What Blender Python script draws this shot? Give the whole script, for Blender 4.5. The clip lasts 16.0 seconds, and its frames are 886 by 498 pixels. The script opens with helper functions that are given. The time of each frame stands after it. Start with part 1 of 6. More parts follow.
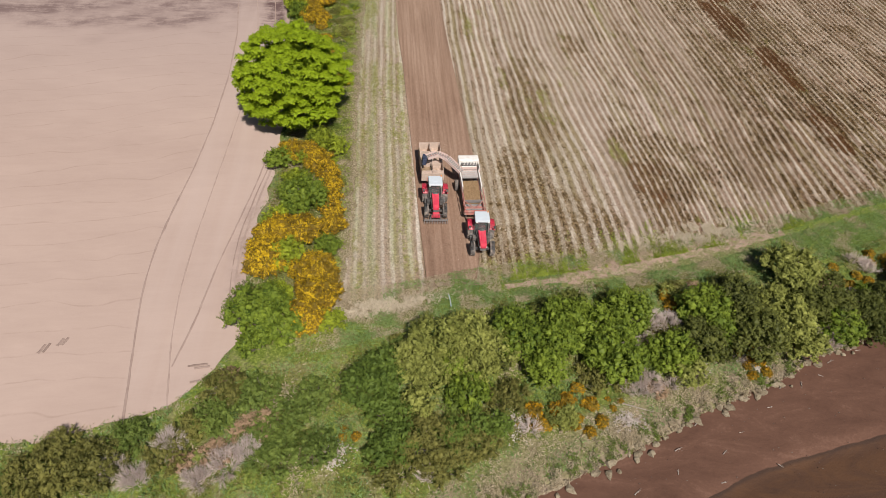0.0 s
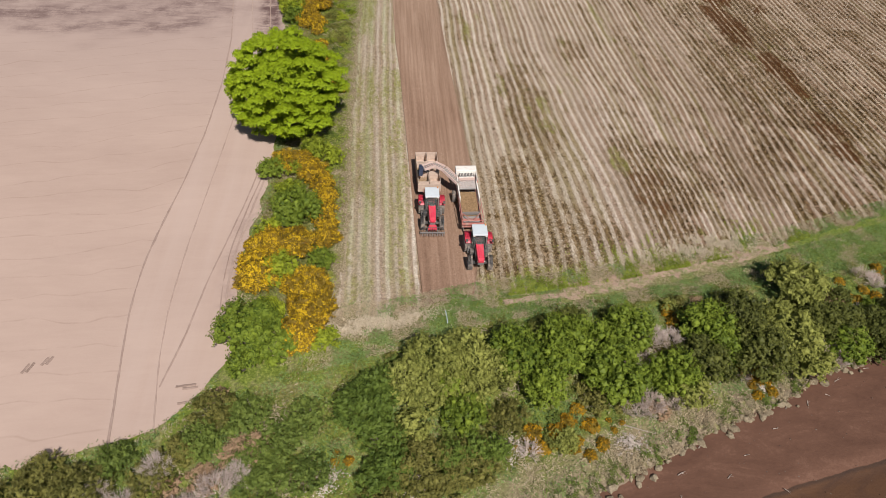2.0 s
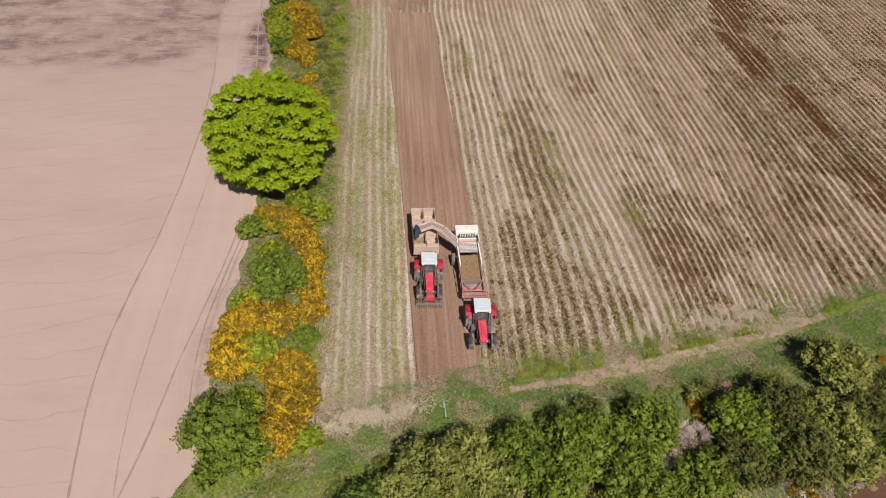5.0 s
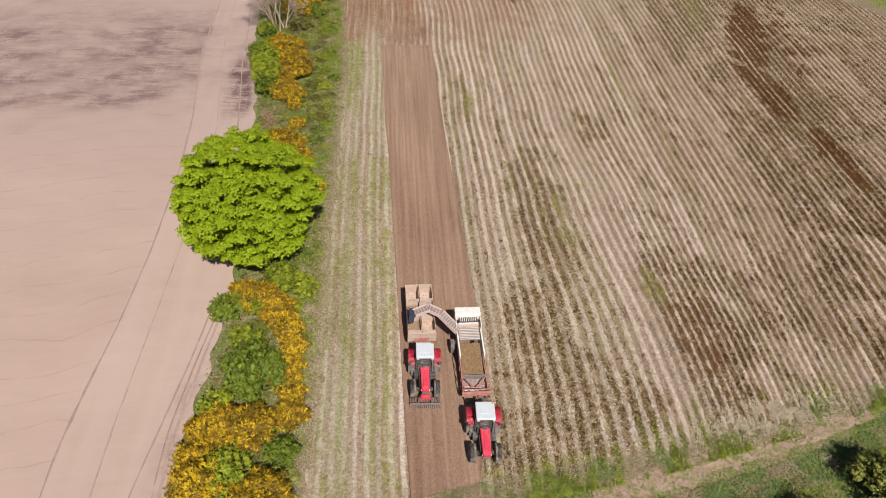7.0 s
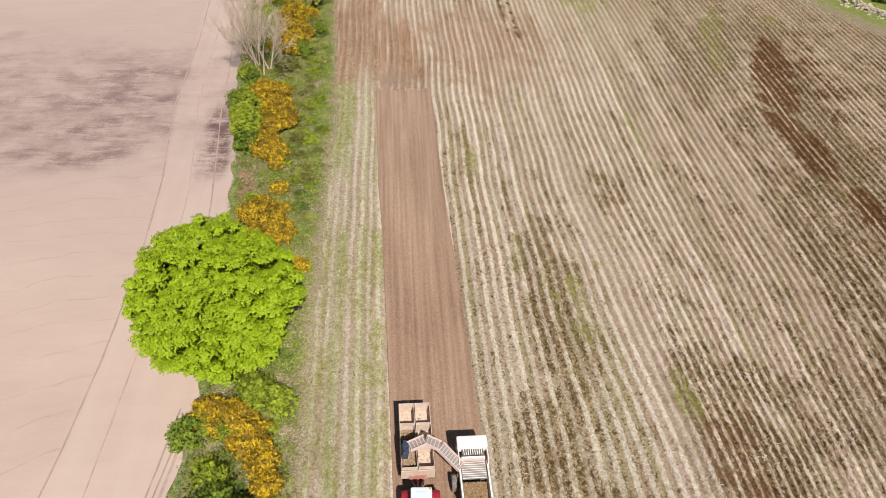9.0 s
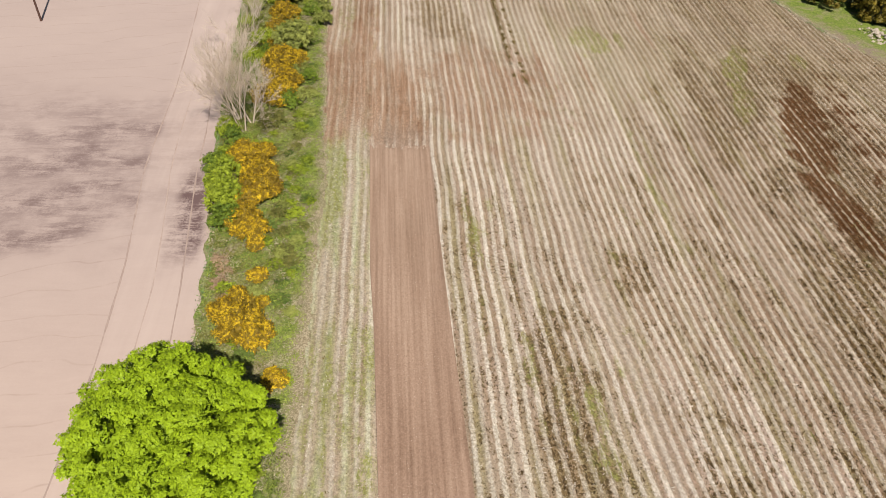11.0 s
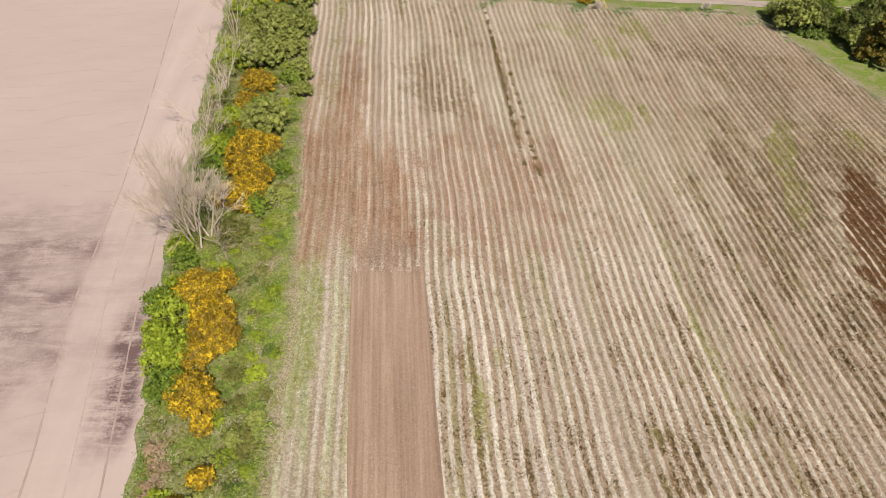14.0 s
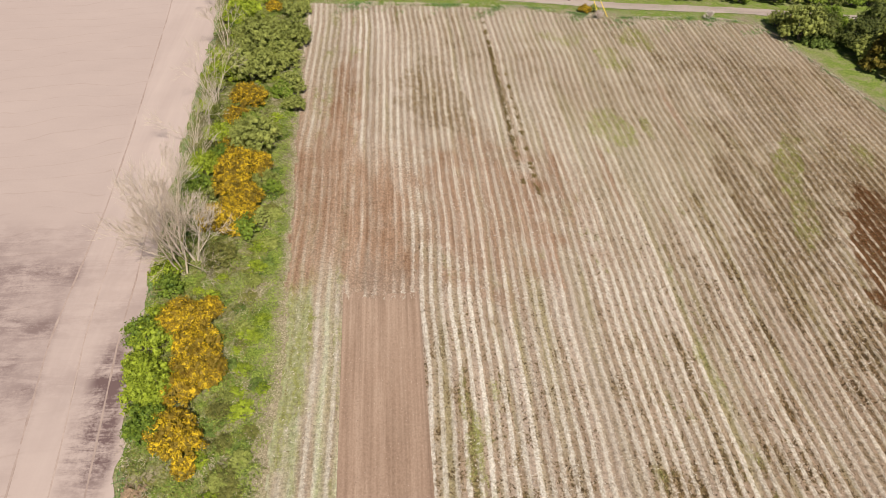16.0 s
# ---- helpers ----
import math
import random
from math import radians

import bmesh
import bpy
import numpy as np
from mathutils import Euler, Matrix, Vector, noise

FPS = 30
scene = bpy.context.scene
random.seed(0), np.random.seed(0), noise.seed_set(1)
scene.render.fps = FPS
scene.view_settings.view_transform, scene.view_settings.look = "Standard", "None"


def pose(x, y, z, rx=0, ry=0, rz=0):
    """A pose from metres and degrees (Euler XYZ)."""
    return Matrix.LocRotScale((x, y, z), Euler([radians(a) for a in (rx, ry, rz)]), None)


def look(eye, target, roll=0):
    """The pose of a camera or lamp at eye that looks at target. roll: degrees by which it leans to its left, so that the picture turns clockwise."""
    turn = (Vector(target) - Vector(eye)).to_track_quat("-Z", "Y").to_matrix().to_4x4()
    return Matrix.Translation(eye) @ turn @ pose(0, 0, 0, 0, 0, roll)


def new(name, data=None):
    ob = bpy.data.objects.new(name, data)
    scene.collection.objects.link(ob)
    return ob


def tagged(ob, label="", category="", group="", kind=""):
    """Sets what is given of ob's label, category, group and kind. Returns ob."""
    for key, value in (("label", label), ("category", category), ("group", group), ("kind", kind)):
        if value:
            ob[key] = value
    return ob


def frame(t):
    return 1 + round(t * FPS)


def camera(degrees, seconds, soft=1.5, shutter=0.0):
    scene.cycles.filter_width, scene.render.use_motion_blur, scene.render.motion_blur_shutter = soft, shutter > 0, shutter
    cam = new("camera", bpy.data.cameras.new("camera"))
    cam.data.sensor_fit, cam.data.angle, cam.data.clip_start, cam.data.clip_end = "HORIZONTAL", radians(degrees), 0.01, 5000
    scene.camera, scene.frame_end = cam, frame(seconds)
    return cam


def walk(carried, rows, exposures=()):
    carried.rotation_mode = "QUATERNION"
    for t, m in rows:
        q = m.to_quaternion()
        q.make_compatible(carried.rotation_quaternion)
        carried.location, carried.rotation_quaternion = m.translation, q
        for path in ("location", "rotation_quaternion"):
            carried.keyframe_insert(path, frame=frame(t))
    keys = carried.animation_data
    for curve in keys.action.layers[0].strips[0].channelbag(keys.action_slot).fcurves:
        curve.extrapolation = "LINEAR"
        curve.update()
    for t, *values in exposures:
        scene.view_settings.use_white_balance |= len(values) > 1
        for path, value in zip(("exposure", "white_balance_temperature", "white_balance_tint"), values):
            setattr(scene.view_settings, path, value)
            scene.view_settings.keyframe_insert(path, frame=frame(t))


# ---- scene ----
cam = camera(65.0, 16.0, soft=0.6)
PATH = [
    (0.0, (0.000, 0.000, 47.500), (0.817, 7.388, 40.811), 3.693),
    (0.5, (0.084, 0.321, 47.442), (0.901, 7.708, 40.752), 3.703),
    (1.0, (0.171, 0.835, 47.415), (0.989, 8.222, 40.724), 3.712),
    (1.5, (0.321, 1.423, 47.414), (1.139, 8.808, 40.722), 3.718),
    (2.0, (0.477, 2.231, 47.389), (1.296, 9.615, 40.696), 3.718),
    (2.5, (0.601, 3.161, 47.419), (1.420, 10.544, 40.724), 3.715),
    (3.0, (0.700, 4.322, 47.424), (1.518, 11.704, 40.729), 3.712),
    (5.5, (1.525, 14.585, 47.810), (2.338, 21.967, 41.113), 3.708),
    (6.0, (1.734, 17.218, 47.951), (2.547, 24.601, 41.254), 3.714),
    (6.5, (1.985, 20.005, 47.960), (2.796, 27.387, 41.264), 3.720),
    (7.0, (2.230, 22.883, 48.040), (3.041, 30.266, 41.344), 3.726),
    (7.5, (2.427, 25.849, 48.126), (3.238, 33.232, 41.431), 3.731),
    (8.0, (2.615, 29.043, 48.192), (3.427, 36.427, 41.497), 3.734),
    (8.5, (2.834, 32.487, 48.180), (3.647, 39.870, 41.485), 3.736),
    (9.0, (3.060, 35.854, 48.242), (3.874, 43.238, 41.547), 3.740),
    (9.5, (3.259, 39.188, 48.359), (4.075, 46.571, 41.664), 3.744),
    (12.0, (4.362, 56.094, 49.218), (5.173, 63.478, 42.524), 3.780),
    (12.5, (4.672, 59.853, 49.224), (5.484, 67.237, 42.530), 3.772),
    (13.0, (4.994, 63.500, 49.298), (5.806, 70.884, 42.603), 3.761),
    (13.5, (5.274, 67.047, 49.454), (6.087, 74.431, 42.760), 3.748),
    (14.0, (5.445, 70.330, 49.662), (6.259, 77.714, 42.967), 3.733),
    (14.5, (5.612, 72.618, 49.745), (6.428, 80.003, 43.051), 3.718),
    (15.0, (5.876, 73.760, 49.792), (6.693, 81.145, 43.099), 3.703),
    (15.5, (6.012, 74.038, 49.679), (6.831, 81.424, 42.987), 3.689),
    (16.0, (6.111, 74.024, 49.669), (6.931, 81.410, 42.979), 3.675),
]
EXPOSURES = [(0.0, 0.15, 6500, 13), (3.0, 0.13, 6560, 14), (5.5, 0.06, 6680, 16), (6.5, 0.035, 6700, 17), (7.0, 0.17, 6660, 15), (7.5, 0.30, 6560, 12), (9.0, 0.455, 6500, 10), (12.5, 0.46, 6480, 9), (16.0, 0.46, 6480, 9.5)]

def follow(carried, rows, exposures):
    walk(carried, [(t, look(eye, target, roll)) for t, eye, target, roll in rows], exposures)


follow(cam, PATH, EXPOSURES)

# ---- light: late spring sun from the south, a little to the east ----
SUN_ELEVATION = 49.5
SUN_SOUTH_EAST = Vector((0.19, -0.98, 0.0)).normalized()
sky_world = bpy.data.worlds.new("sky")
sky_world.use_nodes = True
scene.world = sky_world
sky_nodes = sky_world.node_tree.nodes
sky_tex = sky_nodes.new("ShaderNodeTexSky")
sky_tex.sky_type = 'NISHITA'
sky_tex.sun_disc = False
sky_tex.sun_elevation = radians(SUN_ELEVATION)
sky_tex.sun_rotation = math.atan2(SUN_SOUTH_EAST.x, SUN_SOUTH_EAST.y)
sky_world.node_tree.links.new(sky_tex.outputs[0], sky_nodes["Background"].inputs[0])
sky_nodes["Background"].inputs[1].default_value = 0.042
sun_data = bpy.data.lights.new("sun", 'SUN')
sun_data.energy, sun_data.angle, sun_data.color = 4.6, radians(0.53), (1.0, 0.955, 0.89)
sun_from = SUN_SOUTH_EAST * math.cos(radians(SUN_ELEVATION)) + Vector((0, 0, math.sin(radians(SUN_ELEVATION))))
new("sun", sun_data).matrix_world = look((40, 0, 90), Vector((40, 0, 90)) - sun_from)


# ---- materials ----
class Nodes:
    """Short forms for building a node material."""

    def __init__(self, name, roughness=0.9, metal=0.0, specular=0.25):
        self.mat = bpy.data.materials.new(name)
        self.mat.use_nodes = True
        self.tree = self.mat.node_tree
        self.n = self.tree.nodes
        self.bsdf = self.n["Principled BSDF"]
        self.bsdf.inputs["Roughness"].default_value = roughness
        self.bsdf.inputs["Metallic"].default_value = metal
        self.bsdf.inputs["Specular IOR Level"].default_value = specular
        self.pos = None

    def link(self, a, b):
        self.tree.links.new(a, b)

    def put(self, value, socket):
        if isinstance(value, (int, float)):
            socket.default_value = value
        elif isinstance(value, tuple):
            socket.default_value = (*value, 1.0) if len(value) == 3 else value
        else:
            self.link(value, socket)

    def coords(self, stretch=(1, 1, 1), local=False):
        if local:
            src = self.n.new("ShaderNodeTexCoord").outputs["Object"]
        else:
            src = self.n.new("ShaderNodeNewGeometry").outputs["Position"]
        m = self.n.new("ShaderNodeMapping")
        m.inputs["Scale"].default_value = stretch
        self.link(src, m.inputs["Vector"])
        return m.outputs[0]

    def noise(self, scale, detail=4.0, rough=0.6, stretch=(1, 1, 1), local=False, distort=0.0):
        t = self.n.new("ShaderNodeTexNoise")
        t.inputs["Scale"].default_value, t.inputs["Detail"].default_value = scale, detail
        t.inputs["Roughness"].default_value = rough
        t.inputs["Distortion"].default_value = distort
        self.link(self.coords(stretch, local), t.inputs["Vector"])
        return t.outputs["Fac"]

    def math(self, op, a, b=0.0, c=0.0, clamp=False):
        m = self.n.new("ShaderNodeMath")
        m.operation, m.use_clamp = op, clamp
        for v, s in zip((a, b, c), m.inputs):
            self.put(v, s)
        return m.outputs[0]

    def span(self, value, low, high, to_low=0.0, to_high=1.0):
        m = self.n.new("ShaderNodeMapRange")
        m.inputs["From Min"].default_value, m.inputs["From Max"].default_value = low, high
        m.inputs["To Min"].default_value, m.inputs["To Max"].default_value = to_low, to_high
        m.interpolation_type = 'SMOOTHSTEP'
        self.put(value, m.inputs["Value"])
        return m.outputs[0]

    def mix(self, fac, a, b):
        m = self.n.new("ShaderNodeMix")
        m.data_type = 'RGBA'
        self.put(fac, m.inputs[0])
        self.put(a, m.inputs[6])
        self.put(b, m.inputs[7])
        return m.outputs[2]

    def ramp(self, value, *stops):
        r = self.n.new("ShaderNodeValToRGB")
        e = r.color_ramp.elements
        while len(e) < len(stops):
            e.new(0.5)
        for el, (p, c) in zip(e, stops):
            el.position, el.color = p, (*c, 1.0)
        self.put(value, r.inputs[0])
        return r.outputs[0]

    def spread(self, value, gain=3.0):
        """Noise lies close to a half: draw it out to the whole range."""
        return self.math('MULTIPLY_ADD', self.math('SUBTRACT', value, 0.5), gain, 0.5, clamp=True)

    def attr(self, name):
        a = self.n.new("ShaderNodeAttribute")
        a.attribute_name = name
        return a.outputs["Fac"]

    def island(self):
        return self.n.new("ShaderNodeNewGeometry").outputs["Random Per Island"]

    def one(self):
        return self.n.new("ShaderNodeObjectInfo").outputs["Random"]

    def done(self, colour, bump=None, strength=0.4, distance=0.05, rough=None):
        self.put(colour, self.bsdf.inputs["Base Color"])
        if rough is not None:
            self.put(rough, self.bsdf.inputs["Roughness"])
        if bump is not None:
            b = self.n.new("ShaderNodeBump")
            b.inputs["Strength"].default_value, b.inputs["Distance"].default_value = strength, distance
            self.link(bump, b.inputs["Height"])
            self.link(b.outputs[0], self.bsdf.inputs["Normal"])
        return self.mat


def leaf_material(name, dark, light, through_light=0.3, rough=0.55, clumps=0.0):
    """Leaves: two greens by leaf, a drift of tone by plant, some light passing through."""
    k = Nodes(name, rough, 0.0, 0.14)
    tone = k.math('ADD', k.math('MULTIPLY', k.island(), 0.42), k.math('MULTIPLY_ADD', k.one(), 0.3, 0.06))
    tone = k.math('ADD', tone, k.math('MULTIPLY', k.spread(k.noise(0.9, 3.0), 2.0), 0.34), clamp=True)
    if clumps:
        tone = k.math('ADD', tone, k.math('MULTIPLY', k.math('SUBTRACT', k.spread(k.noise(1.7, 3.0, 0.6), 3.0), 0.5), clumps), clamp=True)
    colour = k.ramp(tone, (0.05, dark), (0.95, light))
    k.put(colour, k.bsdf.inputs["Base Color"])
    t = k.n.new("ShaderNodeBsdfTranslucent")
    k.link(colour, t.inputs["Color"])
    m = k.n.new("ShaderNodeMixShader")
    m.inputs[0].default_value = through_light
    k.link(k.bsdf.outputs[0], m.inputs[1])
    k.link(t.outputs[0], m.inputs[2])
    k.link(m.outputs[0], k.n["Material Output"].inputs["Surface"])
    return k.mat


def paint_material(name, colour, dusty=(0.42, 0.31, 0.22), rough=0.4, dirt=0.35, metal=0.0):
    """Machine paint with dust and scuffs."""
    k = Nodes(name, rough, metal, 0.5)
    d = k.span(k.noise(2.3, 5.0, 0.65), 0.42, 0.75, 0.0, dirt)
    grit = k.span(k.noise(30.0, 3.0), 0.5, 0.8, 0.0, 0.25)
    c = k.mix(k.math('ADD', d, grit, clamp=True), colour, dusty)
    return k.done(c, k.noise(40.0, 2.0), 0.08, 0.01, k.span(k.noise(3.0), 0.3, 0.7, rough, min(1.0, rough + 0.35)))


def make_ground():
    k = Nodes("verge_grass", 0.95, 0.0, 0.1)
    fine = k.spread(k.noise(4.0, 6.0, 0.75), 2.4)
    mid = k.noise(0.6, 5.0, 0.65)
    wide = k.noise(0.15, 3.0, 0.5)
    green = k.ramp(fine, (0.05, (0.055, 0.068, 0.020)), (0.5, (0.135, 0.155, 0.042)), (0.95, (0.27, 0.285, 0.095)))
    straw = k.ramp(fine, (0.05, (0.13, 0.10, 0.055)), (0.95, (0.38, 0.31, 0.20)))
    f = k.math('ADD', k.span(mid, 0.48, 0.62), k.math('MULTIPLY', k.span(wide, 0.5, 0.65), 0.5), clamp=True)
    green = k.mix(k.math('MULTIPLY', k.attr("lime"), 0.9), green, k.ramp(fine, (0.05, (0.04, 0.06, 0.010)), (0.5, (0.135, 0.18, 0.028)), (0.95, (0.30, 0.345, 0.07))))
    f = k.math('MULTIPLY', f, 0.5)
    f = k.math('ADD', f, k.math('MULTIPLY', k.attr("dry"), k.span(fine, 0.0, 0.5, 0.5, 1.0)), clamp=True)
    c = k.mix(f, green, straw)
    c = k.mix(k.math('MULTIPLY', k.attr("bare"), k.span(mid, 0.42, 0.56, 0.1, 1.0)), c,
              k.ramp(fine, (0.05, (0.13, 0.09, 0.062)), (0.95, (0.31, 0.24, 0.18))))
    return k.done(c, fine, 0.4, 0.04)


def make_seed_soil():
    """Fine dry seedbed, pale and pinkish, with faint drill passes across and a damp darker band."""
    k = Nodes("seedbed_soil", 0.97, 0.0, 0.08)
    fine = k.spread(k.noise(4.0, 6.0, 0.75), 2.2)
    wide = k.spread(k.noise(0.05, 5.0, 0.6, (0.7, 1.3, 1)), 2.4)
    streak = k.spread(k.noise(1.0, 6.0, 0.75, (0.2, 1.0, 1), distort=0.8), 2.8)
    c = k.ramp(k.math('ADD', k.math('MULTIPLY', wide, 0.75), k.math('MULTIPLY', streak, 0.25)),
               (0.05, (0.40, 0.292, 0.240)), (0.95, (0.495, 0.373, 0.309)))
    c = k.mix(k.math('MULTIPLY', k.attr("grey"), 0.55), c, (0.335, 0.264, 0.24))
    c = k.mix(k.math('MULTIPLY', fine, 0.16), c, (0.52, 0.40, 0.335))
    # thin lines between the passes of the drill
    at = k.n.new("ShaderNodeSeparateXYZ")
    k.link(k.n.new("ShaderNodeNewGeometry").outputs["Position"], at.inputs[0])
    run = k.math('MULTIPLY_ADD', at.outputs[0], -0.22, at.outputs[1])
    run = k.math('ADD', run, k.math('MULTIPLY', k.noise(0.06, 3.0, 0.5), 9.0))
    gap = k.math('ABSOLUTE', k.math('SUBTRACT', k.math('FRACT', k.math('MULTIPLY', run, 0.31)), 0.5))
    drill = k.math('MULTIPLY', k.span(gap, 0.0, 0.045, 1.0, 0.0), k.math('MULTIPLY', k.spread(k.noise(0.35, 4.0, 0.7), 4.0), k.math('MULTIPLY_ADD', k.attr("headland"), -0.26, 0.28)))
    c = k.mix(drill, c, (0.22, 0.145, 0.11))
    level = k.math('ADD', k.math('MULTIPLY', streak, 0.38), k.math('ADD', k.math('MULTIPLY', fine, 0.25), k.math('MULTIPLY', k.spread(k.noise(0.3, 5.0, 0.65), 3.0), 0.37)))
    c = k.mix(k.math('MULTIPLY', k.attr("headland"), k.math('MULTIPLY_ADD', k.spread(k.noise(0.5, 4.0, 0.6, (1.0, 0.05, 1)), 3.0), 0.4, 0.05)), c, (0.50, 0.39, 0.335))
    damp = k.math('MULTIPLY', k.attr("damp"), k.span(level, 0.22, 0.72, 0.08, 0.85))
    c = k.mix(damp, c, (0.135, 0.086, 0.08))
    return k.done(c, k.math('SUBTRACT', fine, drill), 0.3, 0.02)


def make_ridge_soil():
    """Potato ridges after the tops died: thin pale crests, mottled furrows, weeds and damp patches."""
    k = Nodes("ridge_soil", 0.97, 0.0, 0.08)
    fine = k.spread(k.noise(7.0, 5.0, 0.8), 3.8)
    clump = k.spread(k.noise(2.2, 4.0, 0.7, (1.0, 0.6, 1)), 2.6)
    broad = k.spread(k.noise(0.09, 4.0, 0.6), 2.4)
    u = k.math('ADD', k.attr("u"), k.math('MULTIPLY', k.math('SUBTRACT', k.noise(2.8, 4.0, 0.7, (1.0, 0.5, 1)), 0.5), 0.42))
    u = k.math('ADD', u, k.math('MULTIPLY', k.math('SUBTRACT', k.noise(0.25, 2.0, 0.5), 0.5), 0.16))
    top = k.math('SUBTRACT', 1.0, k.math('MULTIPLY', k.math('ABSOLUTE', k.math('SUBTRACT', k.math('FRACT', u), 0.5)), 2.0))
    w = k.n.new("ShaderNodeTexWhiteNoise")
    w.noise_dimensions = '1D'
    k.put(k.math('FLOOR', u), w.inputs["W"])
    each = w.outputs["Value"]
    w = k.n.new("ShaderNodeTexWhiteNoise")
    w.noise_dimensions = '1D'
    k.put(k.math('FLOOR', k.math('ADD', u, 0.5)), w.inputs["W"])
    furrow = w.outputs["Value"]
    # furrow soil: pinkish, beige or olive, drifting along each row
    drift = k.math('ADD', k.math('MULTIPLY', k.spread(k.noise(0.5, 4.0, 0.65, (1.0, 0.07, 1)), 3.4), 0.55), k.math('MULTIPLY', furrow, 0.45))
    soil = k.ramp(drift, (0.16, (0.40, 0.315, 0.145)), (0.32, (0.50, 0.385, 0.255)), (0.46, (0.39, 0.245, 0.16)), (0.66, (0.54, 0.39, 0.295)), (0.90, (0.63, 0.48, 0.395)))
    # ragged clumps, a stride or two across, that break the patches up
    blot = k.spread(k.noise(0.5, 7.0, 0.74, (1.0, 0.5, 1)), 3.0)
    off = k.math('SUBTRACT', blot, 0.5)

    def ragged(name, low, high, reach=0.95):
        v = k.attr(name)
        return k.math('MULTIPLY', k.span(k.math('MULTIPLY_ADD', off, reach, v), low, high), k.span(v, 0.02, 0.2))
    soil = k.mix(k.math('MULTIPLY', fine, 0.5), soil, (0.58, 0.465, 0.36))
    soil = k.mix(k.math('MULTIPLY', k.span(clump, 0.6, 0.95), 0.3), soil, (0.22, 0.15, 0.09))
    soil = k.mix(k.math('MULTIPLY', k.span(broad, 0.55, 0.95), 0.25), soil, (0.25, 0.19, 0.10))
    soil = k.mix(0.16, soil, (0.12, 0.08, 0.04))
    # withered tops on the crest, broken into tufts
    crest = k.span(top, 0.38, 0.78)
    chunk = k.spread(k.noise(3.4, 4.0, 0.7, (1.0, 0.7, 1)), 3.6)
    vigour = k.spread(k.math('ADD', k.math('MULTIPLY', k.noise(0.55, 3.0, 0.6, (1.0, 0.12, 1)), 0.7), k.math('MULTIPLY', each, 0.3)), 2.6)
    straw = k.math('MULTIPLY', crest, k.math('ADD', k.math('MULTIPLY', chunk, 0.42), k.math('MULTIPLY_ADD', k.math('MULTIPLY', vigour, k.span(k.noise(0.16, 5.0, 0.65, (1.0, 0.45, 1)), 0.36, 0.58, 0.45, 1.15)), 0.72, 0.31)))
    straw = k.math('MULTIPLY', straw, k.math('SUBTRACT', 1.0, k.math('MULTIPLY', k.attr("faint"), 0.25)), clamp=True)
    c = k.mix(straw, soil, k.ramp(fine, (0.1, (0.60, 0.51, 0.405)), (0.9, (0.88, 0.785, 0.665))))
    comb = k.spread(k.noise(2.6, 3.0, 0.6, (1.0, 0.02, 1)), 3.0)
    c = k.mix(k.math('MULTIPLY', k.attr("faint"), k.math('MULTIPLY_ADD', fine, 0.35, 0.55)), c, k.mix(fine, k.ramp(comb, (0.1, (0.36, 0.275, 0.175)), (0.5, (0.50, 0.405, 0.28)), (0.9, (0.66, 0.57, 0.44))), (0.60, 0.51, 0.38)))
    c = k.mix(k.math('MULTIPLY', k.attr("stripe"), k.math('MULTIPLY_ADD', chunk, 0.45, 0.4)), c, k.ramp(fine, (0.1, (0.25, 0.285, 0.10)), (0.9, (0.50, 0.52, 0.26))))
    c = k.mix(k.attr("sallow"), c, k.mix(fine, (0.24, 0.195, 0.085), (0.56, 0.465, 0.30)))
    # small dark plants and the painted-in shade of hollows, thickest in the furrows
    low = k.math('SUBTRACT', 1.1, k.math('MULTIPLY', crest, 0.75))
    speck = k.math('ADD', k.noise(4.6, 4.0, 0.7, (1.0, 0.85, 1)), k.math('MULTIPLY', k.math('SUBTRACT', clump, 0.5), 0.12))
    bare = k.math('MULTIPLY', k.attr("speckle"), k.math('SUBTRACT', 1.0, k.math('MULTIPLY', k.attr("pale"), 0.75)))
    streak = k.spread(k.noise(1.2, 4.0, 0.65, (1.0, 0.13, 1)), 3.4)
    weedy = ragged("weed", 0.22, 0.72)
    dense = k.math('MULTIPLY', k.math('MULTIPLY_ADD', weedy, 0.10, k.math('MULTIPLY_ADD', k.math('MULTIPLY', bare, k.span(blot, 0.2, 0.9, 0.25, 1.25)), 0.084, -0.037)), 1.0)
    spots = k.span(k.math('ADD', speck, dense), 0.56, 0.605)
    spots = k.math('MULTIPLY', spots, k.math('MULTIPLY', low, k.math('SUBTRACT', 0.95, k.math('MULTIPLY', k.attr("faint"), 1.1))), clamp=True)
    olive = k.math('MULTIPLY', k.math('MULTIPLY', weedy, k.math('MULTIPLY_ADD', streak, 1.3, 0.3)), k.span(k.math('ADD', clump, k.math('MULTIPLY', low, 0.4)), 0.4, 1.1, 0.0, 0.62), clamp=True)
    c = k.mix(olive, c, k.mix(fine, k.mix(k.span(broad, 0.35, 0.65), (0.19, 0.115, 0.045), (0.21, 0.145, 0.035)), (0.40, 0.27, 0.135)))
    c = k.mix(spots, c, k.ramp(chunk, (0.2, (0.085, 0.054, 0.024)), (0.8, (0.23, 0.155, 0.075))))
    c = k.mix(k.math('MULTIPLY', k.attr("pale"), k.math('MULTIPLY_ADD', fine, 0.3, 0.45)), c, k.mix(top, (0.40, 0.295, 0.215), (0.60, 0.495, 0.395)))
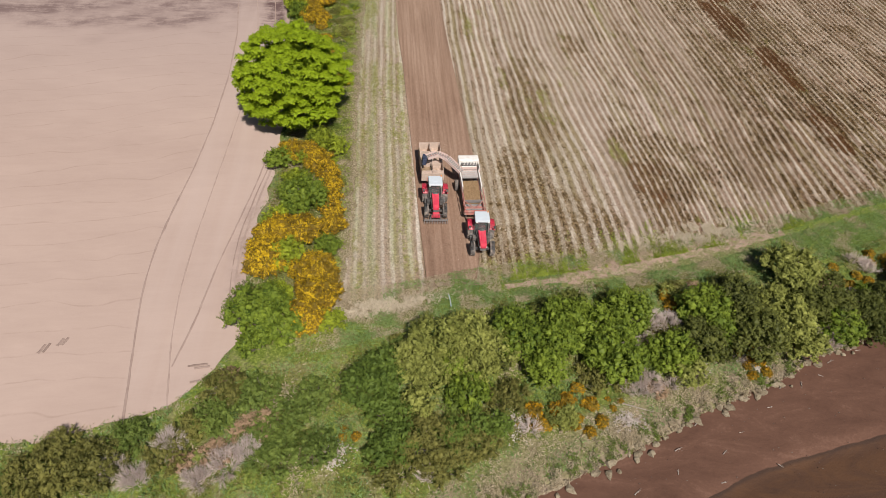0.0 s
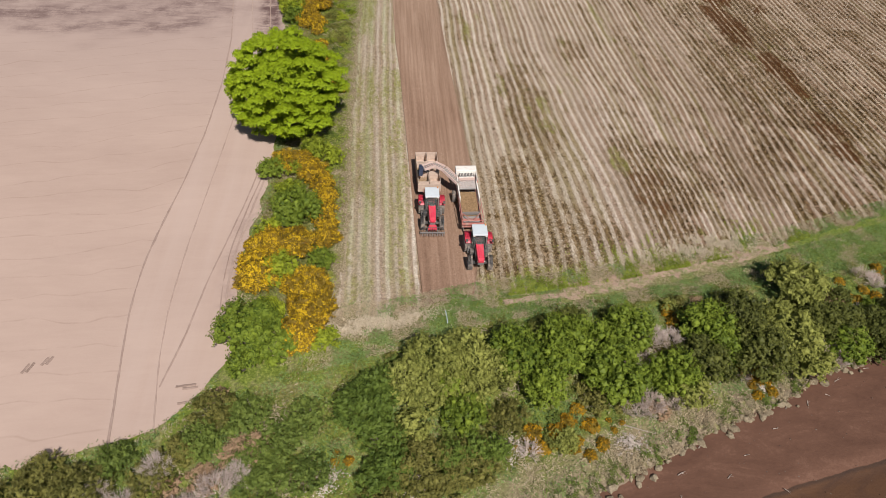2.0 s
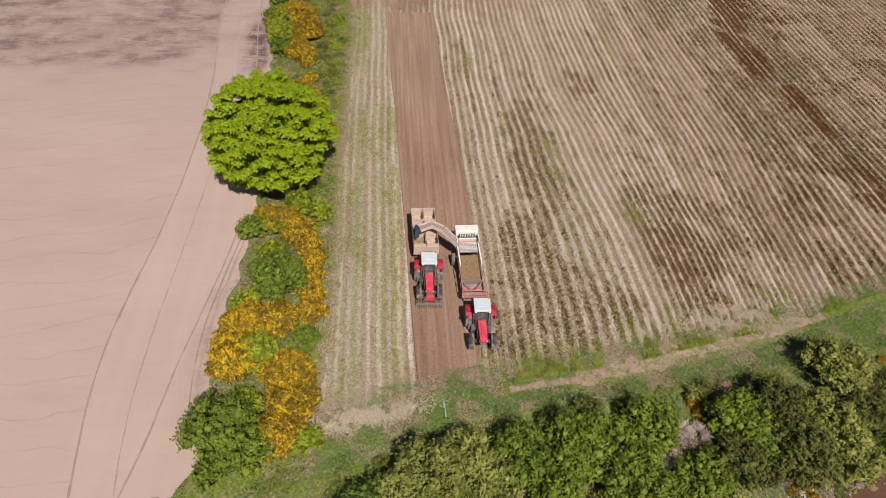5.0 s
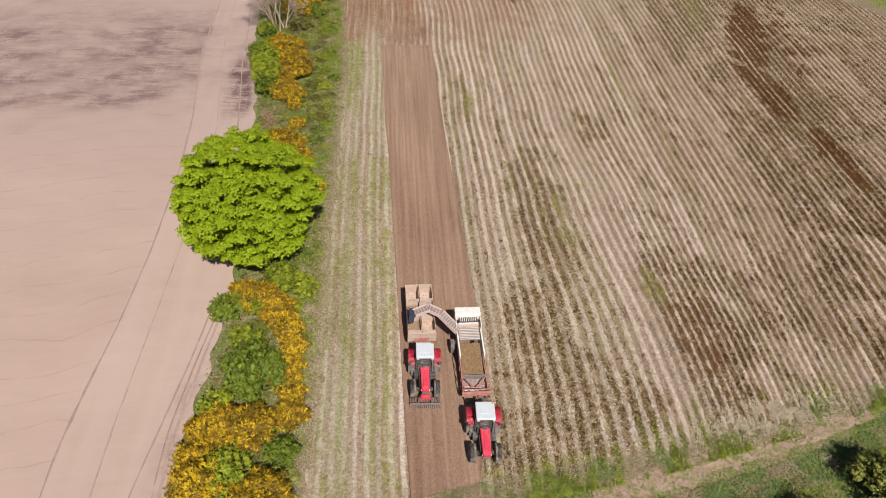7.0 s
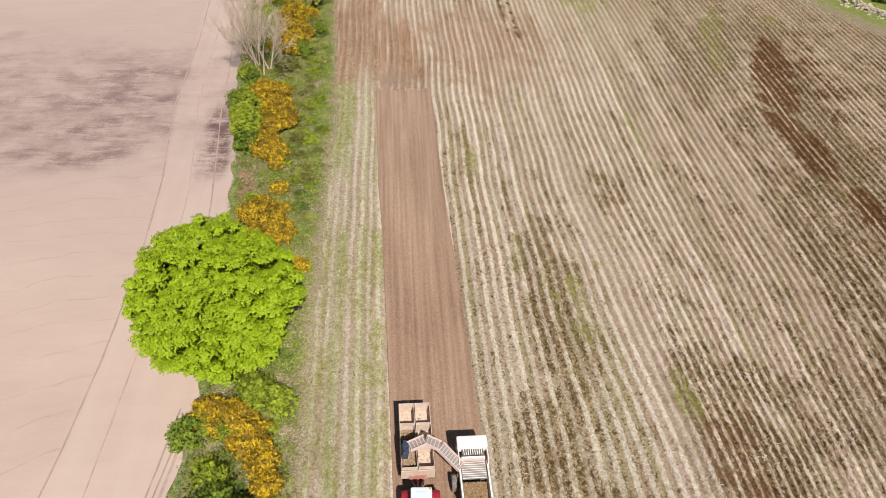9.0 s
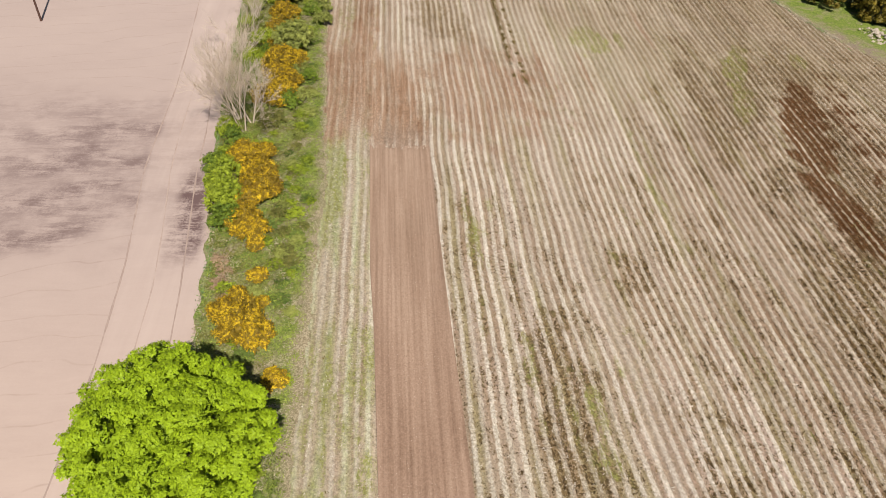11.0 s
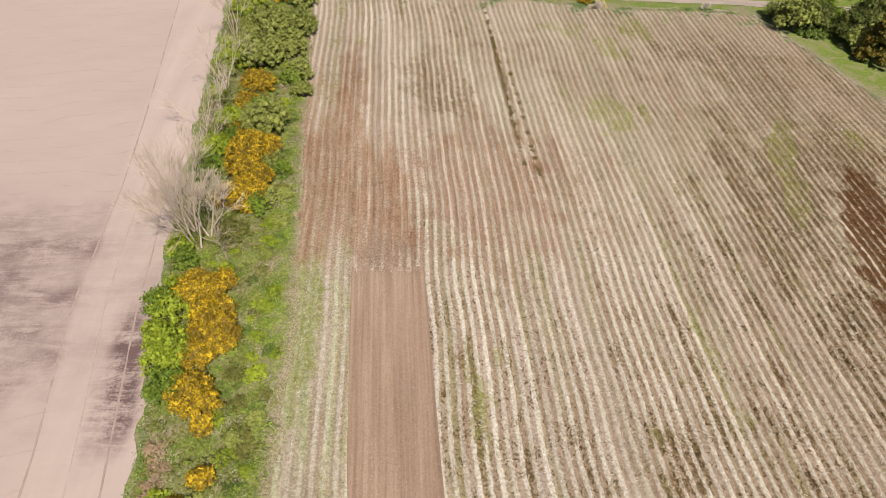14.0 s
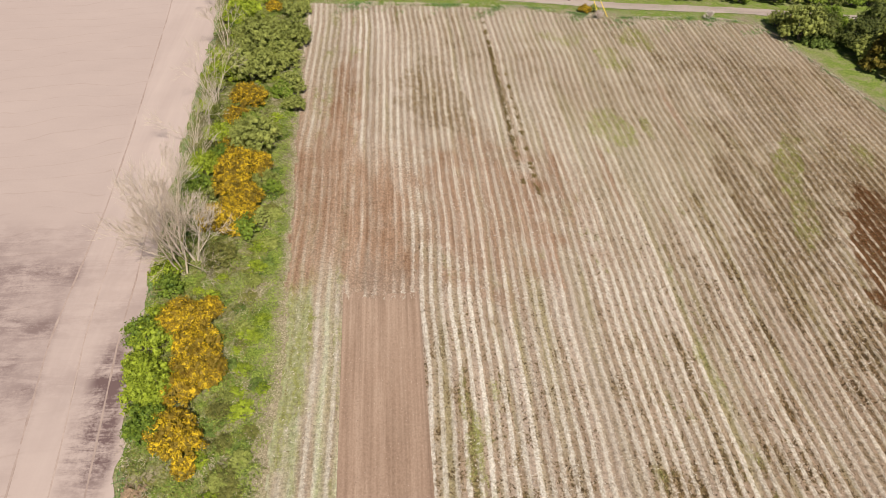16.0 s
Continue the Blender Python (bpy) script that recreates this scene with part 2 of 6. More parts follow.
    lush = k.math('MULTIPLY', k.math('MULTIPLY', ragged("lush", 0.25, 0.85), k.math('MULTIPLY_ADD', streak, 1.1, 0.25)), k.span(k.math('ADD', k.math('MULTIPLY', fine, 0.5), k.math('MULTIPLY', clump, 0.5)), 0.25, 0.7), clamp=True)
    c = k.mix(lush, c, k.ramp(fine, (0.15, (0.185, 0.19, 0.042)), (0.85, (0.40, 0.38, 0.13))))
    brown = k.math('MULTIPLY', k.math('MULTIPLY', ragged("brown", 0.2, 0.7), k.math('MULTIPLY_ADD', streak, 0.6, 0.7)), k.span(k.math('SUBTRACT', k.math('MULTIPLY_ADD', clump, 0.5, k.math('MULTIPLY_ADD', fine, 0.35, 0.25)), k.math('MULTIPLY', straw, 0.5)), 0.12, 0.55), clamp=True)
    c = k.mix(brown, c, k.ramp(fine, (0.1, (0.105, 0.052, 0.022)), (0.95, (0.30, 0.165, 0.08))))
    rust = k.math('MULTIPLY', k.math('MULTIPLY', k.attr("rust"), k.math('MULTIPLY_ADD', streak, 0.7, 0.6), clamp=True), k.math('SUBTRACT', 1.0, k.math('MULTIPLY', k.math('MULTIPLY', crest, comb), k.math('MULTIPLY_ADD', k.attr("turned"), -0.62, 0.85))))
    c = k.mix(rust, c, k.ramp(k.math('ADD', k.math('MULTIPLY', fine, 0.45), k.math('MULTIPLY', comb, 0.55)), (0.1, (0.28, 0.158, 0.09)), (0.9, (0.465, 0.305, 0.205))))
    c = k.mix(k.math('MULTIPLY', k.attr("trodden"), k.math('SUBTRACT', 0.95, k.math('MULTIPLY', crest, 0.35))), c, k.ramp(fine, (0.1, (0.27, 0.175, 0.12)), (0.9, (0.42, 0.30, 0.22))))
    grain = k.math('MULTIPLY_ADD', k.spread(k.noise(4.2, 4.0, 0.75), 4.0), 0.36, 0.535)
    grain = k.math('MULTIPLY', grain, k.math('MULTIPLY_ADD', each, 0.14, 0.93))
    scaled = k.n.new("ShaderNodeVectorMath")
    scaled.operation = 'SCALE'
    k.link(c, scaled.inputs[0])
    k.link(grain, scaled.inputs["Scale"])
    c = scaled.outputs[0]
    deep = k.n.new("ShaderNodeGamma")
    k.link(c, deep.inputs[0])
    k.put(k.math('MULTIPLY_ADD', k.attr("dull"), 0.62, 1.0), deep.inputs[1])
    c = deep.outputs[0]
    return k.done(c, k.math('ADD', fine, k.math('MULTIPLY', clump, 0.7)), 0.5, 0.03)


def make_lifted_soil():
    """Soil left by the harvester: moist brown, sifted, combed along the pass."""
    k = Nodes("lifted_soil", 0.96, 0.0, 0.1)
    fine = k.spread(k.noise(6.0, 6.0, 0.75), 2.2)
    comb = k.noise(2.6, 3.0, 0.6, (1.0, 0.02, 1))
    wide = k.noise(0.15, 3.0, 0.5, (1.0, 0.4, 1))
    lvl = k.math('ADD', k.math('MULTIPLY', comb, 0.55), k.math('ADD', k.math('MULTIPLY', wide, 0.35), k.math('MULTIPLY', fine, 0.3)))
    comb_tone = k.ramp(lvl, (0.38, (0.155, 0.092, 0.060)), (0.58, (0.265, 0.167, 0.114)), (0.80, (0.38, 0.26, 0.185)))
    c = k.mix(k.math('MULTIPLY', k.attr("old"), k.math('MULTIPLY_ADD', k.spread(k.noise(0.9, 4.0, 0.65, (1.0, 0.4, 1)), 2.5), 0.5, 0.5)), comb_tone, k.ramp(k.math('ADD', k.math('MULTIPLY', fine, 0.5), k.math('MULTIPLY', k.spread(comb, 3.0), 0.5)), (0.1, (0.235, 0.154, 0.104)), (0.9, (0.39, 0.276, 0.20))))
    stones = k.n.new("ShaderNodeTexVoronoi")
    stones.inputs["Scale"].default_value = 2.2
    k.link(k.coords(), stones.inputs["Vector"])
    c = k.mix(k.span(stones.outputs["Distance"], 0.05, 0.11, 0.7, 0.0), c, (0.50, 0.40, 0.31))
    return k.done(c, k.math('ADD', fine, comb), 0.5, 0.03)


def make_track_soil():
    k = Nodes("track_earth", 0.95, 0.0, 0.1)
    fine = k.spread(k.noise(3.5, 5.0, 0.7), 2.5)
    c = k.ramp(k.math('ADD', k.math('MULTIPLY', fine, 0.6), k.math('MULTIPLY', k.spread(k.noise(0.5, 3.0)), 0.4)),
               (0.1, (0.25, 0.168, 0.12)), (0.9, (0.46, 0.335, 0.26)))
    c = k.mix(k.math('MULTIPLY', k.span(k.noise(0.9, 5.0, 0.75), 0.44, 0.58), 0.7), c, k.ramp(fine, (0.1, (0.10, 0.125, 0.03)), (0.9, (0.24, 0.24, 0.09))))
    return k.done(c, fine, 0.4, 0.04)


def make_mud():
    k = Nodes("foreshore_mud", 0.7, 0.0, 0.2)
    fine = k.spread(k.noise(4.0, 5.0, 0.7), 2.0)
    drift = k.spread(k.noise(0.3, 7.0, 0.72, (0.6, 1.4, 1), distort=0.6), 2.8)
    c = k.ramp(k.math('ADD', k.math('MULTIPLY', fine, 0.35), k.math('MULTIPLY', drift, 0.65)),
               (0.05, (0.088, 0.043, 0.028)), (0.6, (0.130, 0.066, 0.043)), (0.95, (0.19, 0.104, 0.071)))
    inland = k.math('ADD', k.attr("pool"), k.math('MULTIPLY', k.math('SUBTRACT', k.noise(0.5, 5.0, 0.55), 0.5), 0.5))
    wet = k.span(inland, -0.04, 0.06)
    c = k.mix(wet, c, k.ramp(k.spread(k.noise(0.22, 6.0, 0.65, (0.5, 1.6, 1), distort=1.0), 2.5), (0.3, (0.092, 0.046, 0.024)), (0.8, (0.060, 0.032, 0.021))))
    # dark line just inside the pool's edge: the step's shade, put into the colour
    c = k.mix(k.math('MULTIPLY', wet, k.span(inland, 0.1, 0.45, 0.75, 0.0)), c, (0.042, 0.025, 0.018))
    r = k.math('SUBTRACT', k.span(fine, 0.2, 0.8, 0.72, 0.9), k.math('MULTIPLY', wet, 0.2))
    return k.done(c, k.math('ADD', fine, k.math('MULTIPLY', drift, 0.7)), 0.4, 0.04, r)


def make_road():
    k = Nodes("gravel_road", 0.93, 0.0, 0.15)
    fine = k.noise(6.0, 4.0, 0.7)
    c = k.ramp(k.math('ADD', k.math('MULTIPLY', fine, 0.5), k.math('MULTIPLY', k.noise(0.4, 3.0, 0.5, (0.2, 1, 1)), 0.5)),
               (0.35, (0.27, 0.205, 0.17)), (0.65, (0.43, 0.345, 0.295)))
    return k.done(c, fine, 0.5, 0.05)


def plain(name, low, high, scale=8.0, rough=0.85, metal=0.0, bump=0.3, local=False):
    k = Nodes(name, rough, metal, 0.3)
    f = k.noise(scale, 4.0, 0.65, local=local)
    v = k.math('ADD', k.math('MULTIPLY', f, 0.8), k.math('MULTIPLY', k.one(), 0.2))
    return k.done(k.ramp(v, (0.3, low), (0.75, high)), f, bump, 0.03)


GRASS, SEEDBED, RIDGES, LIFTED = make_ground(), make_seed_soil(), make_ridge_soil(), make_lifted_soil()
TRACK, MUD, ROAD = make_track_soil(), make_mud(), make_road()
SYCAMORE = leaf_material("sycamore_leaf", (0.08, 0.13, 0.006), (0.315, 0.42, 0.014), 0.07)
HAWTHORN = leaf_material("hawthorn_leaf", (0.044, 0.080, 0.011), (0.225, 0.29, 0.034), 0.2, 0.55, 0.5)
ELDER = leaf_material("elder_leaf", (0.07, 0.10, 0.011), (0.36, 0.42, 0.036), 0.22, 0.55, 0.6)
BROOM = leaf_material("broom_stem", (0.052, 0.086, 0.016), (0.155, 0.215, 0.036), 0.15, 0.55, 0.4)
DARK_LEAF = leaf_material("dark_leaf", (0.040, 0.052, 0.014), (0.15, 0.162, 0.036), 0.18, 0.55, 0.5)
OLIVE_LEAF = leaf_material("olive_leaf", (0.09, 0.105, 0.018), (0.35, 0.365, 0.09), 0.2, 0.55, 0.4)
GORSE_GREEN = leaf_material("gorse_spine", (0.09, 0.062, 0.010), (0.29, 0.19, 0.022), 0.12)
GORSE_FLOWER = leaf_material("gorse_flower", (0.16, 0.09, 0.012), (0.70, 0.475, 0.022), 0.2, 0.55, 1.05)
GORSE_FADED = leaf_material("faded_gorse_flower", (0.20, 0.095, 0.010), (0.58, 0.33, 0.015), 0.2, 0.55, 0.6)
SCRUB_LEAF = leaf_material("bramble_leaf", (0.064, 0.070, 0.017), (0.23, 0.215, 0.055), 0.18, 0.55, 0.5)
RUST_LEAF = leaf_material("dead_bracken", (0.22, 0.135, 0.075), (0.44, 0.305, 0.19), 0.2)
CONIFER = leaf_material("cypress_spray", (0.02, 0.024, 0.006), (0.26, 0.19, 0.025), 0.1)
NETTLE = leaf_material("nettle_leaf", (0.055, 0.086, 0.017), (0.19, 0.245, 0.05), 0.2, 0.55, 0.5)
BLADE = leaf_material("grass_blade", (0.062, 0.115, 0.03), (0.235, 0.34, 0.11), 0.22, 0.55, 0.4)
LIME_BLADE = leaf_material("lime_grass_blade", (0.085, 0.125, 0.014), (0.36, 0.42, 0.07), 0.22, 0.55, 0.6)
STRAW = leaf_material("dry_grass_blade", (0.27, 0.215, 0.13), (0.54, 0.455, 0.315), 0.25)
PALE_STRAW = leaf_material("pale_straw", (0.30, 0.245, 0.16), (0.54, 0.46, 0.34), 0.1, 0.9)
HAULM = leaf_material("potato_haulm", (0.30, 0.24, 0.175), (0.60, 0.52, 0.425), 0.1, 0.9)
WEED = leaf_material("weed_leaf", (0.08, 0.055, 0.02), (0.23, 0.162, 0.06), 0.15)
BARK = plain("bark", (0.11, 0.085, 0.065), (0.24, 0.20, 0.165), 9.0)
PALE_TWIG = plain("bleached_twig", (0.42, 0.33, 0.28), (0.74, 0.64, 0.57), 6.0, 0.9)
TWIG = plain("grey_twig", (0.36, 0.275, 0.20), (0.68, 0.57, 0.455), 6.0, 0.9)
CLOD = plain("soil_clod", (0.20, 0.125, 0.085), (0.40, 0.29, 0.21), 5.0, 0.95)


# ---- building helpers ----
def part(name, bm, material, parent, label=""):
    """Links a bmesh as one mesh object under a thing or a part."""
    me = bpy.data.meshes.new(name)
    bm.to_mesh(me)
    bm.free()
    me.materials.append(material)
    ob = new(name, me)
    ob.parent = parent
    if label:
        tagged(ob, label)
    return ob


def holder(name, m, label, category, group=""):
    ob = new(name)
    ob.empty_display_size = 0.3
    ob.matrix_world = m
    return tagged(ob, label, category, group)


def raw_mesh(name, verts, faces, material, smooth=False):
    """A mesh from arrays of vertices and of faces with the same number of corners."""
    me = bpy.data.meshes.new(name)
    verts, faces = np.asarray(verts, np.float32), np.asarray(faces, np.int32)
    n = faces.shape[1]
    me.vertices.add(len(verts))
    me.vertices.foreach_set("co", verts.ravel())
    me.loops.add(faces.size)
    me.loops.foreach_set("vertex_index", faces.ravel())
    me.polygons.add(len(faces))
    me.polygons.foreach_set("loop_start", np.arange(0, faces.size, n, dtype=np.int32))
    me.polygons.foreach_set("use_smooth", np.full(len(faces), smooth))
    me.update(calc_edges=True)
    me.materials.append(material)
    return me


def add_values(me, name, values):
    me.attributes.new(name, 'FLOAT', 'POINT').data.foreach_set("value", np.asarray(values, np.float32).ravel())


def lattice(rows, cols):
    i = np.arange((rows - 1) * cols).reshape(rows - 1, cols)[:, :-1].ravel()
    return np.stack([i, i + 1, i + cols + 1, i + cols], 1)


def ramp01(v, a, b):
    s = np.clip((v - a) / (b - a), 0, 1)
    return s * s * (3 - 2 * s)


def waves(x, y, seed, size):
    """Smooth uneven values, about -1 to 1, over the plan."""
    g = np.random.default_rng(seed)
    out = np.zeros(np.broadcast(x, y).shape)
    for o in range(4):
        for _ in range(4):
            a, ph = g.uniform(0, 6.283, 2)
            k = 6.283 / size * 1.9 ** o * g.uniform(0.7, 1.3)
            out = out + np.sin(k * (x * math.cos(a) + y * math.sin(a)) + ph) * 0.55 ** o
    return out / 4.0


def curve_of(points):
    xs, ys = zip(*points)
    return lambda v: np.interp(v, xs, ys)


# lines of the plan: the shore and the top of the scrub belt by x, the hedge's two edges by y
shore_y = curve_of([(-300, -60), (-60, 2), (-20, 12), (0, 20), (8.2, 25.0), (11, 26.0), (16, 28.1), (22, 30.6), (27, 33.2), (32, 34.9), (36.7, 37.0),
                    (39, 38.6), (44, 40.2), (49, 42.2), (70, 51), (120, 72), (400, 180)])
belt_y = curve_of([(-400, -40), (-60, 23), (-29, 30.5), (-21, 32.3), (-14, 36.5), (-8, 40), (0, 42.5), (10, 46), (27, 48.6), (42, 51), (56, 54.5), (120, 79), (400, 190)])
hedge_west = curve_of([(30, -12.5), (41, -12.8), (54, -13.4), (66, -12.3), (71, -12.1), (102, -14.2), (118, -16.2), (125, -17), (156, -19.2), (180, -20.3), (193, -22), (260, -27)])
hedge_east = curve_of([(30, -5.8), (41, -5.5), (53, -4.2), (79, -4.3), (115, -3.9), (138, -5.2), (156, -5.9), (193, -7.3), (260, -10)])
ridge_south = curve_of([(-9, 45.2), (0, 45.4), (8, 47.5), (16, 48.9), (22, 49.8), (28, 51.3), (35, 53), (45, 56), (60, 61), (110, 80)])
ridge_north = curve_of([(-9, 192), (30, 191.5), (45, 187.5), (63, 188), (71, 186), (75, 171), (78.5, 157), (83, 147), (87, 141), (91, 135), (100, 120), (110, 105)])
seed_south = curve_of([(0, 40.5), (1.8, 37.3), (4.7, 33.8), (8.7, 32.6), (16, 30.9), (45, 24), (250, -20)])
strip_west = curve_of([(48, 3.95), (58, 3.6), (71, 3.3), (79, 3.1), (92, 2.75), (100, 2.3), (121, 2.0)])
strip_east = curve_of([(48, 8.75), (54, 9.9), (65, 10.55), (71, 10.4), (85, 10.0), (100, 9.55), (121, 9.25)])


def ground_height(x, y):
    top, sea = belt_y(x) - 2.0, shore_y(x) + 0.5 * waves(x, x * 0 + 3.0, 13, 4.0)
    down = ramp01(-y, -top, -np.minimum(sea, top - 1.0))
    h = -1.3 * down - 1.5 * ramp01(-(y - sea), -0.5, 1.6)
    rough = np.where(y < belt_y(x), 0.16, 0.05)
    under = 0.14 * ((x < hedge_west(y) - 1.5) & (y > belt_y(x) + 3)) + 0.10 * ((x > hedge_east(y) + 2.0) & (y > ridge_south(x) + 2) & (y < ridge_north(x) - 2))
    return h + rough * waves(x, y, 3, 6.0) - under


def graded(a, b, step, far):
    """Even steps from a to b and growing steps out to far on both sides."""
    core = np.arange(a, b + step, step)
    out = np.geomspace(step * 2, far, 26)
    return np.concatenate([a - out[::-1], core, core[-1] + out])


# ---- ground: one sheet of rough grass to the horizon ----
gx, gy = np.meshgrid(graded(-45, 110, 1.25, 3500), graded(8, 225, 1.25, 3500))
gz = ground_height(gx, gy)
ground_mesh = raw_mesh("ground", np.stack([gx, gy, gz], -1).reshape(-1, 3), lattice(*gx.shape), GRASS, True)
corner = np.exp(-(((gx + 1.0) / 3.2) ** 2 + ((gy - 44.2) / 0.9) ** 2))
verge = ramp01(gx, hedge_east(gy) - 0.3, hedge_east(gy) + 0.5) * (gx < hedge_east(gy) + 2.5) * (gy < 193) * ramp01(gy, 43, 46) * 0.95 + 0.6 * ramp01(waves(gx, gy, 9, 4.0), 0.05, 0.45) * (gy > 45) * (gx < hedge_east(gy))
north_edge = ramp01(gy, 184, 187) * (1 - ramp01(gy, 190, 192)) * ramp01(gx, 34, 38) * (1 - ramp01(gx, 46, 50))
east_edge = np.exp(-((gy - ridge_north(gx) - 1.5) / 5.0) ** 2) * ramp01(gx, 66, 72)
add_values(ground_mesh, "dry", np.clip(1.3 * corner + 0.35 * ramp01(gx, 12, 22) * (1 - ramp01(gx, 38, 44)) * ramp01(gy, belt_y(gx) - 1.5, belt_y(gx) + 0.5) * (gy < 80) + verge + north_edge + 0.9 * east_edge + 0.8 * (1 - ramp01(gy - shore_y(gx), 2.5, 5.0)) * (gx > -10) * ramp01(waves(gx, gy, 10, 4.0), -0.35, 0.25), 0, 1))
in_belt = ramp01(gy - shore_y(gx), 3.5, 6.0) * (1 - ramp01(gy - belt_y(gx), 0.0, 2.0)) * (1 - ramp01(gx, 90, 140))
south_margin = ramp01(gy - belt_y(gx), -2.0, 0.5) * (1 - ramp01(gy - ridge_south(gx), 0.0, 2.0)) * np.clip(ramp01(gx, 36, 44) + 0.75 * (1 - ramp01(gx, 8, 14)), 0, 1)
add_values(ground_mesh, "lime", np.clip(ramp01(gy, 58, 95) + 0.85 * in_belt + 0.9 * south_margin, 0, 1))
shingle = np.exp(-((gy - shore_y(gx) - 1.6) / 1.0) ** 2) * (0.35 + 0.65 * ramp01(waves(gx, gy, 8, 7.0), -0.1, 0.4)) + 1.3 * (1 - ramp01(gy - shore_y(gx), 0.2, 1.0))
far_edge = np.exp(-((gy - ridge_north(gx) - 1.0) / 1.6) ** 2) * ramp01(gx, 66, 70)
add_values(ground_mesh, "bare", np.clip(0.75 * shingle + 1.1 * far_edge + 1.2 * np.exp(-((gy - ridge_north(gx) - 3.0) / 4.0) ** 2) * ramp01(gx, 78.5, 81.0), 0, 1))
tagged(new("ground", ground_mesh), "rough green and straw-coloured grass verge and bank", "ground", kind="structure")

# ---- foreshore mud ----
mx, my = np.meshgrid(graded(-40, 110, 1.2, 900), graded(-10, 60, 0.7, 500))
pool = curve_of(((-40, 2.0), (10, 19.0), (25.7, 25.9), (29.4, 27.5), (35.5, 29.1), (42.1, 30.5), (60, 34.5), (110, 50.0)))(mx) - my
mz = -1.62 - 0.42 * ramp01(pool, -0.35, 0.35) + 0.06 * waves(mx, my, 5, 9.0) - 0.25 * ramp01(mx * 0.35 - my + 14.0, -2, 14) - 1.5 * ramp01(my - shore_y(mx), 2, 8)
mud_mesh = raw_mesh("mud", np.stack([mx, my, mz], -1).reshape(-1, 3), lattice(*mx.shape), MUD, True)
add_values(mud_mesh, "pool", pool)
tagged(new("mud", mud_mesh), "wet brown tidal mud below the grassy bank", "mud", kind="structure")

# ---- western field: sown seedbed ----
away = np.concatenate([np.arange(0, 50, 0.8), np.geomspace(50, 600, 20)])
up = np.concatenate([np.linspace(0, 0.4, 170), np.linspace(0.41, 1, 40)])
sd, sv = np.meshgrid(away, up)
sy = seed_south(sd) * (1 - sv) + 430 * sv
sx = hedge_west(sy) - 0.2 - sd + 0.45 * waves(sd * 0, sy, 21, 5.0) * np.exp(-sd / 2.0)
sy = sy + 0.5 * waves(sx, sy * 0, 25, 5.0) * (1 - ramp01(sv, 0, 0.02))
sz = 0.05 + 0.035 * waves(sx, sy, 22, 5.0)
seed_mesh = raw_mesh("field_west", np.stack([sx, sy, sz], -1).reshape(-1, 3), lattice(*sx.shape)[:, ::-1], SEEDBED, True)
uneven = 5.0 * waves(sx, sy, 23, 30.0)
band = ramp01(sy + uneven, 100, 107) * (1 - ramp01(sy + uneven, 123, 138))
dark_spot = np.exp(-(((sx - hedge_west(sy) + 2.1) / 1.3) ** 4 + ((sy - 109) / 7.0) ** 4)) + 0.6 * np.exp(-(((sx - hedge_west(sy) + 3.9) / 0.45) ** 2 + ((sy - 105) / 4.5) ** 2))
headland_edge = np.interp(sy, [31, 47, 53, 66, 76, 88, 101, 117, 136, 150, 188, 230], [-20.4, -22.6, -22.8, -21.7, -21.2, -21.2, -22, -24.1, -24.5, -25.5, -29, -34])
add_values(seed_mesh, "headland", ramp01(sx - headland_edge, -0.2, 0.3))
add_values(seed_mesh, "grey", ramp01(sy, 62, 118))
hedge_foot = np.exp(-((sd - 0.9) / 0.8) ** 2) * ramp01(sy, 42, 46) * (1 - ramp01(sy, 58, 66))
add_values(seed_mesh, "damp", np.clip(1.8 * dark_spot + 0.5 * hedge_foot + 0.8 * band * (1 - 0.6 * ramp01(sx - headland_edge, -0.2, 0.3)) * (0.55 + 0.6 * ramp01(waves(sx * 0.4, sy * 1.5, 24, 9.0), -0.3, 0.4)), 0, 1.5))
tagged(new("field_west", seed_mesh), "pale pinkish-brown sown field of fine dry soil with a damp band", "field", kind="structure")

# ---- potato field: real ridges ----
ROW = 0.93


def row_place(x, y):
    """Where a spot lies across the rows, in rows; the rows wander a little from straight."""
    bend = 2.6 * np.exp(-((x - 27) / 9.0) ** 2) * (1 - ramp01(y, 52, 108)) - 2.2 * np.exp(-((x - 45) / 8.0) ** 2) * (1 - ramp01(y, 50, 90))
    return (x - bend + 0.5 * waves(x * 0.3, y, 31, 70.0)) / ROW


across = np.arange(-9.0, 100.0, 0.186)
along = np.linspace(0, 1, 215) ** 1.12
rx, rv = np.meshgrid(across, along)
ry = ridge_south(rx) * (1 - rv) + ridge_north(rx) * rv
ry = ry + 0.7 * waves(rx, ry * 0, 32, 5.0) * (1 - ramp01(rv, 0, 0.03))
ru = row_place(rx, ry)
beside = np.where((ry > 47.5) & (ry < 122.5), np.maximum(strip_west(ry) - rx, rx - strip_east(ry)), 1.0)
crest = (0.5 - 0.5 * np.cos(2 * math.pi * ru)) * ramp01(beside, 0.15, 0.6) * (1 - 0.45 * (1 - ramp01(rx, 2.4, 4.2)))
ends = ramp01(rv, 0, 0.02) * (1 - ramp01(rv, 0.985, 1.0))
edge_in = 1.6 * waves(rx * 2.0, ry * 0.4, 35, 12.0)
turned = ramp01(rx, -7.5, -5.5) * (1 - ramp01(rx + edge_in, 6.5, 10.5)) * ramp01(ry + edge_in, 120, 125) * (1 - ramp01(ry + 1.9 * (rx - 1.0).clip(0, 9) + 4 * edge_in, 148, 166))
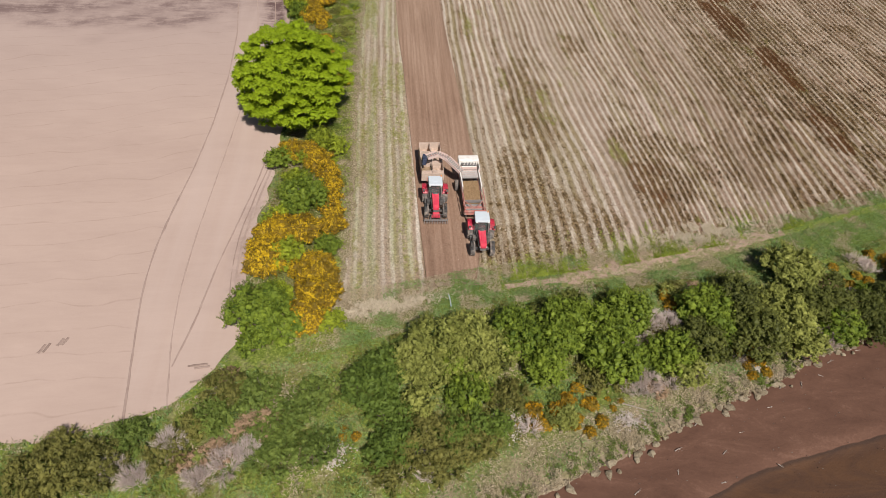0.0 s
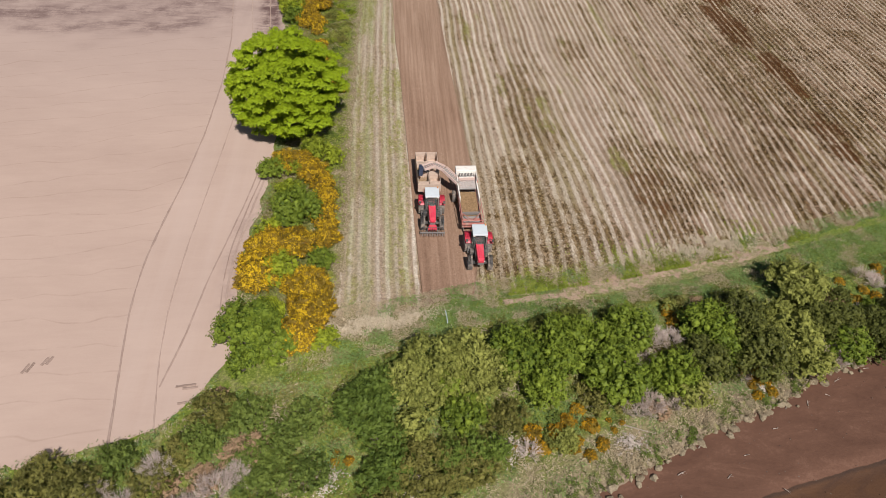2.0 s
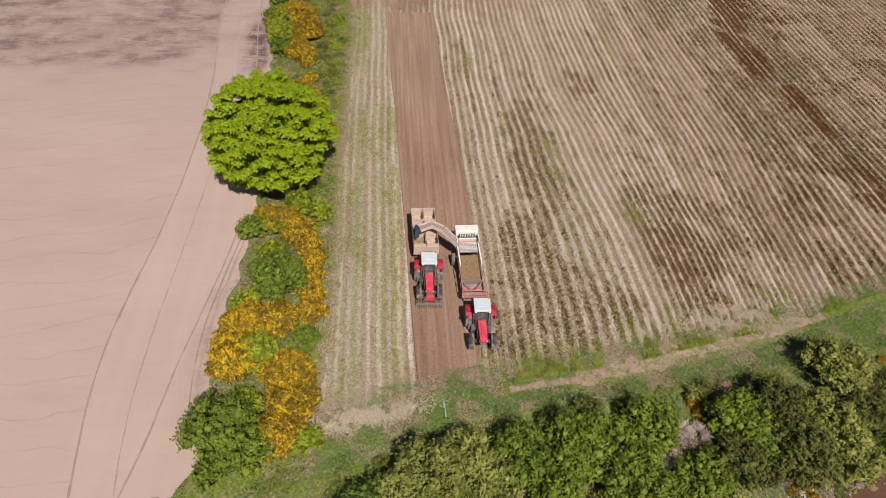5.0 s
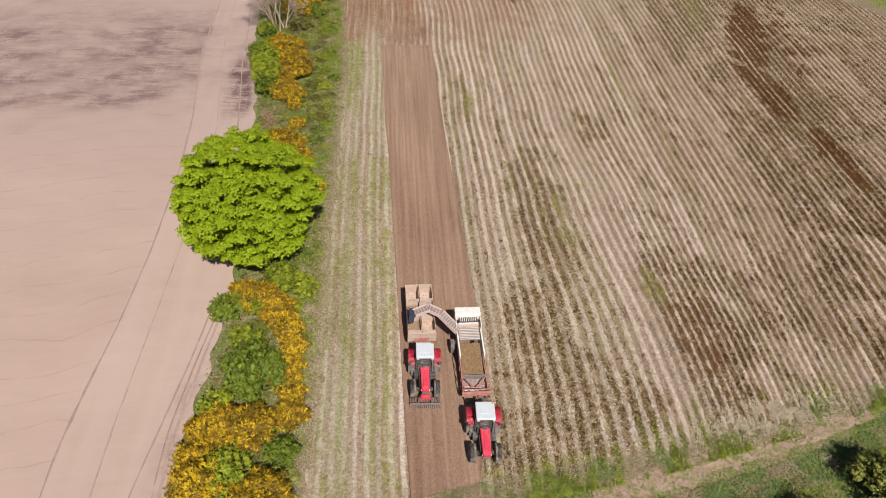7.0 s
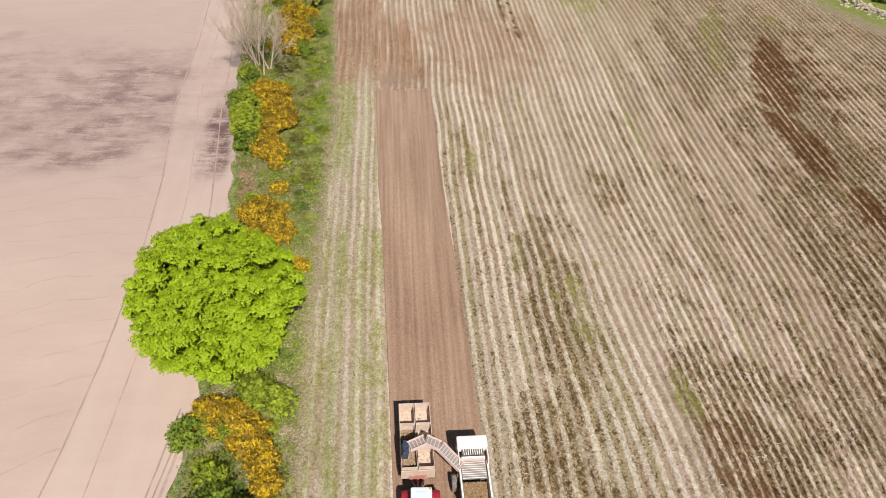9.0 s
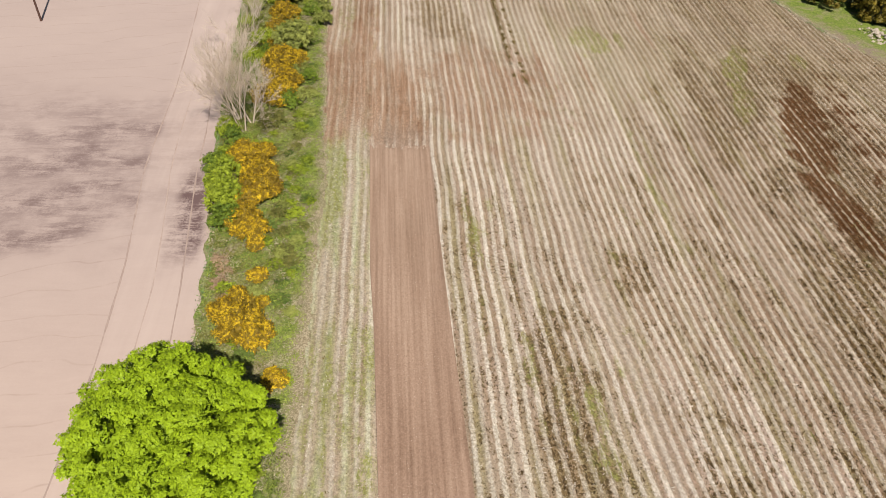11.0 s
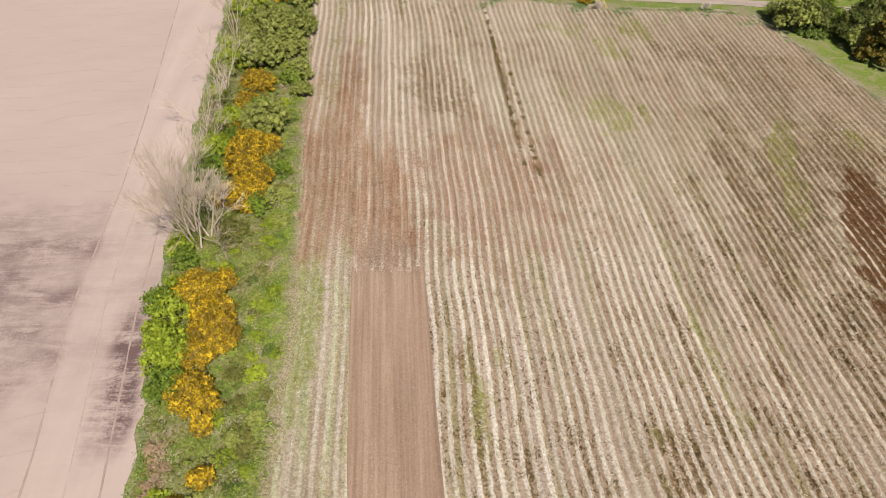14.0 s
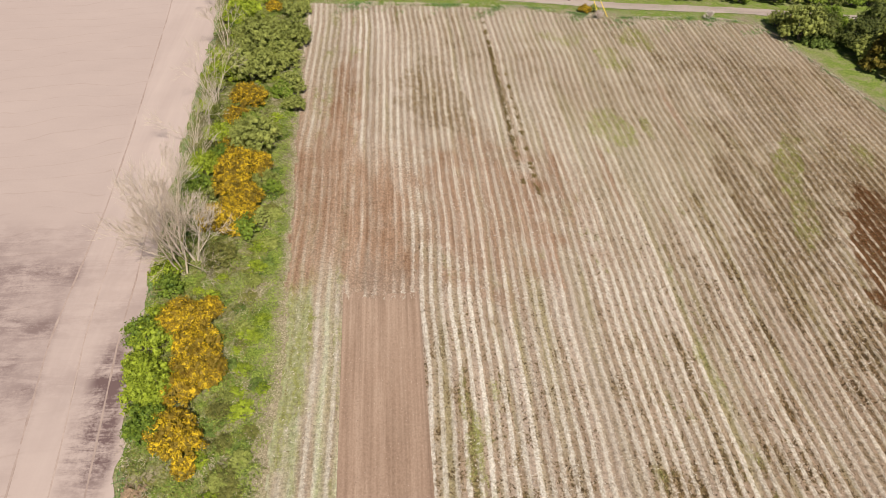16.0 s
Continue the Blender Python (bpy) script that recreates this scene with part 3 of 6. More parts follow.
rz = 0.06 + (0.16 - 0.05 * turned) * crest * ends + 0.03 * waves(rx, ry, 33, 1.8)
rz = rz - 0.055 * (1 - ramp01(beside, 0.1, 0.4))
inside = (rx[:-1, :-1] > hedge_east(ry[:-1, :-1]) + 0.7 + 0.5 * waves(ry[:-1, :-1] * 0, ry[:-1, :-1], 34, 6.0))
mid_x, mid_y = (rx[:-1, :-1] + rx[1:, 1:]) / 2, (ry[:-1, :-1] + ry[1:, 1:]) / 2
inside &= ~((mid_x > strip_west(mid_y)) & (mid_x < strip_east(mid_y)) & (mid_y > 48.3) & (mid_y < 121))
ridge_mesh = raw_mesh("field_ridges", np.stack([rx, ry, rz], -1).reshape(-1, 3), lattice(*rx.shape)[inside.ravel()], RIDGES, True)


def spot(x0, y0, a, b, tilt=0.0):
    """A soft oval patch."""
    c, s = math.cos(radians(tilt)), math.sin(radians(tilt))
    dx, dy = rx - x0, ry - y0
    d = np.hypot((dx * c + dy * s) / a, (-dx * s + dy * c) / b) + 0.35 * waves(rx, ry, 36, 6.0)
    return 1 - ramp01(d, 0.55, 1.25)


brown = np.clip(1.35 * spot(61.0, 127, 3.2, 13, -20) + 1.05 * spot(57.6, 109, 2.4, 10) + 0.9 * spot(59.4, 93, 2.0, 7) + 0.6 * spot(59, 76, 2.0, 8) + 0.3 * spot(31.0, 64, 2.6, 8) + 0.5 * spot(68, 128, 2.0, 16, -11), 0, 1)
rust = np.clip(0.95 * turned * ramp01(waves(rx * 1.5, ry * 0.4, 37, 12.0), -1.3, 0.0) + 0.75 * spot(0.8, 160, 2.2, 14) + 0.75 * spot(17, 136, 8.5, 15) + 0.35 * spot(26, 138, 5, 12) + 0.8 * spot(33.4, 141, 0.5, 8) + 0.6 * spot(24.0, 128, 0.5, 6) + 0.6 * spot(27.0, 146, 0.5, 9) + 0.5 * spot(46.5, 160, 0.6, 10), 0, 1)
band_a = np.exp(-((ru * ROW - 24.6) / 1.25) ** 2) * (1 - 0.7 * ramp01(ry, 118, 132))
band_b = 0.8 * np.exp(-((ru * ROW - 45.0) / 1.0) ** 2) * (1 - ramp01(ry, 125, 140))
pale = np.clip(band_a + band_b + 0.7 * ramp01(ry, 132, 165) * (0.6 + 0.6 * waves(rx * 2.0, ry * 0.4, 47, 9.0)) + 0.2 * ramp01(rx, 40, 58) * ramp01(ry, 85, 110), 0, 1)
weed = np.clip(0.13 + 0.55 * spot(17, 54, 8, 8) + 0.22 * ramp01(rx, 34, 50) * (1 - 0.7 * ramp01(ry, 135, 160)) + 0.28 * waves(rx, ry, 38, 16.0) + 1.1 * spot(19.0, 82, 3.2, 12) + 0.8 * spot(15.5, 64, 3.5, 7)
               + 1.0 * spot(31, 65, 4.4, 11) + 0.4 * spot(37, 64, 4, 9) + 0.35 * spot(43, 70, 5, 10) + 0.35 * spot(53, 90, 7, 16, -12) + 0.9 * spot(61, 112, 4.0, 26, -6) + 0.6 * spot(59.5, 80, 3.6, 16) + 0.95 * spot(12.5, 163, 4.5, 9) + 0.6 * spot(16, 156, 2.5, 6) + 0.8 * spot(8.2, 187, 0.8, 6) + 0.6 * spot(49, 141, 2.5, 5) + 0.6 * spot(43.5, 172, 0.6, 7)
               + 0.95 * spot(55.5, 136, 3.4, 13, -20) + 0.8 * spot(66, 144, 4.0, 9, -18) + 0.7 * spot(62.5, 157, 2.2, 6, -10) + 0.6 * spot(33.6, 110, 0.5, 12) + 0.7 * spot(13.0, 104, 0.5, 14) + 0.6 * spot(16.4, 106, 0.5, 14) + 0.5 * spot(28.7, 97, 2.2, 5) + 0.5 * spot(60, 163, 7, 12, -8) + 0.35 * spot(50, 168, 6, 10, -8) + 0.5 * spot(48, 128, 3, 14, -8) + 0.9 * spot(22.8, 161, 0.6, 20) + 0.8 * spot(24.2, 157, 0.5, 15) + 0.7 * spot(42.6, 126, 0.5, 14), 0, 1)
weed = weed * ramp01(rx, 2.5, 5.0) * (1 - 0.75 * ramp01(ry, 105, 120) * np.exp(-((rx - 14) / 20.0) ** 2) * (1 - ramp01(ry, 140, 150)))
row_luck = np.random.default_rng(48).uniform(-0.4, 1.0, 200).clip(0, 1)
lush = np.clip(0.95 * (1 - ramp01(ry - ridge_south(rx), 0.5, 4.5 + 2.5 * waves(rx, ry, 39, 5.0))) * ramp01(rx, 6, 11) * (1 - 0.5 * ramp01(rx, 30, 40))
               + 1.3 * spot(36.4, 152.5, 3.0, 5.5) + 0.9 * spot(41.7, 152.5, 0.9, 3) + 1.25 * spot(58, 144.5, 2.0, 6.5, -22) + 0.65 * spot(55, 134, 2.0, 7, -15) + 0.6 * spot(69, 147, 1.6, 5, -15) + 0.8 * spot(59.8, 88, 1.0, 4) + 0.7 * spot(42, 173, 3, 5) + 0.7 * spot(48, 180, 4, 4) + 0.6 * spot(35.5, 180, 4, 4)
               + 0.28 * ramp01(waves(rx * 2.5, ry * 0.5, 49, 20.0), 0.0, 0.45) * ramp01(rx, 10, 13) * (1 - ramp01(rx, 36, 46)) * ramp01(ry, 65, 80) * (1 - ramp01(ry, 135, 150))
               + 0.95 * spot(21.6, 81, 0.8, 5) + 0.5 * spot(16.6, 86, 0.6, 7) + 0.9 * spot(28.6, 69.5, 1.2, 3) + 0.45 * spot(13.0, 102, 0.8, 18) + 0.45 * spot(36, 115, 1.0, 14) + 0.4 * spot(59, 100, 4, 9)
               + (rx < 3.6) * (0.8 * row_luck[np.clip(np.floor(ru).astype(int) + 20, 0, 199)] * ramp01(waves(rx * 3, ry * 0.8, 40, 14.0), -0.5, 0.2) + 0.5 * (1 - ramp01(ry, 84, 112)) * ramp01(waves(rx * 2.2, ry * 0.25, 50, 14.0), -0.9, 0.5) + 0.9 * spot(-2.6, 122, 2.0, 5) + 0.7 * spot(-2.2, 114, 2.0, 9) + 0.5 * spot(-3.6, 108, 1.0, 12)), 0, 1)
add_values(ridge_mesh, "pale", pale)
add_values(ridge_mesh, "speckle", np.clip((0.75 + 0.35 * waves(rx, ry, 46, 18.0)) * (1 - 0.45 * ramp01(ry, 108, 135) * (1 - 0.9 * ramp01(rx, 36, 56))) * ramp01(rx, 2.5, 5.0), 0, 1))
add_values(ridge_mesh, "dull", np.clip(0.44 * ramp01(rx - 0.10 * (ry - 60), 18, 52) * (1 - 0.3 * ramp01(ry, 105, 135)) + 0.15 * ramp01(ry, 138, 172) * (1 - ramp01(rx, 35, 55)) + 0.25 * ramp01(rx, 55, 75) + 0.12 * waves(rx, ry, 44, 22.0), 0, 1))
add_values(ridge_mesh, "sallow", np.clip(0.13 * ramp01(rx, 9, 11) * ramp01(ry, 75, 95) * (1 - rust) + 0.30 * ramp01(rx, 24, 40) * ramp01(ry, 118, 150) + 0.42 * (1 - ramp01(rx, 17, 27)) * ramp01(rx, 7.5, 9.5) * (1 - ramp01(ry, 66, 92)), 0, 1))
green_line = sum(w * np.exp(-((rx - x0 - 0.35 * waves(rx * 0, ry, 51 + i, 22.0)) / 0.38) ** 2) * ramp01(waves(rx * 0 + 9 * i, ry, 55, 18.0), -0.9, 0.1) for i, (x0, w) in enumerate(((-4.6, 0.8), (-3.2, 0.75), (-1.5, 1.0), (0.5, 0.8), (2.2, 0.65))))
add_values(ridge_mesh, "stripe", np.clip(green_line * (rx < 3.4) * (1 - ramp01(ry, 121, 127)) + 0.75 * spot(-2.4, 113, 1.6, 9) + 0.5 * spot(-5.0, 92, 0.8, 9), 0, 1))
add_values(ridge_mesh, "turned", turned)
add_values(ridge_mesh, "u", ru)
add_values(ridge_mesh, "brown", brown)
add_values(ridge_mesh, "rust", rust)
add_values(ridge_mesh, "weed", weed)
add_values(ridge_mesh, "lush", lush)
add_values(ridge_mesh, "faint", np.clip((1 - ramp01(rx, 2.4, 4.2)) * (0.72 - 0.32 * ramp01(rx, -2.2, 0.6)) * (1 - 0.5 * ramp01(ry, 118, 126)) + 0.35 * turned + ramp01(ry, 122, 148) * (0.32 - 0.14 * ramp01(rx, 30, 45)) * ramp01(rx, 3, 5), 0, 1))
add_values(ridge_mesh, "trodden", np.clip(np.exp(-((rx - 5.4) / 3.6) ** 2) * ramp01(ry, 119, 121) * 0.95 * (1 - ramp01(ry + edge_in, 123, 129))
                                          + np.exp(-((rx - 5.4) / 4.5) ** 2) * (1 - ramp01(ry, 47.5, 50.0)), 0, 1))
tagged(new("field_ridges", ridge_mesh), "ridged potato field with withered pale tops and weedy furrows", "field", kind="structure")

# ---- the lifted strip ----
ta, tb = np.meshgrid(np.linspace(-0.012, 1.012, 60), np.linspace(48.0, 123.0, 240))
tx = strip_west(tb) * (1 - ta) + strip_east(tb) * ta
comb = 0.02 * np.sin(tx * 6.283 / 0.93) + 0.012 * np.sin(tx * 6.283 / 0.31)
tz = 0.075 + comb + 0.02 * waves(tx, tb, 41, 1.5) + 0.08 * (ramp01(-ta, -0.02, 0.012) + ramp01(ta, 0.98, 1.012))
tb = tb + ramp01(tb, 116, 123) * 0.8 * waves(tx * 3, tb * 0, 45, 5.0)
tz = tz - 0.06 * ramp01(tb, 120.6, 122.6)
strip_mesh = raw_mesh("field_strip", np.stack([tx, tb, tz], -1).reshape(-1, 3), lattice(*tx.shape), LIFTED, True)
add_values(strip_mesh, "old", 0.65 * ramp01(tb, 78, 108) + 0.3 * ramp01(tb, 112, 121))
tagged(new("field_strip", strip_mesh), "strip of freshly lifted bare brown soil between the ridges", "field", kind="structure")


def ribbon(name, line, width, material, lift, label, category, seed=1, ragged=0.2):
    """A band of earth laid along a line of the plan, with uneven edges."""
    pts = np.array(line, float)
    d = np.concatenate([[0], np.cumsum(np.hypot(*np.diff(pts, axis=0).T))])
    s = np.linspace(0, d[-1], max(8, int(d[-1] / 0.6)))
    x, y = np.interp(s, d, pts[:, 0]), np.interp(s, d, pts[:, 1])
    ker = np.ones(7) / 7
    if len(s) > 20:
        x[3:-3], y[3:-3] = np.convolve(x, ker, "valid"), np.convolve(y, ker, "valid")
    tan = np.stack([np.gradient(x), np.gradient(y)], 1)
    tan /= np.linalg.norm(tan, axis=1)[:, None]
    side = np.stack([-tan[:, 1], tan[:, 0]], 1)
    verts = []
    for k in (-1, -0.45, 0.0, 0.45, 1):
        w = width / 2 * k * (1 + ragged * waves(s, s * 0 + k * 9, seed, 4.0))
        px, py = x + side[:, 0] * w, y + side[:, 1] * w
        verts.append(np.stack([px, py, np.maximum(ground_height(px, py), -0.04) + lift - 0.03 * (abs(k) > 0.9)], -1))
    v = np.stack(verts, 1)
    me = raw_mesh(name, v.reshape(-1, 3), lattice(len(s), 5), material, True)
    return tagged(new(name, me), label, category, kind="structure")


ribbon("track", [(11.5, 46.9), (16.2, 47.6), (21.1, 48.4), (27, 50.1), (34.7, 51.8), (39.5, 53.3), (43, 54.6)],
       0.7, TRACK, 0.10, "worn earth track along the field's southern edge", "track", 51, 0.45)
ribbon("track", [(17.5, 48.3), (22, 49.3), (27, 50.7), (33, 52.3), (38, 53.8), (41, 55)], 2.3, TRACK, 0.108, "wide scuffed earth track along the field's southern edge", "track", 53, 0.6)
ribbon("road", [(-40, 201), (10, 198), (33.7, 195.2), (49, 193.2), (69.8, 192.2), (90, 190), (130, 184)], 2.7, ROAD, 0.12, "pale pinkish gravel farm road beyond the field", "road", 52, 0.1)
WHEEL = plain("wheel_mark_soil", (0.29, 0.208, 0.172), (0.43, 0.325, 0.27), 0.9, 0.97)
SCUFF = plain("scuffed_soil", (0.21, 0.148, 0.118), (0.39, 0.29, 0.24), 5.0, 0.97)
for n, (line, w) in enumerate((
        ([(-20.4, 31.5), (-21.8, 41), (-22.6, 47), (-22.8, 53), (-22.4, 59), (-21.7, 66), (-21.2, 76), (-21.2, 88), (-22.0, 101), (-22.9, 108), (-24.1, 117), (-24.3, 125), (-24.5, 136), (-25.5, 150), (-29, 188), (-34, 230)], 0.2),
        ([(-17.5, 33.8), (-18.7, 41), (-19.2, 47), (-19.2, 55), (-18.9, 63), (-18.5, 74), (-18.2, 85), (-18.6, 98), (-19.8, 108), (-21.1, 117), (-21.6, 124), (-22.3, 140)], 0.14),
        ([(-18.0, 38), (-17.1, 43), (-16.4, 50), (-15.6, 55), (-14.4, 63), (-13.6, 70)], 0.18),
        ([(-13.9, 42.5), (-14.4, 50), (-14.4, 54.5), (-13.4, 63), (-12.9, 67)], 0.22),
        ([(-14.2, 42.5), (-14.9, 50), (-14.9, 55), (-13.9, 63), (-13.3, 67)], 0.14),
        ([(-15.4, 90), (-15.9, 97), (-17.1, 108), (-18.1, 117), (-18.5, 125), (-20, 140)], 0.18))):
    ribbon("wheel_track", line, w, WHEEL, 0.115, "shallow dark wheel mark pressed into the sown soil", "wheel track", 60 + n, 0.3)
for x0, y0, dx, dy in ((-29.25, 40.25, 0.16, 0.5), (-28.9, 40.35, 0.16, 0.5), (-27.95, 40.95, 0.16, 0.42), (-27.6, 41.05, 0.16, 0.42), (-15.9, 38.1, 0.8, 0.06), (-15.5, 37.85, 0.6, 0.08), (-15.8, 36.4, 0.4, 0.08)):
    ribbon("dark_patch", [(x0 - dx, y0 - dy), (x0, y0), (x0 + dx, y0 + dy)], 0.26, SCUFF, 0.12, "small dark scuffed patch in the sown soil", "soil patch", 91, 0.8)


# ---- plants ----
def unit(v):
    return v / np.maximum(np.linalg.norm(v, axis=-1, keepdims=True), 1e-9)


def leaf_quads(name, at, normal, size, material, g, long=1.35, inner=None):
    """One mesh of many small pointed leaves."""
    n = len(at)
    side = unit(np.cross(normal, g.normal(size=(n, 3))))
    ahead = np.cross(normal, side)
    s = np.asarray(size).reshape(-1, 1)
    root = at - ahead * s * 0.5 * long
    v = np.stack([root - side * s * 0.44, root + side * s * 0.44, at + ahead * s * 0.5 * long], 1).reshape(-1, 3)
    f = np.arange(3 * n).reshape(-1, 3)
    if inner:
        v, f = np.concatenate([v, inner[0]]), np.concatenate([f, inner[1] + 3 * n])
    return raw_mesh(name, v, f, material)


def ball_template():
    bm = bmesh.new()
    bmesh.ops.create_icosphere(bm, subdivisions=1, radius=1.0)
    v, f = np.array([v.co[:] for v in bm.verts]), np.array([[v.index for v in q.verts] for q in bm.faces])
    bm.free()
    return v, f


BALL_V, BALL_F = ball_template()


def inner_mass(blobs, g, fill=0.66, flat=1.0):
    """The dense leaf mass inside each clump, as uneven lumps."""
    b = np.array(blobs, float)
    n = len(b)
    v = BALL_V[None] * (b[:, 3, None, None] * fill * g.uniform(0.9, 1.15, (n, len(BALL_V), 1))) + b[:, None, :3]
    v[:, :, 2] = np.maximum(v[:, :, 2] / flat, 0.0)
    f = BALL_F[None] + len(BALL_V) * np.arange(n)[:, None, None]
    return v.reshape(-1, 3), f.reshape(-1, 3)


def shell_points(blobs, count, g, up=0.25, keep_inside=0.78, thick=0.16):
    """Points and outward directions on the joint skin of many balls."""
    c, r = np.array([b[:3] for b in blobs]), np.array([b[3] for b in blobs])
    pick = g.choice(len(blobs), size=int(count * 1.9), p=r ** 2 / (r ** 2).sum())
    d = unit(g.normal(size=(len(pick), 3)) + (0, 0, up))
    d[:, 2] = np.where(d[:, 2] < -0.15, -d[:, 2], d[:, 2])
    p = c[pick] + d * (r[pick] * (1 + thick * g.normal(size=len(pick)).clip(-2, 1)))[:, None]
    ok = p[:, 2] > 0.03
    for k in range(len(blobs)):
        ok &= (np.linalg.norm(p - c[k], axis=1) > keep_inside * r[k]) | (pick == k)
    p, d = p[ok][:count], d[ok][:count]
    return p, d


def sprays(p, d, g, leaves, reach):
    """Short leafy shoots that grow out of each point: places and directions of their leaves."""
    way = unit(d + g.normal(size=p.shape) * 0.55 + (0, 0, 0.25))
    s = np.linspace(0.0, 1.0, leaves)[None, :, None]
    ln = reach * g.uniform(0.35, 1.4, (len(p), 1, 1))
    at = p[:, None] + way[:, None] * s * ln + g.normal(size=(len(p), leaves, 3)) * reach * 0.11
    return at.reshape(-1, 3), np.repeat(d, leaves, 0)


def stems(bm, base, tips, thick, g, sides=5):
    """Tapered, slightly bent limbs from one foot to each tip."""
    for tip in tips:
        a, b = Vector(base), Vector(tip)
        mid = a.lerp(b, 0.5) + Vector(g.normal(size=3)) * (b - a).length * 0.07
        rings = []
        for p, w in ((a, 1.0), (mid, 0.62), (b, 0.22)):
            axis = (b - a).normalized()
            s = axis.orthogonal().normalized()
            t = axis.cross(s)
            rings.append([bm.verts.new(p + (s * math.cos(k * 6.283 / sides) + t * math.sin(k * 6.283 / sides)) * thick * w) for k in range(sides)])
        for lo, hi in zip(rings, rings[1:]):
            for k in range(sides):
                bm.faces.new((lo[k], lo[(k + 1) % sides], hi[(k + 1) % sides], hi[k]))
    return bm


def lumps(g, radius, height, count, lump):
    """Balls that make up an uneven rounded bush of that radius and height."""
    out = [(0, 0, height * 0.42, min(radius, height) * 0.55)]
    for _ in range(count):
        a, q = g.uniform(0, 6.283), math.sqrt(g.uniform(0.02, 1))
        r = lump * g.uniform(0.7, 1.25)
        zz = height * g.uniform(0.5, 1.06) * math.sqrt(max(0.05, 1 - (q * 0.85) ** 2)) - r * 0.6
        out.append((q * (radius - r * 0.6) * math.cos(a), q * (radius - r * 0.6) * math.sin(a), max(zz, r * 0.45), r))
    return out


def bush_mould(kind, seed, radius):
    """Meshes of one bush of the kind: a list of (part name, mesh)."""
    g = np.random.default_rng(seed)
    rough_area = radius * radius
    spec = dict(gorse=(1.15, 0.27, 135, GORSE_GREEN, 0.15), faded=(1.15, 0.27, 150, GORSE_GREEN, 0.15), hawthorn=(1.4, 0.32, 170, HAWTHORN, 0.16),
                dark=(1.45, 0.29, 170, DARK_LEAF, 0.155), olive=(1.45, 0.28, 170, OLIVE_LEAF, 0.155), scrub=(0.75, 0.22, 190, SCRUB_LEAF, 0.105),
                nettle=(0.6, 0.24, 170, NETTLE, 0.105), elder=(1.35, 0.30, 170, ELDER, 0.145), broom=(1.25, 0.24, 190, BROOM, 0.115), rust=(0.7, 0.24, 260, RUST_LEAF, 0.13))[kind]
    high, lump, dense, material, size = spec
    height = radius * high
    blobs = lumps(g, radius, height, int(16 + 17 * rough_area ** 0.75), max(0.22, radius * lump * 0.62))
    p, d = shell_points(blobs, int((dense * rough_area * 4.1 + 240) / 6), g, 0.35, 0.85, 0.2)
    p, d = sprays(p, d, g, 6, 0.12 + 0.045 * radius)
    normal = unit(d + g.normal(size=d.shape) * 0.36 + (0, 0, 0.15))
    made = [("foliage", leaf_quads("foliage", p, normal, 0.69 * size * g.uniform(0.6, 1.5, len(p)), material, g, 2.4 if kind in ("scrub", "gorse", "faded", "nettle", "broom") else 1.5, inner_mass(blobs, g)))]
    if kind in ("gorse", "faded"):
        q, e = shell_points(blobs, int((dense * rough_area * 11.5 + 340) / 5), g, 0.5, 0.88, 0.16)
        patch = waves(q[:, 0] + 50 * seed, q[:, 1] + q[:, 2], seed, 0.9 * radius) > (-0.28 if kind == "gorse" else 0.0)
        q, e = sprays(q[patch], e[patch], g, 5, 0.16 + 0.04 * radius)
        normal = unit(e + g.normal(size=e.shape) * 0.4 + (0, 0, 0.3))
        made.append(("blossom", leaf_quads("blossom", q, normal, 0.10 * g.uniform(0.6, 1.6, len(q)), GORSE_FLOWER if kind == "gorse" else GORSE_FADED, g, 1.2)))
    bm = bmesh.new()
    tips = [(x * 0.9, y * 0.9, z) for x, y, z, r in blobs[:9]]
    stems(bm, (0, 0, -0.15), tips, 0.035 + 0.02 * radius, g)
    me = bpy.data.meshes.new("woody_base")
    bm.to_mesh(me)
    bm.free()
    me.materials.append(BARK)
    made.append(("woody_base", me))
    return made


BUSH_MOULDS = {}
BUSH_TEXT = dict(gorse=("gorse_bush", "gorse bush in full yellow flower on the bank", "gorse"),
                 faded=("gorse_bush", "scraggy gorse bush with fading orange-yellow flowers", "gorse"),
                 hawthorn=("hedge_bush", "fresh green leafy hawthorn bush in the hedge", "bush"),
                 dark=("thicket_bush", "dense dark green leafy bush in the scrub belt", "bush"),
                 olive=("willow_bush", "greyish olive-green willow bush in the scrub belt", "bush"),
                 scrub=("bramble_patch", "low brownish-green bramble and heather scrub", "scrub"),
                 nettle=("nettle_patch", "low fresh green patch of nettles and tall grass", "nettles"),
                 elder=("elder_bush", "yellowish-green leafy elder bush in the hedge", "bush"),
                 broom=("broom_bush", "dense mid-green broom bush with fine upright stems", "broom"),
                 rust=("bracken_patch", "low rust-brown patch of dead bracken", "bracken"))
bush_turn = np.random.default_rng(77)


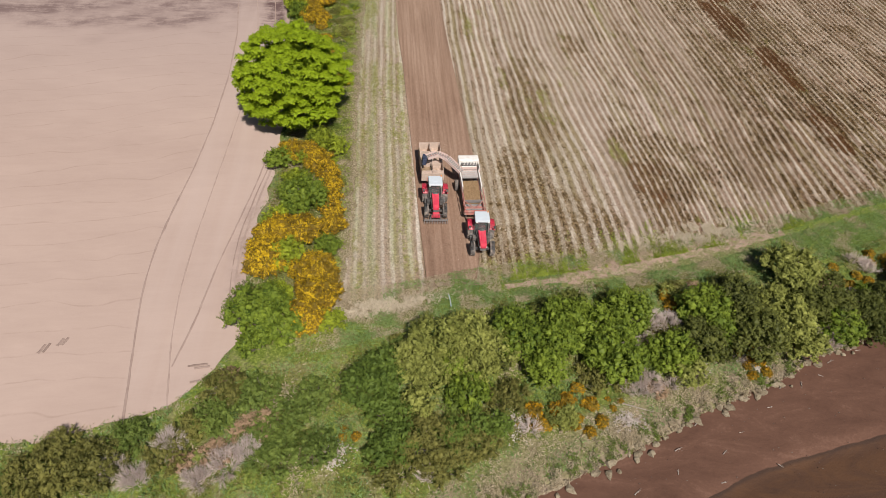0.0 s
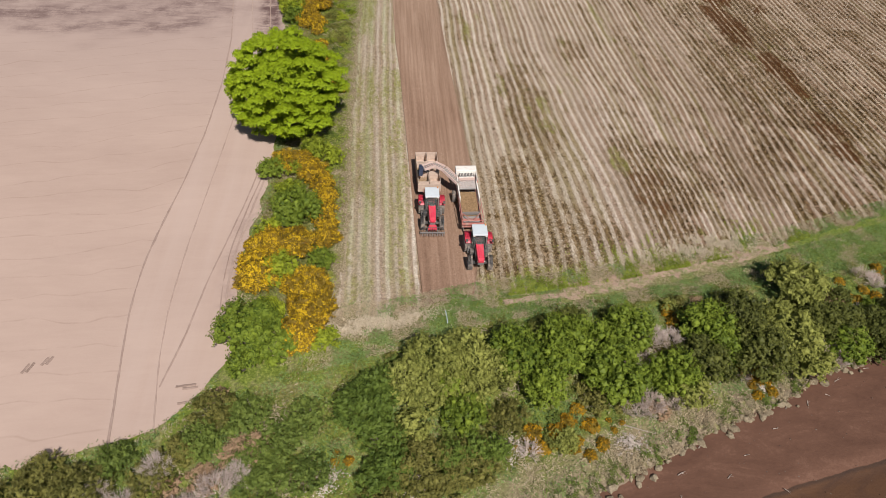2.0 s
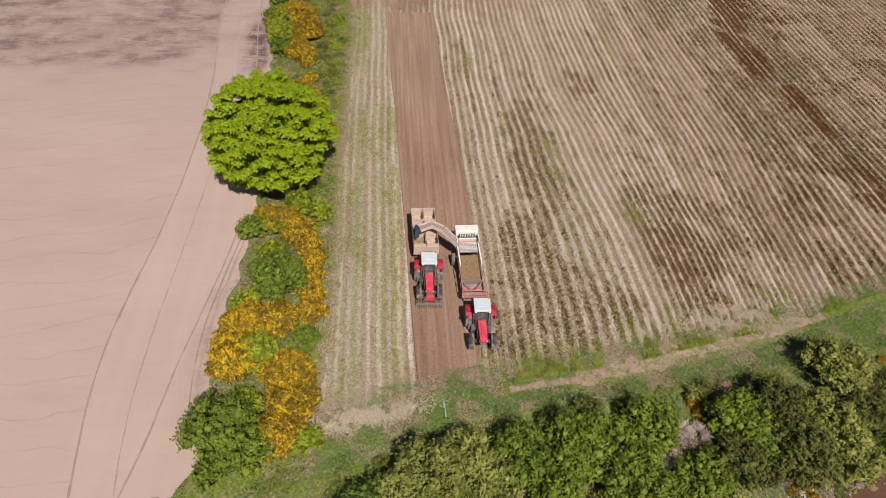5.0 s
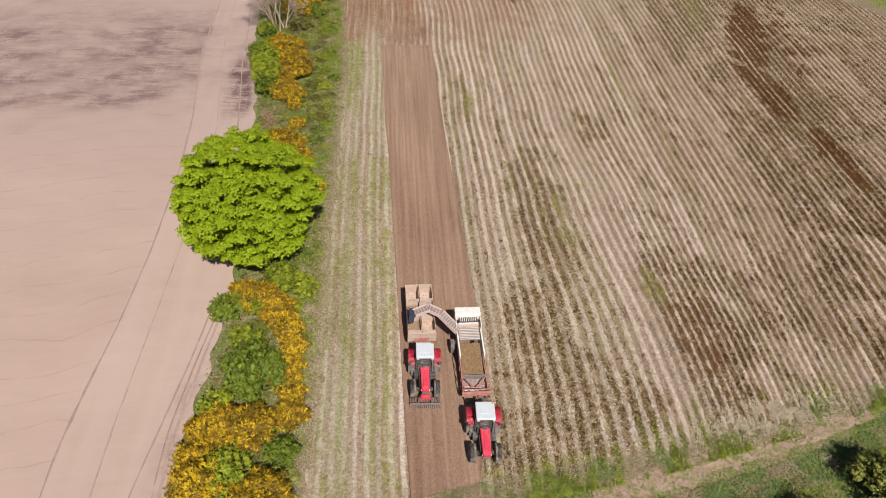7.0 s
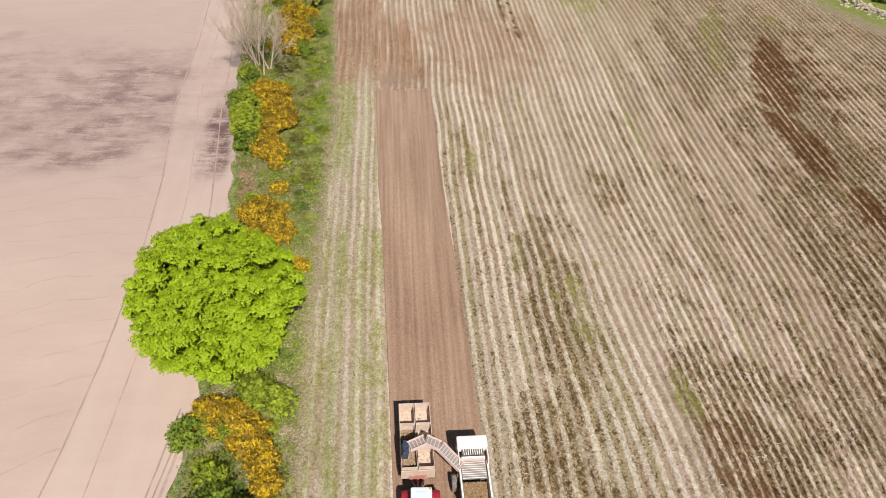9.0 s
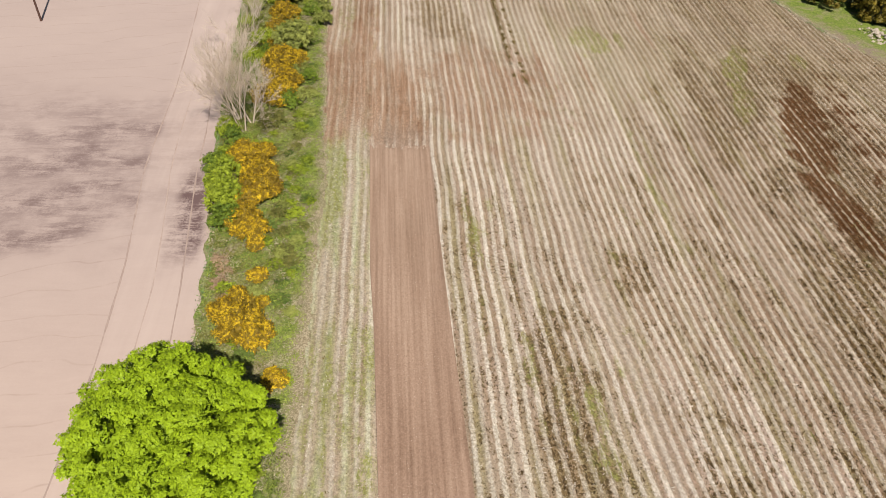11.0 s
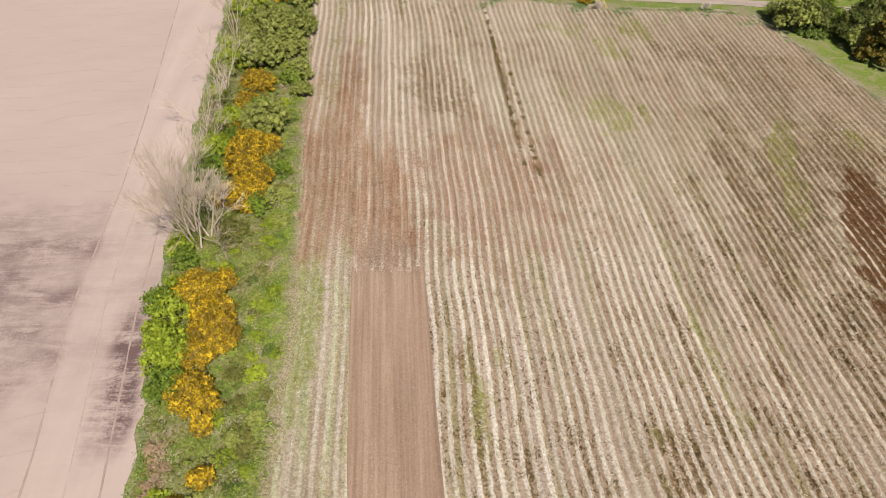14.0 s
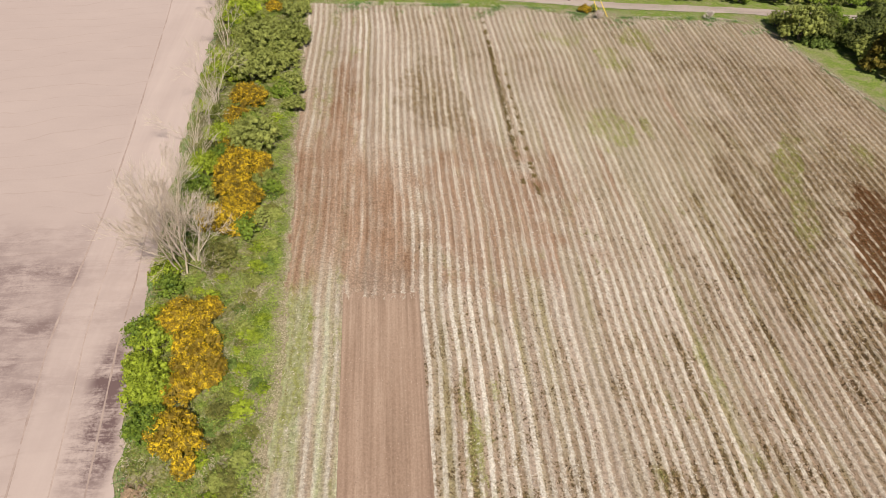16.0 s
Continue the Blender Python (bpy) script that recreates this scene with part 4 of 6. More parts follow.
def plant_bush(kind, x, y, r, squash=1.0):
    r = r * {"gorse": 1.28, "faded": 0.9}.get(kind, 1.08)
    size = min((0.9, 1.35, 1.9, 2.7), key=lambda s: abs(s - r))
    key = (kind, size, int(bush_turn.integers(0, 2)))
    if key not in BUSH_MOULDS:
        BUSH_MOULDS[key] = bush_mould(kind, 100 + 7 * len(BUSH_MOULDS), size)
    name, label, category = BUSH_TEXT[kind]
    s = r / size
    m = pose(x, y, float(ground_height(np.float64(x), np.float64(y))) - 0.05, 0, 0, float(bush_turn.uniform(0, 360)))
    ob = holder(name, m @ Matrix.Diagonal((s, s, s * squash, 1)), label, category)
    for piece, me in BUSH_MOULDS[key]:
        new(piece, me).parent = ob
    return ob


# plants of the hedge and of the scrub belt: x, y, radius
HEDGE_GORSE_1 = [
    (-12.3, 117.9, 2.05), (-10.8, 115.3, 1.75), (-10.1, 112.8, 1.82), (-11.1, 110.6, 1.42), (-11.2, 106.7, 1.57), (-9.8, 105.2, 1.33), (-10.5, 120.2, 1.06), (-11.9, 133.1, 1.67), (-10, 133, 1.82), (-9.6, 136.3, 1.88),
    (-11.5, 138.7, 1.6), (-10.7, 141.9, 2.3), (-9, 143.2, 1.51), (-12.5, 146.9, 1.38), (-12.9, 153.9, 1.46), (-12, 158.5, 1.9), (-12, 188.6, 1.18), (-10.4, 190.6, 0.96), (-10, 92.7, 2.06), (-8.1, 90.9, 1.45),
    (-5.7, 86.1, 0.97), (-11, 69, 1.31), (-9.1, 68.1, 1.56), (-7.5, 66.7, 1.41), (-6.5, 64.8, 1.13), (-5.9, 62.6, 0.98), (-5.9, 60.8, 0.96), (-6.1, 59.1, 1.06), (-5.4, 57.6, 0.92), (-5.4, 55.6, 1.12),
    (-12.2, 54.5, 1.09), (-10.5, 54.6, 1.42),
]
HEDGE_GORSE_2 = [
    (-8.9, 54, 1.42), (-12.2, 52, 1.27), (-12.1, 49.7, 1.23), (-6.9, 48.2, 1.88), (-6.2, 45.6, 1.7), (-7, 43.3, 1.52), (-7.3, 42, 1.14), (-11.6, 50, 1.63), (-10.8, 55, 1.44), (-8.4, 54.2, 1.72),
]
HEDGE_GREEN_1 = [
    (-13.8, 109.9, 1.86), (-15.1, 112.9, 1.69), (-15.5, 116.7, 1.77), (-12.7, 107.6, 1.36), (-14.5, 118.9, 1.56), (-14.7, 123, 1.36), (-10.6, 121.8, 0.81), (-15.6, 124.9, 1.53), (-15.2, 138.4, 1.91), (-15, 142.7, 1.98),
    (-17, 164.2, 2.17), (-12.9, 165.8, 3.58), (-14.1, 148.6, 2.09), (-9.7, 147.5, 3.1), (-12.5, 175.1, 3.41), (-7.6, 176.4, 2.6), (-6.7, 161.5, 1.95), (-8.6, 169.1, 2.47), (-16.2, 183.5, 3.15), (-8.1, 187.3, 2.33),
    (-5.9, 156.8, 1.51), (-13.7, 111.2, 2.09), (-14.4, 116, 1.99), (-13.2, 107.3, 1.68), (-10.9, 68.5, 1.33), (-9.5, 67.4, 1.32), (-8.7, 59.4, 2.55), (-7.6, 70.7, 1.87), (-5.5, 69.9, 1.33), (-12.3, 67, 1.53),
    (-11.3, 56.6, 1.46), (-9.6, 50.7, 1.86),
]
HEDGE_GREEN_2 = [
    (-5.7, 52.2, 1.28), (-9.8, 63.4, 1.47), (-11.4, 42.9, 2.74), (-10, 45.4, 1.56), (-9.1, 41.2, 1.98), (-4.8, 42.2, 1.27), (-11.4, 39.7, 1.46),
]
BELT_GREEN = [
    (11.2, 40, 2.37), (16, 41.4, 2.29), (17.9, 40.4, 2.53), (13.5, 36.5, 1.81), (15, 39.5, 2), (22, 42.3, 2.33), (29.4, 42.3, 2.6), (32.7, 43.8, 2.4),
    (33.4, 39.8, 2.81), (25, 37.8, 2.23), (19.8, 37.6, 2.69), (27.9, 39, 2.27), (30.6, 41, 2.32), (6.7, 34.3, 1.86), (42.5, 43, 2.27), (42.6, 40.9, 2.09), (40.3, 43.1, 2.14), (46.4, 41, 1.6),
    (5.5, 36.8, 1.68),
]
BELT_OLIVE = [
    (4.6, 38.7, 2.67), (7.1, 39.4, 2.46), (2.6, 37.2, 2.15), (7.4, 37.1, 2.16), (2.5, 33.3, 1.48), (39.8, 47.3, 2.79), (37.2, 41.4, 2.6), (38, 38.9, 2.05), (36.4, 43.2, 2.13), (9.5, 38.4, 1.96),
    (3.5, 36.1, 1.89), (26.3, 36.2, 1.71), (46.1, 43.2, 1.89), (49.5, 43.4, 2.44), (53.4, 46.2, 2.8), (57.7, 47.5, 3.13), (50, 40.6, 2.36), (63, 50, 3.23),
]
BELT_GORSE = [
    (13.1, 32.7, 1.61), (16.2, 34.3, 1.54), (16.7, 31.9, 1.38), (11.2, 32.2, 1.03), (19.1, 33.9, 0.95), (14.6, 32, 1.15), (27.7, 44.6, 1.62), (32.9, 39.2, 1.92), (33, 37, 1.25), (32.7, 40.9, 1.31),
    (46.4, 48, 2), (48.1, 46.5, 1.69), (51.1, 50.1, 1.32), (46.5, 44.5, 1.24), (-3.1, 31.2, 0.89), (53.1, 48.9, 1.74),
]
SCRUB_LOW = [
    (-24.9, 27.7, 2.63), (-21.4, 28.7, 2.28), (-16.7, 29.4, 1.69), (-26.7, 27.1, 1.81), (-8.8, 29.5, 2.14), (-13.1, 35.4, 1.85), (-10.3, 34.7, 2.06), (-13.6, 32.8, 1.78), (3.2, 30.1, 2.63), (6.8, 30.6, 2.23),
    (-7.4, 32.5, 2.01), (-5.8, 34.6, 1.85), (-9.9, 31.1, 1.75), (-15.1, 31.8, 1.54), (-24.3, 30.2, 1.69), (-19.6, 31, 1.72), (-5.5, 29.9, 1.74), (0.1, 27.8, 1.7), (4, 28.1, 1.72), (22, 37.3, 1.98),
    (18.2, 36.2, 1.95), (10, 34.1, 1.88),
]
BARE = [
    (-11.9, 28.5, 2.3), (-18.3, 27.5, 1.64), (-16.5, 30.3, 1.5), (-13.9, 27.4, 1.45), (24.1, 41.8, 2.08), (22.4, 35.3, 1.93), (41, 40, 1.83), (25.9, 41.5, 1.57), (-20.2, 28.6, 1.25), (-10.5, 29.7, 1.29),
    (-16.4, 158.3, 2.64), (-17.3, 173.3, 2.53), (-17.3, 149.1, 2.1), (-20.6, 187.7, 2.32), (-15.9, 143.4, 1.9), (-16.3, 152.6, 2.0),
]
BELT_BROOM = [(-1.4, 34.6, 2.3), (-0.2, 36.6, 1.9), (0.2, 32.6, 1.8), (0.6, 30.2, 1.9), (-0.6, 28.9, 1.4), (7.4, 31.2, 1.7), (5.2, 30.6, 1.6), (9.0, 31.6, 1.2)]
for table, kinds in ((BELT_BROOM, ("broom",)), (HEDGE_GORSE_1, ("gorse",)), (HEDGE_GORSE_2, ("gorse",)), (HEDGE_GREEN_1, ("elder", "elder", "hawthorn")), (HEDGE_GREEN_2, ("hawthorn", "elder")),
                     (BELT_GREEN, ("hawthorn", "dark", "dark")), (BELT_OLIVE, ("olive",)), (BELT_GORSE, ("faded",)), (SCRUB_LOW, ("scrub",))):
    for n, (x, y, r) in enumerate(table):
        kind = "nettle" if kinds[0] == "scrub" and (-12.5 < x < -4 or n % 4 == 3) else kinds[n % len(kinds)]
        if kind == "dark" and x < 23:
            kind = "hawthorn" if y > 37 or n % 2 else "dark"
        if kind == "olive" and 44 < x < 70 and y < 60:
            kind = "dark"
        if kind == "faded":
            for a in (0.6, 2.5, 4.4):
                plant_bush(kind, x + 0.75 * r * math.cos(a + n), y + 0.55 * r * math.sin(a + n), r * (0.42 + 0.12 * math.sin(3 * a + n)))
            continue
        plant_bush("olive" if kind in ("hawthorn", "elder") and y > 144 and x > -13 else kind, x, y, r)


# ---- trees ----
def big_tree():
    """The round sycamore that leans over the sown field."""
    g = np.random.default_rng(5)
    tree = holder("sycamore_tree", pose(-11.2, 76.6, -0.05), "large round bright green sycamore in full leaf over the hedge", "tree")
    bm = bmesh.new()
    stems(bm, (0, 0, -0.2), [(0.3, 0.2, 5.2)], 0.55, g, 10)
    stems(bm, (0.15, 0.1, 2.4), [(4.6 * math.cos(a), 4.6 * math.sin(a), 5.0 + 2.6 * (k % 3)) for k, a in enumerate(np.linspace(0, 5.8, 11))], 0.2, g, 6)
    part("trunk", bm, BARK, tree)
    FLAT = 1.7
    blobs = []
    for k in range(430):
        zz = 1 - 2 * (k + 0.5) / 430 * 0.95
        a = k * 2.39996 + g.uniform(-0.3, 0.3)
        q = math.sqrt(max(0, 1 - zz * zz))
        r = g.uniform(0.36, 0.78)
        out = g.uniform(0.8, 1.03) * (1 + 0.05 * math.sin(3 * a + 4 * zz))
        blobs.append((6.6 * q * math.cos(a) * out, 6.7 * q * math.sin(a) * out, FLAT * (6.2 + 5.9 * zz * out), r))
    p, d = shell_points(blobs, 31000, g, 0.9, 0.9, 0.08)
    p[:, 2] /= FLAT
    p, d = sprays(p, d, g, 5, 0.2)
    normal = unit(d * 0.85 + g.normal(size=d.shape) * 0.34 + (0, 0, 0.45))
    new("crown", leaf_quads("crown", p, normal, 0.125 * g.uniform(0.6, 1.5, len(p)), SYCAMORE, g, 1.25, inner_mass(blobs, g, 0.55, FLAT))).parent = tree
    # the shaded inner leaves
    e = unit(g.normal(size=(9000, 3)))
    e[:, 2] = np.where(e[:, 2] < -0.7, -e[:, 2], e[:, 2])
    q = e * (4.6, 4.7, 4.1) * g.uniform(0.86, 1.0, (len(e), 1)) + (0, 0, 6.2)
    new("inner_leaves", leaf_quads("inner_leaves", q, unit(e + 0.4 * g.normal(size=e.shape)), g.uniform(0.3, 0.5, len(q)), SYCAMORE, g, 1.2)).parent = tree


big_tree()


def bare_limb(bm, a, b, r0, r1, n):
    axis = (b - a).normalized()
    s = axis.orthogonal().normalized()
    t = axis.cross(s)
    lo = [bm.verts.new(a + (s * math.cos(k * 6.283 / n) + t * math.sin(k * 6.283 / n)) * r0) for k in range(n)]
    hi = [bm.verts.new(b + (s * math.cos(k * 6.283 / n) + t * math.sin(k * 6.283 / n)) * r1) for k in range(n)]
    for k in range(n):
        bm.faces.new((lo[k], lo[(k + 1) % n], hi[(k + 1) % n], hi[k]))


def bare_branches(bm, g, foot, way, length, thick, depth):
    """Limbs that fork again and again into thin leafless twigs."""
    if length > 0.7 and depth > 0:
        # a bend half-way
        elbow = Vector(foot) + way * length * 0.5
        bare_limb(bm, Vector(foot), elbow, thick, thick * 0.88, 5)
        foot, way, thick, length = elbow, (way + Vector(g.normal(size=3)) * 0.22).normalized(), thick * 0.88, length * 0.55
    a, b = Vector(foot), Vector(foot) + way * length
    axis = way.normalized()
    s = axis.orthogonal().normalized()
    t = axis.cross(s)
    n = 5 if depth > 2 else 3
    lo = [bm.verts.new(a + (s * math.cos(k * 6.283 / n) + t * math.sin(k * 6.283 / n)) * thick) for k in range(n)]
    hi = [bm.verts.new(b + (s * math.cos(k * 6.283 / n) + t * math.sin(k * 6.283 / n)) * thick * 0.62) for k in range(n)]
    for k in range(n):
        bm.faces.new((lo[k], lo[(k + 1) % n], hi[(k + 1) % n], hi[k]))
    if depth == 0:
        return
    for k in range(5 if depth <= 2 else 3):
        w = (axis + Vector(g.normal(size=3)) * (0.22 if k == 0 else 0.42) + Vector((0, 0, 0.18))).normalized()
        at = a.lerp(b, 1.0 if k == 0 else float(g.uniform(0.4, 1.0)))
        bare_branches(bm, g, at, w, max(length, 0.55) * float(g.uniform(0.95, 1.35) if length > 0.7 else g.uniform(0.65, 0.9)), max(thick * (0.72 if k == 0 else 0.6), 0.008), depth - 1)


def ash_limb(bm, g, foot, way, length, thick, depth):
    """A slender limb in two bent pieces that forks into ever finer upright twigs."""
    n = 6 if depth > 3 else 4 if depth > 1 else 3
    at, here, w = [Vector(foot)], thick, way
    for k in range(2):
        at.append(at[-1] + w * length * 0.5)
        bare_limb(bm, at[-2], at[-1], here, here * 0.8, n)
        here, w = here * 0.8, (w + Vector(g.normal(size=3)) * 0.13 + Vector((0, 0, 0.05))).normalized()
    if depth == 0:
        return
    for k in range(4 if depth < 4 else 3):
        t = 1.0 if k == 0 else float(g.uniform(0.35, 1.0))
        a = at[0].lerp(at[1], t * 2) if t < 0.5 else at[1].lerp(at[2], t * 2 - 1)
        v = (w + Vector(g.normal(size=3)) * (0.18 if k == 0 else 0.42) + Vector((0, 0, 0.16))).normalized()
        ash_limb(bm, g, a, v, length * float(g.uniform(0.6, 0.84)), max(here * (0.9 if k == 0 else 0.62), 0.011), depth - 1)


def ash_tree(x, y, seed, reach, trunks, lean, depth):
    g = np.random.default_rng(seed)
    tree = holder("ash_tree", pose(x, y, -0.05), "leafless pale grey ash tree with many fine twigs", "tree")
    bm = bmesh.new()
    for k in range(trunks):
        a = k * 6.283 / trunks + float(g.uniform(-0.5, 0.5))
        w = Vector((0.3 * math.cos(a) + lean, 0.3 * math.sin(a), 1.0)).normalized()
        ash_limb(bm, g, (0.15 * math.cos(a), 0.15 * math.sin(a), -0.1), w, reach * 0.36, 0.115, depth)
    part("branch_work", bm, TWIG, tree)
    return tree


def bare_tree(x, y, seed, height, limbs, depth, lean, name, label, category):
    g = np.random.default_rng(seed)
    tree = holder(name, pose(x, y, float(ground_height(np.float64(x), np.float64(y))) - 0.05), label, category)
    bm = bmesh.new()
    for k in range(limbs):
        a = k * 6.283 / limbs + float(g.uniform(-0.4, 0.4))
        spread = float(g.uniform(0.08, 0.32)) * (3.4 if limbs > 8 else 1.0)
        w = Vector((spread * math.cos(a) + lean, spread * math.sin(a), 1.0)).normalized()
        bare_branches(bm, g, (0.1 * math.cos(a), 0.1 * math.sin(a), -0.1), w, height * (0.27 if limbs > 8 else 0.40), height * (0.011 if limbs > 8 else 0.0045), depth)
    part("branch_work", bm, TWIG if height > 6 else PALE_TWIG, tree)
    return tree


ash_tree(-13.9, 125.6, 9, 11.2, 3, -0.2, 5)
ash_tree(-13.2, 127.6, 29, 8.6, 2, -0.04, 5)
ash_tree(-14.8, 128.4, 19, 11.6, 3, -0.28, 5)
for n, (x, y, r) in enumerate(BARE):
    tall = 3.8 if y > 100 else 1.55
    bare_tree(x, y, 200 + n, r * tall, 16 if y < 100 else 5, 3, 0.0, "bare_shrub", "tangled leafless greyish-brown shrub on the bank", "shrub")

# low plants that stand apart from the tables above
for x, y, r in ((-10.6, 31.6, 1.5), (-9.9, 32.6, 1.2), (-13.0, 29.6, 1.1), (-15.6, 29.2, 0.9), (-13.2, 36.9, 0.8), (24.6, 40.6, 1.0), (23.2, 35.2, 0.9), (38.9, 44.6, 1.2), (-12.9, 101.6, 0.8), (-12.2, 100.0, 0.7), (-12.5, 98.4, 0.75), (-11.6, 96.6, 0.7)):
    plant_bush("rust", x, y, r * 1.15, 0.5 if y > 90 else 0.7)
for x, y, r in ((-8.8, 98.9, 0.8), (-8.0, 95.5, 0.6), (-10.2, 96.6, 0.7), (-9.6, 103.4, 0.7)):
    plant_bush("gorse", x, y, r)


# small plants that fill the hedge between the larger ones
fill = np.random.default_rng(87)
for n in range(150):
    y = 43 + 150 * (n + float(fill.uniform(0, 1))) / 150
    x = float(hedge_west(y)) + 1.0 + (float(hedge_east(y)) - float(hedge_west(y)) - 1.6) * float(fill.uniform(0, 1)) ** 0.6
    plant_bush(("scrub", "nettle", "elder", "olive", "elder", "nettle", "elder", "nettle", "elder", "olive")[int(fill.integers(0, 10))], x, y, float(fill.uniform(0.5, 1.1)), 0.5)

for n in range(22):
    y = 100 + 36 * (n + float(fill.uniform(0, 1))) / 22
    plant_bush(("nettle", "scrub", "olive", "nettle")[n % 4], float(hedge_east(y)) - 0.8 - 3.4 * float(fill.uniform(0, 1)), y, float(fill.uniform(0.5, 1.0)), 0.7)

# taller plants in the far stretch of the hedge
for n in range(44):
    y = 131 + 62 * (n + float(fill.uniform(0, 1))) / 44
    x = float(hedge_west(y)) + 1.2 + (float(hedge_east(y)) - float(hedge_west(y)) - 2.4) * float(fill.uniform(0, 1))
    plant_bush(("hawthorn", "olive", "scrub", "elder", "olive")[n % 5], x, y, float(fill.uniform(0.9, 1.6)))
# small plants that fill the belt between the larger ones
fill = np.random.default_rng(88)
for n in range(64):
    x = float(fill.uniform(-3, 60))
    low, high = float(shore_y(x)) + 3.2, float(belt_y(x)) - 2.2
    y = low + (high - low) * float(fill.uniform(0, 1))
    plant_bush(("dark", "olive", "scrub", "hawthorn", "nettle", "dark", "rust", "scrub")[n % 8], x, y, float(fill.uniform(0.6, 1.3)))
for n in range(26):
    x = float(fill.uniform(2, 50))
    y = float(shore_y(x)) + float(fill.uniform(2.4, 9.5))
    bare_tree(x, y, 500 + n, float(fill.uniform(1.2, 2.6)), 12, 2, 0.0, "bare_shrub", "tangled leafless greyish-brown shrub on the bank", "shrub")


def cypress(x, y, radius, height):
    g = np.random.default_rng(int(x * 10))
    tree = holder("cypress_tree", pose(x, y, -0.05), "dark golden-tipped evergreen cypress beside the field", "tree")
    bm = stems(bmesh.new(), (0, 0, -0.2), [(0, 0, height * 0.85)], 0.25, g, 8)
    part("trunk", bm, BARK, tree)
    blobs = []
    for k in range(120):
        h = g.uniform(0.06, 1.0)
        q = radius * (1.05 - h) ** 0.6
        a = k * 2.39996
        blobs.append((q * math.cos(a) * g.uniform(0.75, 1), q * math.sin(a) * g.uniform(0.75, 1), height * h * 0.95, g.uniform(0.4, 0.8)))
    p, d = shell_points(blobs, 9000, g, 0.4)
    normal = unit(d + g.normal(size=d.shape) * 0.6)
    new("crown", leaf_quads("crown", p, normal, 0.34 * g.uniform(0.6, 1.5, len(p)), CONIFER, g, 1.8)).parent = tree


plant_bush("scrub", -10.6, 127.4, 1.9)
cypress(86.3, 169.8, 5.2, 8.6)
cypress(92.0, 163.5, 4.4, 7.2)
cypress(98.0, 157.0, 4.5, 7.0)
for x, y, r, kind in ((79.0, 181.0, 3.4, "dark"), (84.5, 177.0, 3.4, "dark"), (90.0, 181.0, 4.0, "dark"), (76.2, 181.0, 3.9, "olive"), (78.6, 179.4, 2.6, "nettle"), (74.4, 186.2, 1.8, "olive"), (83.5, 173.5, 2.6, "olive"), (82.0, 183.0, 3.2, "hawthorn"),
                      (88.5, 176.0, 3.0, "olive"), (95.0, 170.0, 3.4, "hawthorn"), (41.2, 190.4, 0.9, "gorse"), (43.0, 190.6, 0.8, "olive")):
    plant_bush(kind, x, y, r)
for k in range(26):
    g_row = np.random.default_rng(400 + k)
    x = 14.0 + k * 3.6
    plant_bush(("hawthorn", "dark", "hawthorn", "olive")[k % 4], x, 201.0 - 0.07 * (x - 20) + float(g_row.uniform(-0.8, 0.8)), float(g_row.uniform(1.8, 2.9)))


# ---- uncounted small plants and litter ----
def scatter(name, at, normal, size, material, g, long, label, category):
    return tagged(new(name, leaf_quads(name, at, normal, size, material, g, long)), label, category, kind="stuff")


def spots_in(g, count, x0, x1, y0, y1, keep):
    x, y = g.uniform(x0, x1, count), g.uniform(y0, y1, count)
    ok = keep(x, y)
    return x[ok], y[ok]


def in_hedge(x, y):
    return (x > hedge_west(y) + 0.2) & (x < hedge_east(y) + 0.9) & (y > 40)


def on_bank(x, y):
    return (y < belt_y(x) - 0.8) & (y > shore_y(x) + 0.6) & ((x > hedge_west(y)) | (y < belt_y(x)))


def on_edges(x, y):
    south = (y > belt_y(x) - 1.6) & (y < ridge_south(x) + 1.2) & (x > -7)
    north = (y > ridge_north(x) - 0.8) & (y < ridge_north(x) + 6) & (x < 100) & (y < 194.5) & (y > 130)
    return south | north


g = np.random.default_rng(61)
# leafy ground cover in the hedge, in soft mounds
x, y = spots_in(g, 270000, -23, -2, 40, 200, in_hedge)
mound = np.clip(waves(x, y, 62, 3.0) + 0.35, 0, 1.2) * 0.75
edge = np.minimum(x - hedge_west(y), hedge_east(y) + 0.9 - x).clip(0, 1)
z = ground_height(x, y) + 0.04 + mound * edge * g.uniform(0.35, 1.0, len(x))
normal = unit(g.normal(size=(len(x), 3)) * 0.5 + (0, 0, 0.8))
tone = waves(x, y, 63, 4.0) + 0.22 * g.normal(size=len(x))
fresh = tone + 0.35 * (x - hedge_east(y) + 2.5).clip(-1, 1) > 0.02
dry = (tone < -0.45) | (x > hedge_east(y) + 0.15 + 0.5 * waves(x * 0, y, 74, 3.0) + 0.3 * g.normal(size=len(x)))
fresh &= ~dry
p = np.stack([x, y, z], 1)
scatter("ground_cover", p[dry] * (1, 1, 0.6), unit(normal[dry] + (0, 0, 1.2)), 0.055 * g.uniform(0.6, 1.5, dry.sum()), STRAW, g, 3.4, "bleached dead grass along the hedge's edge", "undergrowth")
scatter("ground_cover", p[fresh], normal[fresh], 0.07 * g.uniform(0.6, 1.5, fresh.sum()), LIME_BLADE, g, 3.0, "fresh green nettles and grass under the hedge", "undergrowth")
brown_leaf = ~fresh & ~dry
scatter("ground_cover", p[brown_leaf], normal[brown_leaf], 0.085 * g.uniform(0.6, 1.5, brown_leaf.sum()), SCRUB_LEAF, g, 2.4, "brownish bramble undergrowth of the hedge", "undergrowth")
